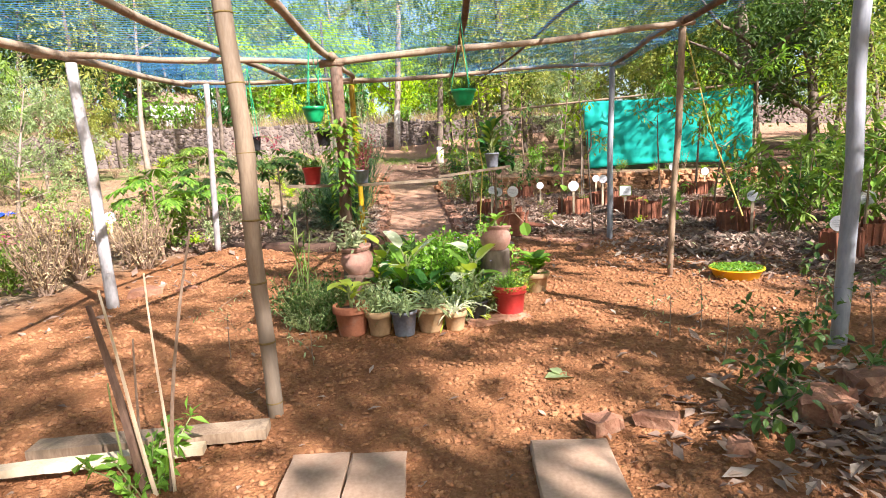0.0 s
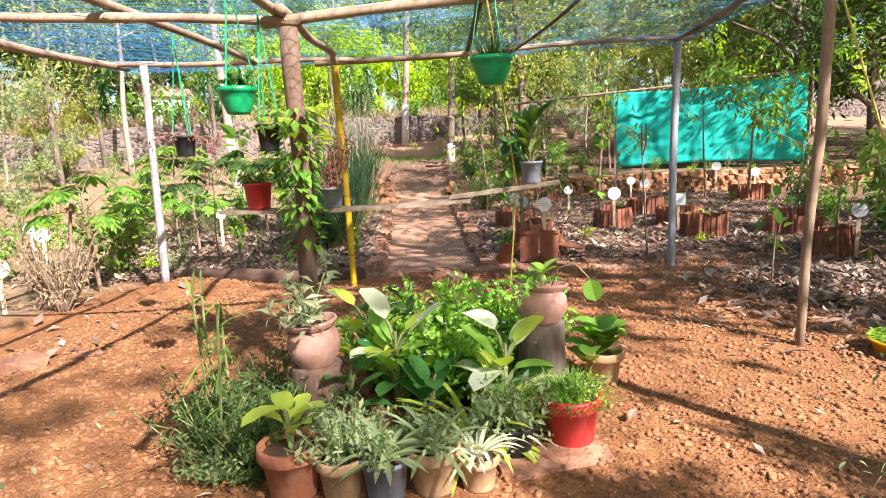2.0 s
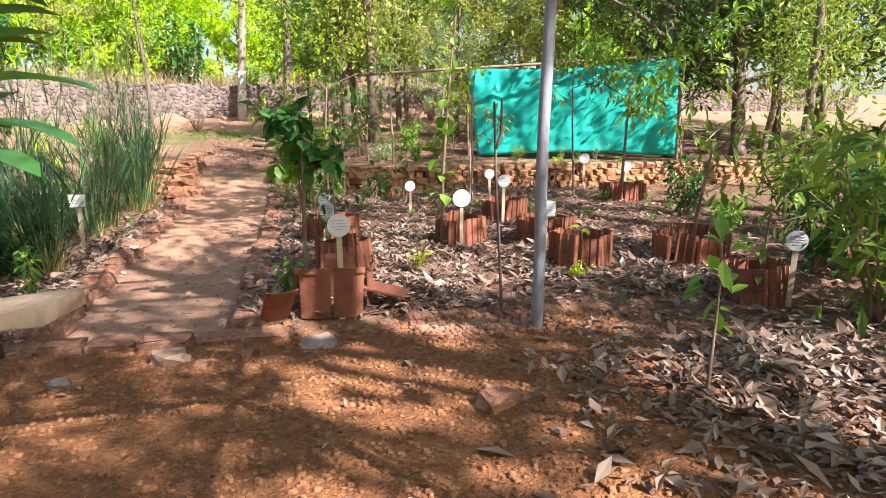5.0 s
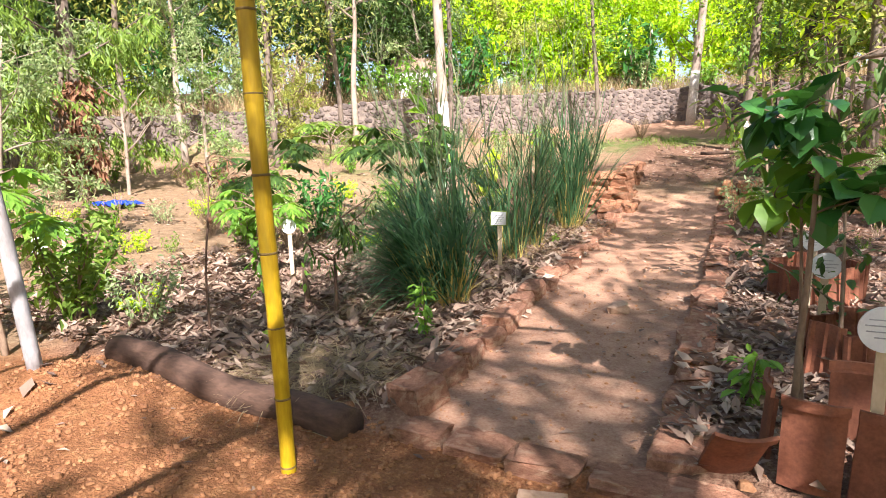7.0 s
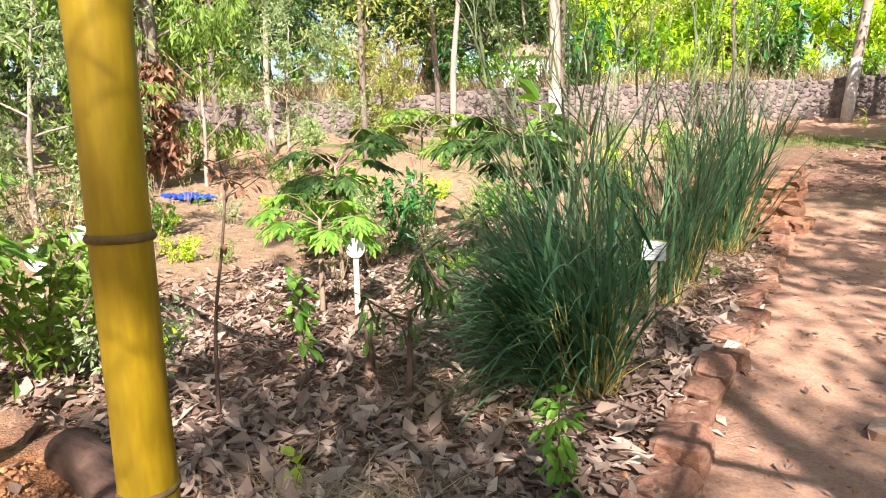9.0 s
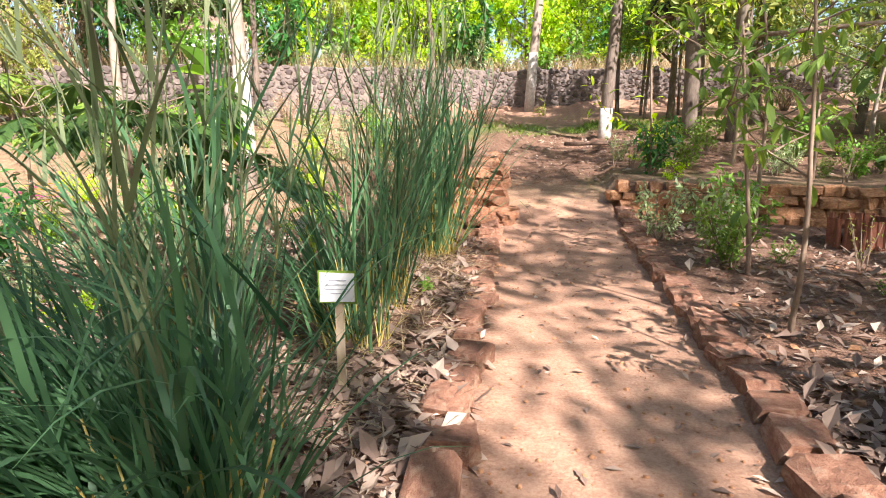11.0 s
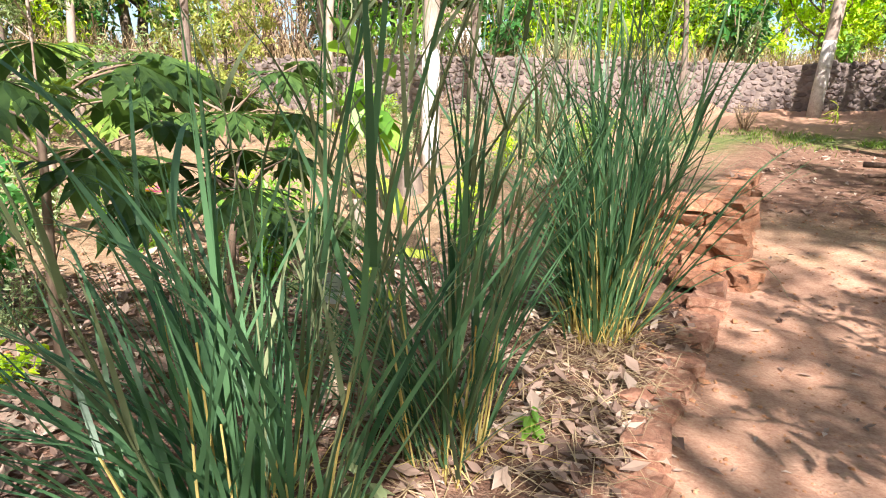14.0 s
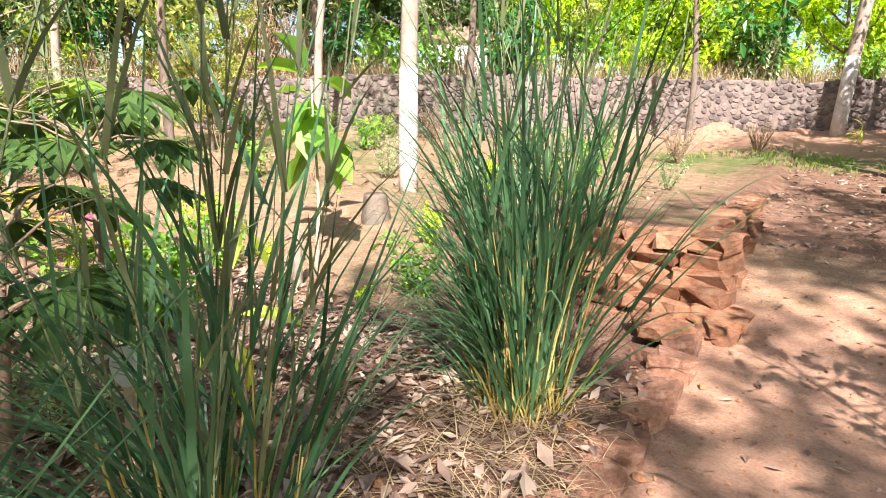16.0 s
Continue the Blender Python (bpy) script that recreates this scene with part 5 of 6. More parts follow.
def sprig(t, z, kind, mat, n, size, width=0.4, spread=0.3, h=0.3, name="plant", label=""):
    """Plants of several habits, growing from height z of their pot."""
    g, st = Geo(), Geo()
    if kind == "rosette":          # arching straps from one crown
        for i in range(n):
            az = i * 2.4 + R.uniform(-.3, .3)
            g = Geo()
            g.leaf((0.01 * math.cos(az), 0.01 * math.sin(az), z), Vector((math.cos(az), math.sin(az), R.uniform(0.7, 2.0))), Vector((0, 0, 1)), size * R.uniform(0.7, 1.15), size * width, R.uniform(0.8, 1.9), 0.25, 5)
            part("leaf", g, mat, t, "", True)
    elif kind == "cane":           # broad leaves on short stalks up a cane
        for i in range(n):
            az = i * 2.2 + R.uniform(-.4, .4)
            zz = z + h * (i + 1) / n
            b = Vector((0.15 * h * math.cos(az), 0.15 * h * math.sin(az), zz + 0.06))
            st.tube([(0, 0, zz - 0.05), b * 0.6 + Vector((0, 0, zz * 0.4)), b], [0.012, 0.009, 0.006], 6, False)
            g = Geo()
            g.leaf(b, Vector((math.cos(az), math.sin(az), R.uniform(0.3, 1.5))), Vector((0, 0, 1)), size * R.uniform(0.75, 1.15), size * width, R.uniform(0.3, 1.0), 0.16, 6)
            part("leaf", g, mat, t, "", True)
        st.tube([(0, 0, z - 0.02), (0.005, 0, z + h)], [0.016, 0.011], 7, False)
    elif kind == "bush":           # many small leaves on thin stems
        for i in range(max(6, n // 26)):
            az = R.uniform(0, 6.28)
            q = limb_path((R.uniform(-.04, .04), R.uniform(-.04, .04), z - 0.01), (math.cos(az) * spread / h * R.random() * 1.6, math.sin(az) * spread / h * R.random() * 1.6, 1), h * R.uniform(0.6, 1.1), 6, 0.12, 0)
            st.tube(q, [0.0035] * 7, 4, False)
            for j in range(26):
                b = R.choice(q[1:]) + rdir() * R.random() * 0.045
                s = size * R.uniform(0.6, 1.3)
                g.leaf(b, rdir(0.25), rdir(0.9), s, s * width, 0.4, 0.2, 1)
    elif kind == "feather":        # fine thread-like leaves
        for i in range(n):
            az, q = R.uniform(0, 6.28), R.random() ** 0.6
            b = Vector((math.cos(az) * spread * 0.4 * q, math.sin(az) * spread * 0.4 * q, z))
            g.blade(b, Vector((math.cos(az) * q * spread / h, math.sin(az) * q * spread / h, 1)), h * R.uniform(0.6, 1.15), size, R.uniform(0.2, 0.9), 4)
    elif kind == "trail":          # hanging stems
        for i in range(n // 14):
            az = R.uniform(0, 6.28)
            q = limb_path((math.cos(az) * 0.05, math.sin(az) * 0.05, z), (math.cos(az), math.sin(az), 0.8), h, 6, 0.15, -0.28)
            st.tube(q, [0.003] * 7, 4, False)
            for j in range(14):
                b = R.choice(q[1:]) + rdir() * 0.02
                s = size * R.uniform(0.6, 1.2)
                g.leaf(b, rdir(0), rdir(0.8), s, s * width, 0.5, 0.2, 1)
    if st.v:
        tagged(part("stem", st, M["stem"], t), kind="stuff")
    if kind in ("rosette", "cane"):
        return t
    return tagged(part(name, g, mat, t, label), kind="stuff")


PG = "pots in the central planting"
t = pot(*put(-0.77, 4.81), 0.145, 0.25, "flared", M["terracotta"], "terracotta flower pot with a yellow-green leafy plant", group=PG)
sprig(t, 0.21, "cane", L["yellowgreen"], 6, 0.19, 0.5, h=0.14)
t = pot(*put(-0.54, 4.77), 0.11, 0.2, "flared", M["clay_tan"], "moss-stained clay pot with feathery grey-green herb", group=PG)
sprig(t, 0.17, "bush", L["pale"], 620, 0.045, 0.4, 0.22, 0.26)
t = pot(*put(-0.34, 4.73), 0.105, 0.205, "bucket", M["plastic_grey"], "grey plastic pot with a striped strap-leaved plant", group=PG)
sprig(t, 0.17, "rosette", L["pale"], 22, 0.3, 0.09)
sprig(t, 0.17, "bush", L["pale"], 300, 0.04, 0.4, 0.2, 0.2)
t = pot(*put(-0.13, 4.80), 0.12, 0.215, "flared", M["clay_tan"], "tan clay pot with a striped strap-leaved plant", group=PG)
sprig(t, 0.18, "rosette", L["pale"], 20, 0.3, 0.08)
sprig(t, 0.18, "bush", L["pale"], 300, 0.04, 0.4, 0.2, 0.2)
t = pot(*put(0.07, 4.81), 0.095, 0.165, "flared", M["clay_tan"], "small tan clay pot with a spider plant", group=PG)
sprig(t, 0.14, "rosette", L["cream"], 18, 0.26, 0.08)
t = pot(*put(0.26, 5.06), 0.1, 0.18, "bucket", M["plastic_black"], "black plastic nursery pot with a pale leafy herb", group=PG)
sprig(t, 0.15, "bush", L["pale"], 480, 0.05, 0.42, 0.2, 0.28)
t = pot(*put(0.56, 5.17, 0.0), 0.15, 0.26, "flared", M["plastic_red"], "red pot of fine bright-green foliage standing on a flat stone", group=PG)
sprig(t, 0.2, "feather", L["bed"], 500, 0.005, spread=0.3, h=0.18)
sprig(t, 0.2, "bush", L["bed"], 1500, 0.028, 0.35, 0.3, 0.2, name="foliage")
sprig(t, 0.2, "bush", L["yellowgreen"], 300, 0.025, 0.35, 0.3, 0.21, name="young_foliage")
t = pot(*put(0.92, 5.98), 0.13, 0.2, "flared", M["clay_tan"], "clay pot with a glossy round-leaved plant", group=PG)
sprig(t, 0.16, "cane", L["bed"], 16, 0.16, 0.8, h=0.12)
sprig(t, 0.16, "cane", L["lush"], 9, 0.14, 0.8, h=0.09, name="foliage")
stone = new("flat_stone", stone_mesh("flat_stone", 0.55, 0.26, 0.05, 0.15, 77, M["laterite"]))
stone.matrix_world = pose(0.42, 5.0, ground_z(0.42, 5.0) + 0.0, 0, 0, 8)
tagged(stone, "flat orange stone slab under the red pot", "stone")


def stump(x, y, r, h, label):
    t = thing("stump", *put(x, y), label, "stump", "tree stumps under clay urns")
    g = Geo()
    g.lathe([(r * 1.12, -0.05), (r * 1.05, h * 0.2), (r, h * 0.7), (r * 0.97, h - 0.012), (r * 0.92, h), (0.001, h)], 22, 0.12)
    part("trunk", g, M["bark"] if x > 0 else M["wood_brown"], t, "", True)
    return t


stump(-0.78, 5.48, 0.15, 0.37, "dark tree stump carrying a clay urn")
t = pot(-0.78, 5.48, ground_z(-0.78, 5.48) + 0.365, 0.146, 0.26, "urn", M["clay_pale"], "tilted pinkish clay urn with a variegated shrub", "clay_urn", "clay urns", tilt=5)
sprig(t, 0.22, "bush", L["variegated"], 130, 0.1, 0.34, 0.34, 0.38, label="")
stump(0.49, 5.64, 0.14, 0.5, "grey cracked tree stump carrying a clay urn")
t = pot(0.49, 5.64, ground_z(0.49, 5.64) + 0.495, 0.145, 0.23, "urn", M["clay_pale"], "pale clay urn with a broken rim and trailing plants", "clay_urn", "clay urns", tilt=-6)
sprig(t, 0.22, "trail", L["bed"], 60, 0.06, 0.6, h=0.3)
sprig(t, 0.21, "cane", L["lush"], 5, 0.11, 0.8, h=0.03, name="foliage")


def clump(x, y, kind, mat, n, size, width, spread, h, label, name="plant", cat="plant", group="plants of the central bed"):
    t = thing(name, *put(x, y), label, cat, group)
    sprig(t, 0.0, kind, mat, n, size, width, spread, h, "foliage")
    return t


for x, y, h in ((-0.36, 5.62, 0.68), (0.25, 5.38, 0.66)):
    t = thing("dumb_cane", *put(x, y), "dumb cane with large cream-centred leaves", "plant", "dumb canes in the central bed")
    sprig(t, 0.0, "cane", L["cream"], 5, 0.27, 0.54, h=h * 0.72, name="pale_leaf")
    sprig(t, 0.0, "cane", L["yellowgreen"], 4, 0.27, 0.54, h=h * 0.62, name="green_leaf")
    sprig(t, 0.0, "cane", L["bed"], 5, 0.25, 0.45, h=h * 0.5, name="mid_leaf")
    sprig(t, 0.0, "cane", L["deep"], 5, 0.26, 0.42, h=h * 0.3, name="lower_leaf")
clump(0.08, 5.17, "rosette", L["yellowgreen"], 44, 0.5, 0.06, 0.3, 0.3, "spider plant with arching yellow-striped leaves", "spider_plant")
clump(0.14, 5.18, "rosette", L["cream"], 22, 0.4, 0.06, 0.3, 0.3, "spider plant with arching cream-striped leaves", "spider_plant")
for x, y in ((-0.45, 5.1), (-0.15, 5.05), (0.1, 5.05), (-0.62, 5.15), (0.25, 5.2)):
    clump(x, y, "bush", L["pale"], 1100, 0.03, 0.45, 0.3, 0.27, "low grey-green feathery herb", "herb")
for x, y in ((-0.98, 5.1), (-1.15, 5.3), (-1.05, 5.5), (-1.3, 5.65), (-1.15, 4.95)):
    clump(x, y, "bush", L["tree_grey"], 1000, 0.034, 0.4, 0.3, 0.28, "dark-green feathery herb at the bed's corner", "herb")
for x, y, h in ((-0.32, 5.9, 0.5), (-0.05, 6.0, 0.55), (0.2, 5.9, 0.55), (0.38, 6.1, 0.55), (-0.1, 5.72, 0.5), (0.15, 5.7, 0.5), (-0.25, 6.2, 0.55), (0.1, 6.25, 0.58), (-0.5, 6.1, 0.5), (-0.32, 6.45, 0.6), (0.0, 6.5, 0.62), (0.3, 6.42, 0.62), (0.5, 6.25, 0.6)):
    clump(x, y, "bush", L["lush"], 1100, 0.055, 0.7, 0.36, h, "lush bright-green broad-leaved herb", "herb")
for x, y in ((0.05, 6.1), (0.32, 6.2)):
    clump(x, y, "bush", L["yellowgreen"], 150, 0.05, 0.45, 0.22, 0.62, "yellow-green shoots rising from the herbs", "shoots")
clump(-0.61, 5.48, "cane", L["deep"], 9, 0.2, 0.5, 0.2, 0.3, "dark broad-leaved plant behind the urn", "plant")
clump(-0.58, 5.98, "cane", L["yellowgreen"], 8, 0.24, 0.5, 0.2, 0.5, "yellow-green broad-leaved plant beside the post", "plant")
clump(0.85, 5.93, "cane", L["bed"], 8, 0.2, 0.65, 0.2, 0.25, "heart-leaved creeper beside the stump", "plant")
t = thing("flower", *put(-0.09, 5.68), "small pale violet flowers among the herbs", "flower", kind="stuff")
g = Geo()
for i in range(60):
    b = Vector((R.uniform(-.5, .6), R.uniform(-.2, .8), R.uniform(.35, .6)))
    for k in range(4):
        g.scale(b, Vector((math.cos(k * 1.57), math.sin(k * 1.57), 0.3)), Vector((0, 0, 1)), 0.014, 0.014)
part("petals", g, L["violet"], t)
t = thing("reed_plant", *put(-1.27, 5.20), "tall thin-stemmed plant with narrow feathery leaves", "plant")
g, st = Geo(), Geo()
for k in range(4):
    q = limb_path((R.uniform(-.1, .1), R.uniform(-.1, .1), 0), (R.uniform(-.25, .2), R.uniform(-.2, .2), 1), R.uniform(0.6, 1.0), 8, 0.06, 0)
    st.tube(q, [0.006] * 9, 5, False)
    for b in q[2:]:
        for j in range(3):
            g.leaf(b, rdir(0.4), Vector((0, 0, 1)), R.uniform(0.1, 0.2), 0.013, 0.5, 0.1, 3)
tagged(part("stem", st, M["stem"], t), kind="stuff")
part("foliage", g, L["tree_mid"], t)
for x, y, h in ((-1.0, 4.95, 0.42), (-1.25, 5.1, 0.46), (-0.9, 5.22, 0.4), (-1.38, 5.35, 0.4), (-1.1, 5.7, 0.42)):
    clump(x, y, "bush", L["tree_dark"], 900, 0.04, 0.35, 0.3, h, "dark feathery herb at the bed's corner", "herb")
clump(-0.5, 6.3, "bush", L["tree_dark"], 260, 0.13, 0.4, 0.25, 0.6, "dark leafy plant behind the herbs", "plant")
clump(-0.15, 5.45, "cane", L["deep"], 10, 0.24, 0.45, 0.2, 0.22, "low dark broad-leaved plant", "plant")
t = thing("flower", *put(0.1, 6.1), "small pinkish-red blossoms above the yellow-green shoots", "flower", kind="stuff")
g = Geo()
for i in range(12):
    b = Vector((R.choice([-0.05, 0.22]) + R.gauss(0, .05), R.gauss(0.04, .05), R.uniform(.46, .6)))
    for k in range(4):
        g.scale(b, Vector((math.cos(k * 1.57), math.sin(k * 1.57), 0.4)), Vector((0, 0, 1)), 0.02, 0.016)
part("petals", g, L["pink"], t)
t = thing("trailing_stem", 0.56, 5.62, ground_z(0.56, 5.62) + 0.72, "thin stem arching out of the urn with one heart-shaped leaf", "plant")
g = Geo()
g.tube([(-0.02, 0, -0.03), (0.03, -0.01, 0.10), (0.12, -0.02, 0.12), (0.2, -0.03, 0.03)], 0.004, 5)
part("stem", g, M["stem_brown"], t, "", True)
g = Geo()
g.leaf((0.2, -0.03, 0.03), Vector((0.25, -0.2, -1)), Vector((-0.4, -1, 0)), 0.13, 0.11, 0.1, 0.1, 4)
part("leaf", g, L["bed"], t, "bright green heart-shaped leaf")
# vine on the thick post
t = thing("climbing_vine", *put(-1.0, 6.33), "leafy green vine climbing the bark-covered post", "vine")
g = Geo()
for i in range(230):
    z = 0.85 + 1.0 * R.random() ** 0.7
    az = R.uniform(0, 6.28)
    rr = 0.065 + R.random() * (0.07 if z > 1.5 else 0.02)
    s = R.uniform(0.06, 0.13)
    g.leaf((math.cos(az) * rr, math.sin(az) * rr, z), Vector((math.cos(az), math.sin(az), R.uniform(-.8, .5))), Vector((0, 0, 1)), s, s * 0.5, 0.6, 0.2, 1)
part("foliage", g, L["bed"], t)
g = Geo()
for i in range(50):
    az, z = R.uniform(0, 6.28), R.uniform(1.6, 1.85)
    s = R.uniform(0.08, 0.15)
    g.leaf((math.cos(az) * 0.14, math.sin(az) * 0.14, z), Vector((math.cos(az), math.sin(az), R.uniform(-.3, .8))), Vector((0, 0, 1)), s, s * 0.5, 0.6, 0.2, 1)
part("young_leaves", g, L["yellowgreen"], t, "yellow-green young leaves")

# ---- hanging baskets ----
def hanging(x, y, z, r, h, top, mat, rope, label, kind="basket", plant=None):
    t = pot(x, y, z, r, h, kind, mat, label, "hanging_pot", "hanging pots under the pergola")
    for k in range(3):
        g = Geo()
        a = k * 2.094
        g.tube([(math.cos(a) * r, math.sin(a) * r, h), (math.cos(a) * r * 0.4, math.sin(a) * r * 0.4, h + (top - z - h) * 0.55), (0, 0, top - z)], 0.004, 5)
        part("cord", g, rope, t, "hanging cord")
    if plant:
        sprig(t, h * 0.8, *plant)
    return t


hanging(0.25, 5.5, 1.92, 0.108, 0.14, 2.70, M["plastic_green"], M["rope_green"], "bright green plastic hanging basket with a fern", plant=("feather", L["tree_dark"], 120, 0.008, 0.4, 0.16, 0.14))
hanging(-1.08, 5.5, 1.84, 0.1, 0.135, 2.55, M["plastic_green"], M["rope_green"], "bright green plastic hanging basket with dark leaves", plant=("bush", L["deep"], 160, 0.06, 0.4, 0.14, 0.14))
hanging(-1.14, 6.2, 1.65, 0.075, 0.17, 2.5, M["plastic_black"], M["rope_green"], "black hanging pot with trailing leaves", "bucket", ("trail", L["bed"], 42, 0.06, 0.5, 0.15, 0.16))
hanging(-2.2, 7.4, 1.66, 0.09, 0.17, 2.64, M["plastic_black"], M["rope_green"], "black hanging pot with a drooping dry plant", "bucket", ("trail", L["maroon"], 80, 0.06, 0.4, 0.2, 0.3))

# ---- plank shelf ----
bench = thing("plank_shelf", -0.5, 6.5, 1.2, "long weathered plank slung between the bark-covered post and a cord", "shelf")


def plank_mesh(a, b, w, th, sag=0.0, rough=0.006):
    a, b = Vector(a), Vector(b)
    d = (b - a).normalized()
    s = Vector((-d.y, d.x, 0)).normalized()
    g = Geo()
    n = 18
    for i in range(n + 1):
        t_ = i / n
        p = a.lerp(b, t_) - Vector((0, 0, sag * math.sin(math.pi * t_)))
        ww = w * (1 + 0.06 * noise.noise(Vector((t_ * 6, a.x, 0))))
        for sx, sz in ((-1, 0), (1, 0), (1, 1), (-1, 1)):
            g.v.append(p + s * sx * ww / 2 + Vector((0, 0, sz * th + rough * noise.noise(Vector((t_ * 9, sx, sz))))))
        if i:
            o = (i - 1) * 4
            g.f += [(o + k, o + (k + 1) % 4, o + 4 + (k + 1) % 4, o + 4 + k) for k in range(4)]
    g.f += [(3, 2, 1, 0), tuple(len(g.v) - 4 + k for k in range(4))]
    return g


for a, b, w, sag in (((-1.62, 6.56, 1.235), (0.14, 6.47, 1.235), 0.17, 0.02), ((0.0, 6.48, 1.26), (0.74, 6.36, 1.335), 0.11, 0.0)):
    o_ = part("plank", plank_mesh(a, b, w, 0.025, sag), M["wood_tan"], bench, "weathered board")
    o_.matrix_parent_inverse = bench.matrix_world.inverted()
t = pot(-1.36, 6.56, 1.255, 0.1, 0.185, "bucket", M["plastic_red"], "red plastic pot standing on the plank shelf", group="pots on the plank shelf")
sprig(t, 0.15, "bush", L["tree_mid"], 160, 0.05, 0.4, 0.1, 0.16)
t = pot(-0.82, 6.5, 1.245, 0.078, 0.14, "bucket", M["plastic_grey"], "grey pot of maroon foliage standing on the plank shelf", group="pots on the plank shelf")
sprig(t, 0.11, "bush", L["maroon"], 520, 0.04, 0.35, 0.12, 0.36)
t = pot(0.56, 6.42, 1.345, 0.075, 0.15, "bucket", M["plastic_grey"], "pale grey pot of broad dark leaves on the shelf's end", group="pots on the plank shelf")
sprig(t, 0.12, "cane", L["deep"], 20, 0.2, 0.3, h=0.28)
sprig(t, 0.12, "cane", L["tree_mid"], 14, 0.17, 0.32, h=0.22, name="foliage")

# ---- round name signs on stakes ----
def sign(x, y, h, r, round_=True, label="", face=0.0, lean=0.0):
    t = thing("plant_sign", *put(x, y), label or ("round white plant-name sign on a pale wooden stake" if round_ else "square white plant-name sign on a wooden stake"), "sign", "plant-name signs")
    t.matrix_world = pose(*put(x, y), lean, lean * 0.5, face)
    g = Geo()
    g.box(-0.022, -0.011, -0.1, 0.022, 0.011, h - r * 0.6, 0.003)
    part("stake", g, M["stake"], t)
    b = Geo()
    if round_:
        n = 26
        for yy in (-0.024, -0.012):
            b.v += [(math.cos(6.283 * k / n) * r, yy, h + math.sin(6.283 * k / n) * r) for k in range(n)]
        b.f += [tuple(range(n)), tuple(reversed(range(n, 2 * n)))] + [(k, k + n, (k + 1) % n + n, (k + 1) % n) for k in range(n)]
    else:
        b.box(-r, -0.024, h - r * 0.85, r, -0.012, h + r * 0.85, 0.002)
    board = part("board", b, M["white_sign"], t)
    if not round_:
        e = Geo()
        e.box(-r * 1.12, -0.0215, h - r * 0.97, r * 1.12, -0.0125, h + r * 0.97, 0.002)
        part("border", e, L["tree_mid"], board, "printed green border")
    for k in range(4):
        w = r * (0.62, 0.75, 0.7, 0.4)[k]
        z = h + r * (0.42 - 0.26 * k)
        w = min(w, math.sqrt(max(0.0, r * r * 0.85 - (z - h) ** 2)))
        i_ = Geo()
        i_.box(-w, -0.0265, z - r * 0.028, w * R.uniform(0.6, 1), -0.0245, z + r * 0.028)
        part("lettering", i_, M["ink"], board, "faded illegible lettering")
    return t


for x, y, h, r, rd in [(1.22, 10.28, 0.78, 0.105, 1), (1.12, 13.35, 0.62, 0.1, 1), (2.76, 12.6, 0.66, 0.12, 1), (3.78, 12.4, 0.50, 0.11, 0), (2.57, 15.6, 0.52, 0.1, 1), (3.9, 14.6, 0.68, 0.11, 1), (4.5, 17.5, 0.55, 0.11, 1), (7.5, 19.6, 0.7, 0.14, 1), (8.1, 18.6, 0.55, 0.13, 1),
                       (-1.95, 13.9, 0.63, 0.09, 0), (-4.0, 12.64, 0.65, 0.095, 1), (-6.0, 11.0, 0.6, 0.12, 1), (-6.6, 11.6, 0.6, 0.11, 1), (-2.95, 15.75, 0.62, 0.09, 1), (4.45, 6.75, 0.45, 0.1, 1), (5.4, 7.65, 0.62, 0.11, 1), (1.14, 12.1, 0.66, 0.1, 1), (5.1, 9.9, 0.6, 0.1, 1), (-4.9, 8.6, 0.5, 0.12, 1)]:
    sign(x, y, h, r * 0.88 if rd else r, rd, face=math.degrees(math.atan2(x - 0.5, y - 5)) * -0.6 + R.uniform(-8, 8), lean=R.uniform(-3, 3) if rd else 0.0)

# ---- planters of clay roof tiles stood on end ----
tile_me = bpy.data.meshes.new("tile")
g = Geo()
TW, TH, TT = 0.23, 0.42, 0.016
prof = [(-1, 0), (-0.86, 0.022), (-0.72, 0.024), (-0.6, 0.004), (-0.1, 0.0), (0.0, 0.016), (0.1, 0.0), (0.6, 0.004), (0.72, 0.024), (0.86, 0.022), (1, 0.0)]
for z in (0, TH):
    for off in (0, TT):
        g.v += [(u * TW / 2, -d_ - off * 0 + (TT if off else 0), z) for u, d_ in prof]
n = len(prof)
for i in range(n - 1):
    g.f += [(i, i + 1, 2 * n + i + 1, 2 * n + i), (n + i + 1, n + i, 3 * n + i, 3 * n + i + 1), (2 * n + i, 2 * n + i + 1, 3 * n + i + 1, 3 * n + i), (i + 1, i, n + i, n + i + 1)]
g.f += [(0, 2 * n, 3 * n, n), (n - 1, 2 * n - 1, 4 * n - 1, 3 * n - 1)]
tile_me.from_pydata(g.v, [], g.f)
tile_me.materials.append(M["tile"])


flat_me = bpy.data.meshes.new("tile")
g = Geo()
for z, k in ((0, 1.0), (0.37, 1.0), (0.375, 1.06), (0.42, 1.06)):
    for off in (0, 0.018):
        g.v += [(math.sin(a) * 0.34 * k, -math.cos(a) * 0.34 * k + 0.32 + off, z) for a in np.linspace(-0.36, 0.36, 9)]
n = 9
for m_ in range(3):
    o = m_ * 18
    for i in range(8):
        g.f += [(o + i, o + i + 1, o + 19 + i, o + 18 + i), (o + 10 + i, o + 9 + i, o + 27 + i, o + 28 + i)]
    g.f += [(o, o + 18, o + 27, o + 9), (o + 8, o + 17, o + 35, o + 26)]
g.f += [(54 + i, 55 + i, 64 + i, 63 + i) for i in range(8)]
flat_me.from_pydata(g.v, [], g.f)
flat_me.materials.append(M["tile"])


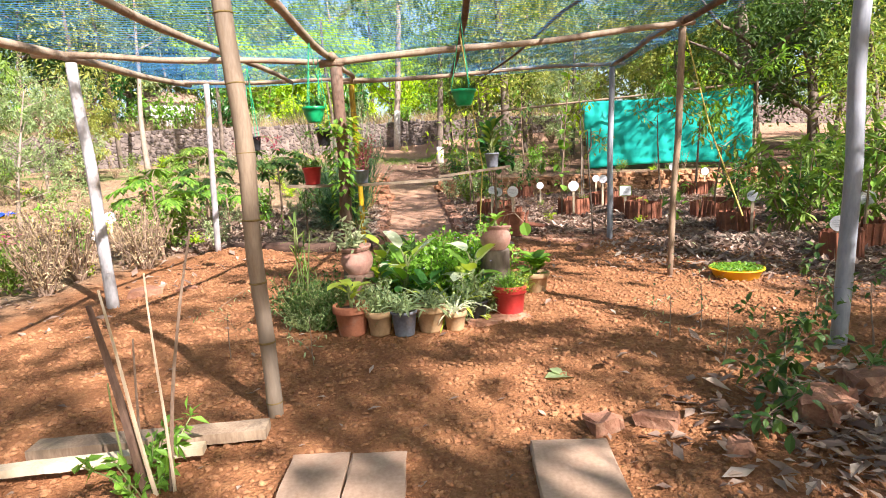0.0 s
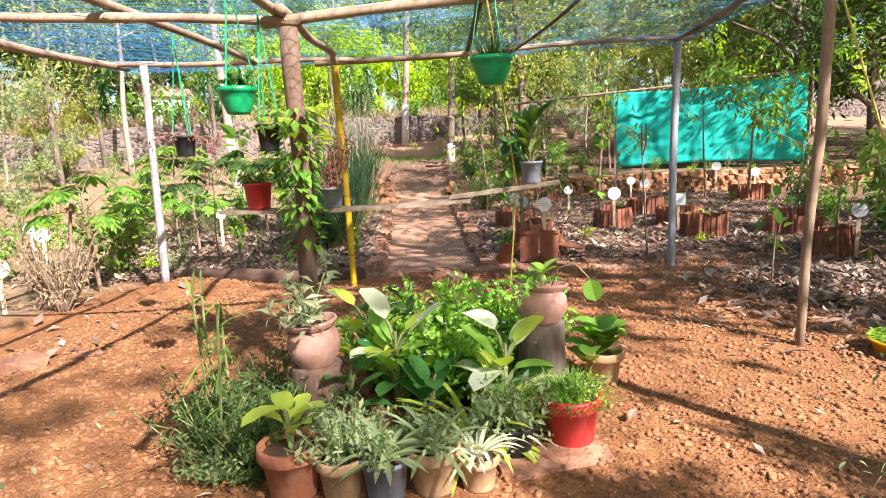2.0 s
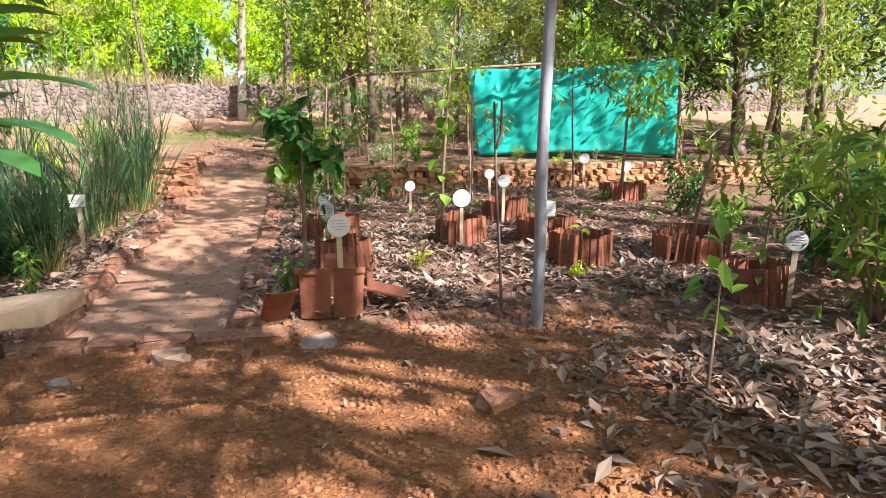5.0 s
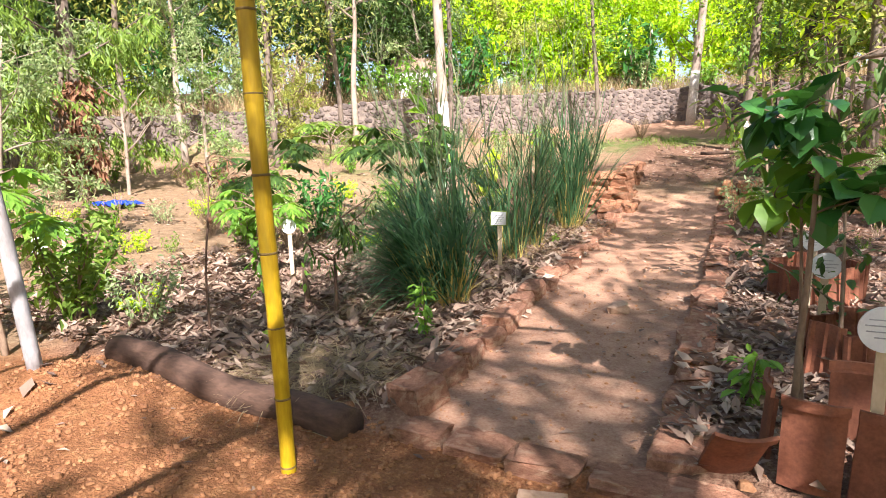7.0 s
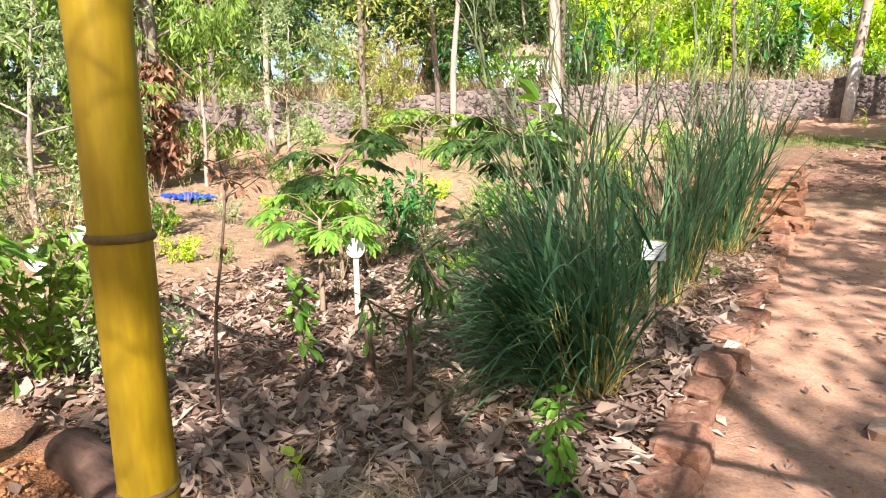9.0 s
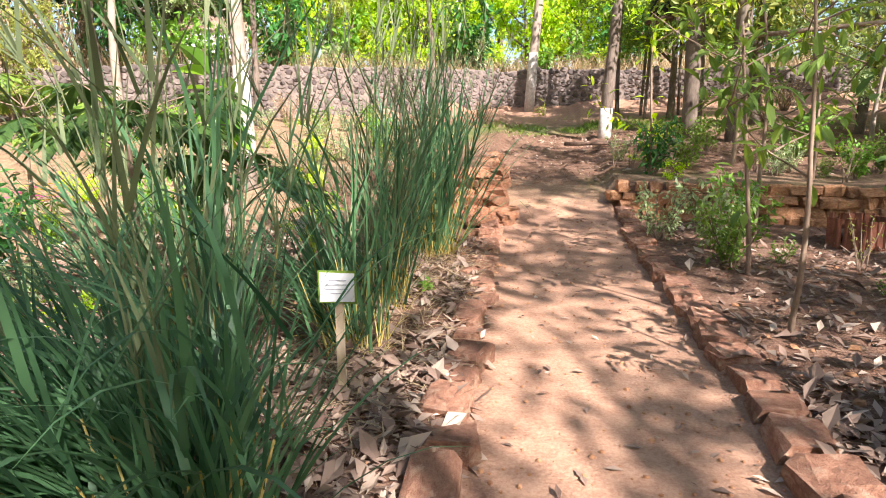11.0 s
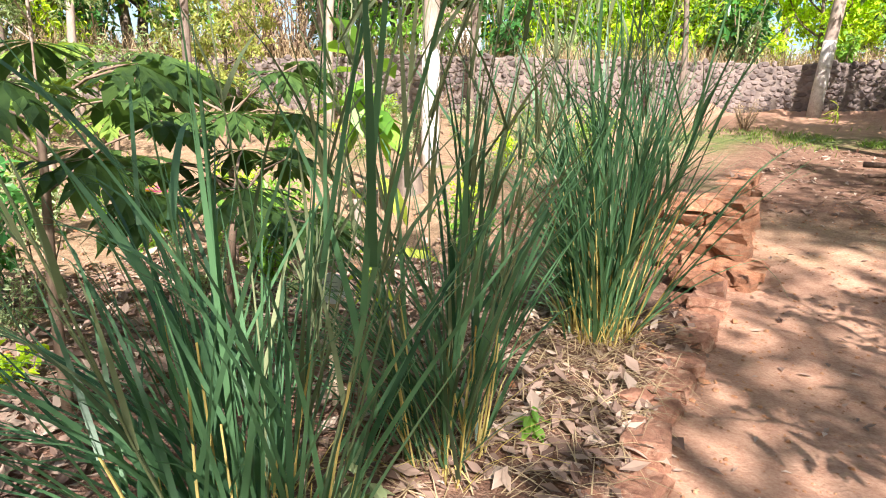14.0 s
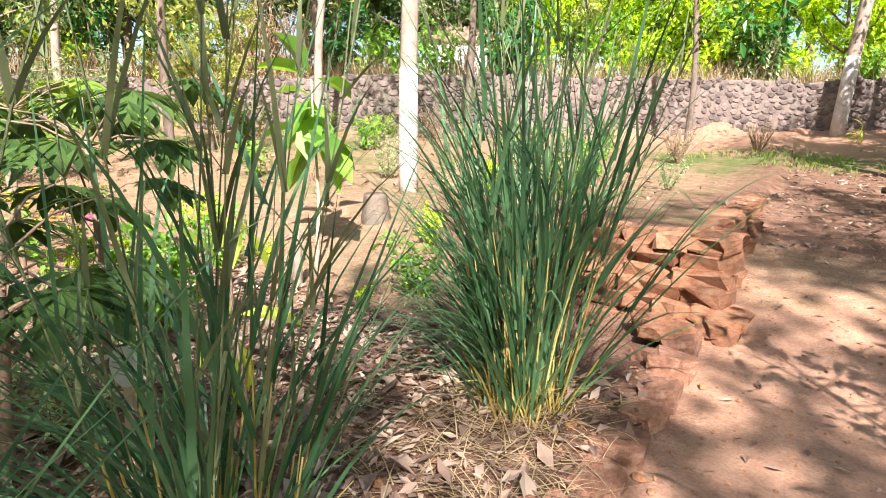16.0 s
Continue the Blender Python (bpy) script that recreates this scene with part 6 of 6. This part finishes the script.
def tile_ring(x, y, r, label="ring planter of old clay roof tiles stood on end", n=None, soil=True):
    t = thing("tile_planter", *put(x, y), label, "planter", "roof-tile planters")
    n = n or max(6, int(2 * math.pi * r / 0.225))
    for k in range(n):
        a = 6.283 * k / n + x
        ob = new("tile", tile_me)
        ob.parent = t
        ob.matrix_basis = pose(math.cos(a) * r, math.sin(a) * r, -0.07 + R.uniform(-0.03, 0.03), R.uniform(-6, 3), R.uniform(-4, 4), math.degrees(a) + 90 + R.uniform(-6, 6))
    if soil:
        s = Geo()
        s.lathe([(r * 0.97, 0.14), (r * 0.5, 0.2), (0.001, 0.21)], 14, 0.1)
        part("soil", s, M["potting"], t, "heaped dark soil", True)
    return t


for x, y, r in [(1.2, 13.85, 0.36), (2.88, 13.15, 0.33), (3.95, 12.85, 0.34), (3.85, 11.55, 0.31), (7.15, 16.9, 0.46), (5.2, 11.55, 0.38), (4.95, 10.15, 0.26), (2.6, 18.9, 0.3), (4.05, 15.0, 0.33), (5.3, 7.6, 0.3), (4.6, 6.9, 0.2), (1.3, 11.9, 0.26)]:
    tile_ring(x, y, r)
t = thing("tile_planter", *put(1.13, 10.58), "square planter of large old roof tiles leaning together", "planter", "roof-tile planters")
for x, y, rz, rx, dz in [(-0.12, -0.28, -6, 0, 0), (0.14, -0.3, 4, 2, 0), (0.34, -0.02, 80, 3, -0.02), (0.1, 0.26, 180, 0, 0), (-0.3, 0.02, -85, -4, -0.03), (-0.46, -0.22, 20, 38, -0.03)]:
    ob = new("tile", flat_me)
    ob.parent = t
    ob.matrix_basis = pose(x, y, dz - 0.02, rx, R.uniform(-3, 3), rz)
t = thing("fallen_tile", *put(1.78, 10.35, 0.05), "broken roof tile lying on the leaf litter", "tile")
ob = new("tile", flat_me)
ob.parent = t
ob.matrix_basis = pose(0, 0, 0.1, -82, 0, 60)
for x, y, s, rz, rx in [(0.5, 9.7, (0.12, 0.09, 0.08), 50, 0), (0.25, 9.55, (0.1, 0.08, 0.06), 0, 0), (0.8, 3.05, (0.16, 0.12, 0.1), 20, 0), (1.1, 3.05, (0.2, 0.1, 0.08), -20, 0), (1.95, 3.0, (0.26, 0.2, 0.18), 40, 0), (2.35, 3.2, (0.3, 0.2, 0.2), 10, 0), (-3.4, 6.75, (0.3, 0.2, 0.12), 30, 0), (-3.0, 6.95, (0.2, 0.12, 0.05), 10, 0), (2.0, 8.4, (0.2, 0.16, 0.1), 30, 0), (-1.7, 16.75, (0.14, 0.1, 0.07), 0, 0), (-1.95, 18.9, (0.2, 0.15, 0.12), 0, 0), (1.4, 2.75, (0.14, 0.1, 0.07), 60, 0)]:
    ob = new("rock", stone_mesh("rock", *s, 0.5, int(x * 97 + y * 13), M["laterite"]))
    ob.matrix_world = pose(*put(x, y, s[2] * 0.25), rx, 0, rz)
    tagged(ob, "loose weathered rock lying on the soil", "rock", "loose rocks")

ob = new("rock", stone_mesh("rock", 0.19, 0.13, 0.1, 0.5, 311, M["slab"]))
ob.matrix_world = pose(*put(-0.38, 12.95, 0.03), 8, 0, 30)
tagged(ob, "pale broken stone lying on the trodden path", "rock", "loose rocks")
for x, y, s_, rz in ((0.02, 9.72, (0.27, 0.17, 0.09), 25), (1.04, 9.86, (0.3, 0.22, 0.05), -10), (-0.55, 9.35, (0.12, 0.1, 0.06), 40)):
    ob = new("rock", stone_mesh("rock", s_[0] * 0.8, s_[1] * 0.8, s_[2], 0.6, int(x * 50 + 400), M["rock_grey"] if s_[2] < 0.08 else M["slab"]))
    ob.matrix_world = pose(*put(x, y, s_[2] * 0.35), 6, 4, rz)
    tagged(ob, "pale flat stone on the soil before the path", "rock", "loose rocks")

# ---- saplings in the planters ----
def sapling(x, y, h, r, leaf, n, lmat, label, from_=0.35, aspect=0.4, spread=0.25, lean=(0, 0), mat=None, droop=0.2, branches=0):
    t = thing("sapling", *put(x, y), label, "sapling")
    g, lv = Geo(), Geo()
    q = limb_path((0, 0, -0.05), (lean[0], lean[1], 1), h, 12, 0.05, 0.05)
    g.tube(q, [r * (1 - 0.55 * i / 12) for i in range(13)], 7)
    pts = [p for p in q if p.z > h * from_]
    for k in range(branches):
        b = limb_path(R.choice(pts), (math.cos(k * 2.3), math.sin(k * 2.3), 0.5), spread * 2.2, 5, 0.15, 0.0)
        g.tube(b, [r * 0.35 * (1 - 0.6 * i / 5) for i in range(6)], 5, False)
        pts += b[1:] * 2
    for i in range(n):
        b = R.choice(pts)
        s = leaf * R.uniform(0.6, 1.2)
        w = rdir(0.1 - droop)
        b = b + w * spread * R.random() * 0.5
        lv.leaf(b, w, Vector((R.uniform(-.4, .4), R.uniform(-.4, .4), 1)), s, s * aspect, 0.7, 0.15, 2)
    tagged(part("stem", g, mat or M["stem_brown"], t, "", True), kind="stuff" if branches else "")
    part("foliage", lv, lmat, t)
    return t


sapling(2.6, 13.0, 2.9, 0.025, 0.17, 34, L["bed"], "climbing sapling with round leaves on a stick", 0.15, 0.85, 0.2)
sapling(0.94, 10.45, 1.47, 0.02, 0.15, 130, L["deep"], "large heart-leaved shrub beside the path", 0.72, 0.75, 0.11, branches=8)
sapling(1.25, 11.9, 1.15, 0.018, 0.1, 190, L["tree_dark"], "dark leafy sapling in a tile planter", 0.2, 0.45, 0.3, branches=5)
sapling(0.99, 10.5, 1.47, 0.012, 0.16, 45, L["bed"], "heart-leaved shoots with yellowing leaves", 0.72, 0.75, 0.11, branches=5)
sapling(7.1, 16.9, 2.3, 0.04, 0.24, 700, L["bed"], "small umbrella-shaped tree in a ring planter", 0.72, 0.3, 0.5, branches=14)
sapling(6.3, 17.4, 2.3, 0.03, 0.18, 240, L["tree_mid"], "slender young tree before the shade cloth", 0.65, 0.3, 0.45, branches=9)
sapling(4.2, 17.8, 3.2, 0.022, 0.2, 70, L["tree_yellow"], "thin pale sapling with pinnate leaves", 0.3, 0.4, 0.35, mat=M["bark_pale"], branches=5)
sapling(4.0, 17.2, 3.0, 0.02, 0.18, 60, L["tree_bright"], "thin pale sapling with pinnate leaves", 0.4, 0.4, 0.35, mat=M["bark_pale"], branches=5)
sapling(3.85, 11.5, 0.5, 0.012, 0.16, 8, L["yellowgreen"], "small yellow-green seedling in a tile planter", 0.3, 0.5, 0.1)
sapling(2.1, 11.6, 0.3, 0.008, 0.13, 22, L["yellowgreen"], "small bright weed among the litter", 0.1, 0.4, 0.12)
sapling(0.75, 11.1, 0.35, 0.01, 0.1, 60, L["bed"], "low leafy weed beside the tile planter", 0.1, 0.5, 0.2)
sapling(5.2, 11.5, 1.4, 0.025, 0.2, 90, L["tree_mid"], "mango sapling in a tile planter", 0.2, 0.28, 0.35, branches=6)
sapling(4.95, 10.1, 0.9, 0.02, 0.18, 60, L["tree_mid"], "mango sapling in a tile planter", 0.2, 0.28, 0.3, branches=5)
sapling(5.35, 7.6, 1.1, 0.02, 0.16, 80, L["bed"], "leafy sapling in a tile planter", 0.2, 0.4, 0.3, branches=5)
sapling(3.2, 8.3, 0.9, 0.012, 0.16, 20, L["bed"], "young sapling with broad leaves", 0.3, 0.5, 0.25)
sapling(1.2, 13.85, 2.1, 0.022, 0.16, 130, L["tree_dark"], "dark leafy sapling in a tile planter", 0.3, 0.4, 0.3, branches=7)
sapling(0.75, 15.4, 2.3, 0.022, 0.2, 110, L["tree_mid"], "slender sapling beside the path", 0.45, 0.3, 0.35, branches=7)
sapling(0.95, 17.2, 2.4, 0.025, 0.17, 120, L["tree_mid"], "young tree beside the path", 0.3, 0.4, 0.4, branches=7)
sapling(1.6, 19.4, 3.0, 0.03, 0.2, 160, L["tree_mid"], "young tree beside the terrace wall", 0.35, 0.4, 0.5, branches=9)
sapling(3.0, 21.6, 2.8, 0.03, 0.16, 130, L["tree_yellow"], "young tree on the terrace", 0.3, 0.4, 0.5, branches=9)
sapling(0.6, 22.3, 2.2, 0.03, 0.2, 170, L["tree_bright"], "bushy young tree on the terrace", 0.3, 0.4, 0.5, branches=10)
# dead forked stick
t = thing("dead_stick", *put(2.57, 10.22), "bare dark forked stick standing in the soil", "stick")
g = Geo()
q = limb_path((0, 0, -0.1), (-0.03, 0, 1), 1.85, 10, 0.03, 0)
g.tube(q, [0.015 * (1 - 0.35 * i / 10) for i in range(11)], 7)
g.tube([q[8], q[8] + Vector((0.05, 0, 0.12)), q[8] + Vector((0.05, 0, 0.4))], [0.016, 0.014, 0.008], 6)
part("stick", g, M["bark"], t, "", True)

# ---- plants of the west bed ----
def papaya(x, y, h, n, size, mat, label):
    t = thing("papaya_plant", *put(x, y), label, "plant")
    g, lv = Geo(), Geo()
    q = limb_path((0, 0, -0.05), (R.uniform(-.05, .05), 0, 1), h, 10, 0.03, 0.04)
    g.tube(q, [0.03 * (1 - 0.45 * i / 10) for i in range(11)], 7)
    for k in range(n):
        b = q[10] + Vector((0, 0, -0.35 * h * R.random() ** 2))
        az = k * 2.4
        c = b + Vector((math.cos(az), math.sin(az), R.uniform(0.1, 0.7))) * size * R.uniform(1.0, 1.6)
        g.tube([b, b.lerp(c, 0.5) + Vector((0, 0, 0.05)), c], [0.008, 0.006, 0.005], 5, False)
        out = Vector((math.cos(az), math.sin(az), -0.35))
        sd = out.cross(Vector((0, 0, 1))).normalized()
        for f in range(7):
            a = (f - 3) * 0.62
            w = (out * math.cos(a) + sd * math.sin(a)).normalized()
            ln_ = size * R.uniform(0.75, 1.1) * (1 - 0.06 * abs(f - 3))
            lv.leaf(c, w, Vector((0, 0, 1)), ln_, size * 0.22, 0.7, 0.1, 3)
            for e in (-1, 1):
                for k_ in (0.4, 0.62):
                    lv.leaf(c + w * ln_ * k_ - Vector((0, 0, 0.12 * ln_ * k_)), w + w.cross(Vector((0, 0, 1))) * e * 0.75, Vector((0, 0, 1)), ln_ * 0.4, size * 0.12, 0.6, 0.1, 1)
    part("stem", g, M["stem_brown"], t, "", True)
    part("foliage", lv, mat, t)
    return t


papaya(-6.5, 16.6, 1.7, 13, 0.42, L["tree_mid"], "young papaya plant with large lobed leaves")
papaya(-5.2, 13.6, 1.3, 11, 0.36, L["tree_dark"], "young papaya plant with dark lobed leaves")
papaya(-4.6, 9.9, 1.35, 9, 0.36, L["bed"], "young papaya plant with large lobed leaves near the white post")
papaya(-4.6, 16.4, 1.5, 13, 0.4, L["tree_dark"], "leafy papaya plant behind the vetiver")
papaya(-3.9, 14.9, 1.5, 12, 0.4, L["tree_dark"], "leafy papaya plant behind the vetiver")
papaya(-3.5, 15.5, 1.15, 10, 0.34, L["tree_dark"], "dark papaya plant close behind the vetiver")
papaya(-4.4, 12.6, 0.9, 9, 0.3, L["bed"], "small broad-leaved plant on the leaf bed")
sapling(-5.8, 19.2, 2.1, 0.022, 0.5, 26, L["bed"], "teak-like seedling with large pale leaves", 0.6, 0.55, 0.25, mat=M["stake"])
sapling(-3.1, 16.4, 1.2, 0.015, 0.34, 10, L["yellowgreen"], "tall weed with yellow-green strap leaves", 0.3, 0.3, 0.1)
sapling(-3.43, 10.95, 1.4, 0.014, 0.07, 60, L["brownleaf"], "bare twisted stem with a few dry leaves", 0.4, 0.4, 0.15, branches=7, mat=M["wood_brown"])
sapling(-2.6, 11.65, 0.62, 0.026, 0.12, 190, L["tree_dark"], "short dark stem with feathery drooping foliage", 0.75, 0.2, 0.2, branches=7, droop=0.7, mat=M["wood_brown"])
sapling(-3.1, 11.85, 0.42, 0.04, 0.1, 6, L["bed"], "cut stump of a sapling in the leaf bed", 0.6, 0.4, 0.1, mat=M["wood_brown"])
sapling(-3.3, 11.5, 0.75, 0.012, 0.11, 60, L["bed"], "thin leafy sapling on the leaf bed", 0.3, 0.45, 0.15)
sapling(-4.75, 9.5, 1.3, 0.035, 0.1, 8, L["brownleaf"], "leaning bare stem beside the white post", 0.7, 0.4, 0.1, (0.12, 0))
sapling(-1.45, 11.3, 0.55, 0.008, 0.09, 90, L["bed"], "small weed at the corner of the path edging", 0.15, 0.4, 0.15)
sapling(-2.5, 10.75, 0.18, 0.005, 0.12, 5, L["yellowgreen"], "single bright green seedling", 0.2, 0.6, 0.05)
sapling(-2.0, 16.1, 0.2, 0.005, 0.1, 14, L["bed"], "small green seedling on the bare soil", 0.1, 0.5, 0.08)
sapling(-2.3, 15.2, 0.22, 0.006, 0.12, 16, L["pale"], "small pale seedling on the bare soil", 0.1, 0.6, 0.1)
sapling(-1.7, 33.6, 0.5, 0.02, 0.45, 16, L["yellowgreen"], "small palm seedling before the wall", 0.1, 0.12, 0.1)
for x, y, h, a in ((-5.4, 18.6, 0.55, "cut grey stake in the bed"), (-6.2, 20.6, 0.35, "sawn tree stump on the slope")):
    simple_trunk("stump", a, x, y, h + 0.2, 0.05 if h > 0.4 else 0.2, M["bark_pale"] if h > 0.4 else M["bark"])
# flowers
for x, y, mt, nm, zz in [(-6.2, 8.6, "pink", "pink", 0.7), (-5.9, 9.4, "yellow", "yellow", 0.6), (-7.6, 17.6, "pink", "pink", 0.5), (-8.3, 17.2, "yellow", "yellow", 0.6), (-8.6, 12.2, "yellow", "yellow", 0.5), (-11.2, 12.4, "yellow", "yellow", 1.8), (-6.6, 16.9, "yellow", "yellow", 0.7)]:
    t = thing("flowering_plant", *put(x, y), "garden plant with clusters of %s flowers" % nm, "flower")
    sprig(t, 0.0, "bush", L["bed"], 200, 0.09, 0.4, 0.25, zz)
    g = Geo()
    for i in range(26):
        b = Vector((R.gauss(0, .14), R.gauss(0, .14), zz * R.uniform(0.75, 1.1)))
        for k in range(5):
            g.leaf(b, Vector((math.cos(k * 1.257), math.sin(k * 1.257), 0.4)), Vector((0, 0, 1)), 0.06, 0.045, 0.4, 0.1, 1)
    tagged(part("petals", g, L[mt], t, "%s petals" % nm), kind="stuff")
# blue sheet on the ground
t = thing("plastic_sheet", *put(-11.3, 15.4), "crumpled blue plastic sheet lying on the ground", "sheet")
g = Geo()
for j in range(9):
    for i in range(13):
        g.v.append((i * 0.09 - 0.55, j * 0.07 - 0.28, 0.02 + 0.16 * abs(noise.noise(Vector((i * 0.5, j * 0.5, 2))))))
for j in range(8):
    for i in range(12):
        g.f.append((j * 13 + i, j * 13 + i + 1, j * 13 + i + 14, j * 13 + i + 13))
o_ = part("sheet", g, M["blue"], t)
o_.modifiers.new("thick", "SOLIDIFY").thickness = 0.004

# ---- basin, planks, slabs, sticks at the entrance ----
t = thing("basin", *put(3.04, 6.18), "yellow plastic basin full of green duckweed", "basin")
g = Geo()
g.lathe([(0, 0.0), (0.2, 0.0), (0.215, 0.01), (0.25, 0.09), (0.27, 0.095), (0.272, 0.108), (0.248, 0.108), (0.23, 0.06), (0, 0.05)], 32)
part("bowl", g, M["plastic_yellow"], t, "", True)
g = Geo()
for i in range(700):
    a, q = R.uniform(0, 6.28), R.random() ** 0.5 * 0.25
    g.scale((math.cos(a) * q, math.sin(a) * q, 0.092 + R.uniform(0, .02)), Vector((R.uniform(-1, 1), R.uniform(-1, 1), 0.3)), Vector((0, 0, 1)), 0.035, 0.03)
part("duckweed", g, L["bed"], t, "floating green leaves")
for i, (x0, y0, x1, y1, rz) in enumerate([(-0.78, 1.7, -0.50, 2.86, 2), (-0.49, 1.7, -0.22, 2.84, 1), (0.36, 1.7, 0.74, 2.88, -3)]):
    g = Geo()
    hx, hy = (x1 - x0) / 2, (y1 - y0) / 2
    for k, z in ((1.0, -0.05), (1.0, 0.012), (0.97, 0.02)):
        for q in range(28):
            a = q / 28 * 4
            e = a % 1 * 2 - 1
            px, py = ((e, -1), (1, e), (-e, 1), (-1, -e))[int(a)]
            g.v.append((px * hx * k + R.uniform(-.008, .008), py * hy * k + R.uniform(-.008, .008), z))
    for m_ in range(2):
        g.f += [(m_ * 28 + q, m_ * 28 + (q + 1) % 28, m_ * 28 + 28 + (q + 1) % 28, m_ * 28 + 28 + q) for q in range(28)]
    g.f.append(tuple(range(56, 84)))
    ob = g.link("paving_slab", M["slab"])
    ob.matrix_world = pose((x0 + x1) / 2, (y0 + y1) / 2, ground_z(0, 2.4) + 0.015, 0, 0, rz)
    tagged(ob, "dusty stone slab set in the entrance path", "paving slab", "entrance slabs")
for a, b, w, th, mt, lab in [((-2.2, 3.0, 0.05), (-1.0, 3.12, 0.05), 0.15, 0.055, "wood_grey", "old grey plank lying at the edge of the clearing"), ((-2.6, 2.72, 0.06), (-1.27, 2.92, 0.06), 0.08, 0.04, "stake", "pale sawn batten lying on the ground")]:
    t = thing("timber", 0, 0, 0, lab, "timber", "timbers by the entrance")
    g = plank_mesh(a, b, w, th)
    part("board", g, M[mt], t)
t = thing("stick_bundle", *put(-1.44, 2.66), "bundle of dry split sticks standing with a creeping weed", "stick")
for k, (dx, dy, h, lx, r, mt) in enumerate([(0, 0, 0.98, -0.16, 0.028, "wood_brown"), (0.05, -0.02, 1.05, -0.2, 0.012, "stake"), (0.09, 0.02, 1.3, 0.08, 0.011, "stem_brown"), (-0.05, 0.03, 0.8, 0.06, 0.009, "stem_brown"), (0.12, 0.0, 1.1, 0.02, 0.009, "stake"), (-0.1, 0.02, 0.6, -0.05, 0.008, "stem")]):
    g = Geo()
    q = limb_path((dx, dy, -0.05), (lx, 0, 1), h, 8, 0.03, 0)
    g.tube(q, [r * (1 - 0.5 * i / 8) for i in range(9)], 6)
    part("stick", g, M[mt], t)
sprig(t, 0.0, "bush", L["bed"], 80, 0.08, 0.4, 0.2, 0.35, "weed")
t = thing("fallen_leaf", *put(0.7, 3.65, 0.01), "large pale-green fallen leaf on the soil", "leaf")
g = Geo()
g.leaf((-0.1, 0, 0), Vector((1, 0.2, 0.15)), Vector((0, 0, 1)), 0.22, 0.12, 0.4, 0.1, 4)
g.leaf((0.0, 0.02, 0.01), Vector((-0.3, 1, 0.3)), Vector((0, 0, 1)), 0.12, 0.07, 0.4, 0.1, 3)
part("blade", g, L["pale"], t)
# weeds along the east side of the entrance
for x, y, h, n, leaf in [(2.6, 3.9, 0.55, 30, 0.1), (2.85, 3.9, 0.6, 30, 0.1), (2.2, 3.8, 0.35, 70, 0.1), (1.75, 3.1, 0.3, 60, 0.12), (1.95, 3.35, 0.35, 60, 0.12), (2.9, 4.6, 0.45, 40, 0.1), (3.3, 4.2, 0.45, 40, 0.1), (1.5, 2.85, 0.22, 40, 0.11), (2.4, 3.3, 0.3, 50, 0.12)]:
    sapling(x, y, h * 0.85, 0.007, leaf * 0.72, n, L["tree_dark"], "leafy weed growing at the edge of the soil", 0.15, 0.5, 0.13, branches=4)
for x, y in [(1.95, 4.5), (1.6, 4.2), (-0.95, 4.1), (-1.6, 4.3), (1.75, 3.7)]:
    sapling(x, y, 0.4, 0.005, 0.05, 30, L["pale"], "thin wispy weed on the bare soil", 0.2, 0.3, 0.15, branches=4)

# ---- fallen branches by the crooked tree ----
for x, y, rz, ln_, r_ in ((0.35, 25.3, 18, 2.6, 0.045), (0.9, 25.6, 8, 2.2, 0.035), (-0.2, 24.9, 42, 1.6, 0.03)):
    t = thing("fallen_branch", *put(x, y, 0.06), "bare grey-brown branch lying on the leaf litter", "branch", "fallen branches", rz)
    g = Geo()
    q = limb_path((-ln_ / 2, 0, 0), (1, 0, 0.02), ln_, 9, 0.06, 0.0)
    g.tube(q, [r_ * (1 - 0.5 * i / 9) for i in range(10)], 7)
    g.tube([q[5], q[5] + Vector((0.3, 0.2, 0.14)), q[5] + Vector((0.6, 0.3, 0.18))], [r_ * 0.5, r_ * 0.35, r_ * 0.2], 5)
    part("wood", g, M["wood_brown"], t, "", True)

# ---- white shed and water tank beyond ----
t = thing("shed", -14.2, 33.2, ground_z(-14.2, 33.2) - 0.9, "white limewashed shed with a rusty corrugated roof beyond the wall", "shed", rz=35)
g = Geo()
g.box(-1.1, -0.9, -0.9, 1.1, 0.9, 2.3)
part("wall", g, M["white_wall"], t)
g = Geo()
for i in range(61):
    x = -1.3 + i * 2.6 / 60
    w = 0.03 * math.sin(i * 1.57)
    g.v += [(x, -1.1, 2.25 + w), (x, 0, 2.85 + w), (x, 1.1, 2.25 + w)]
    if i:
        o = (i - 1) * 3
        g.f += [(o, o + 3, o + 4, o + 1), (o + 1, o + 4, o + 5, o + 2)]
o_ = part("roof", g, M["rust"], t)
o_.modifiers.new("thick", "SOLIDIFY").thickness = 0.02
t = thing("water_tank", *put(2.05, 31.6, -0.35), "black water tank on a wooden stand", "tank")
g = Geo()
g.lathe([(0, 3.3), (0.52, 3.3), (0.55, 3.33), (0.55, 3.55), (0.57, 3.58), (0.55, 3.61), (0.55, 4.2), (0.5, 4.35), (0.2, 4.45), (0, 4.45)], 24)
part("tank_body", g, M["tank"], t, "", True)
for x, y in ((-.5, -.5), (.5, -.5), (.5, .5), (-.5, .5)):
    g = Geo()
    g.tube([(x * 1.2, y * 1.2, -0.1), (x, y, 3.25)], [0.05, 0.045], 7)
    part("leg", g, M["bark"], t)
g = Geo()
g.box(-0.62, -0.62, 3.22, 0.62, 0.62, 3.3)
part("platform", g, M["wood_brown"], t)
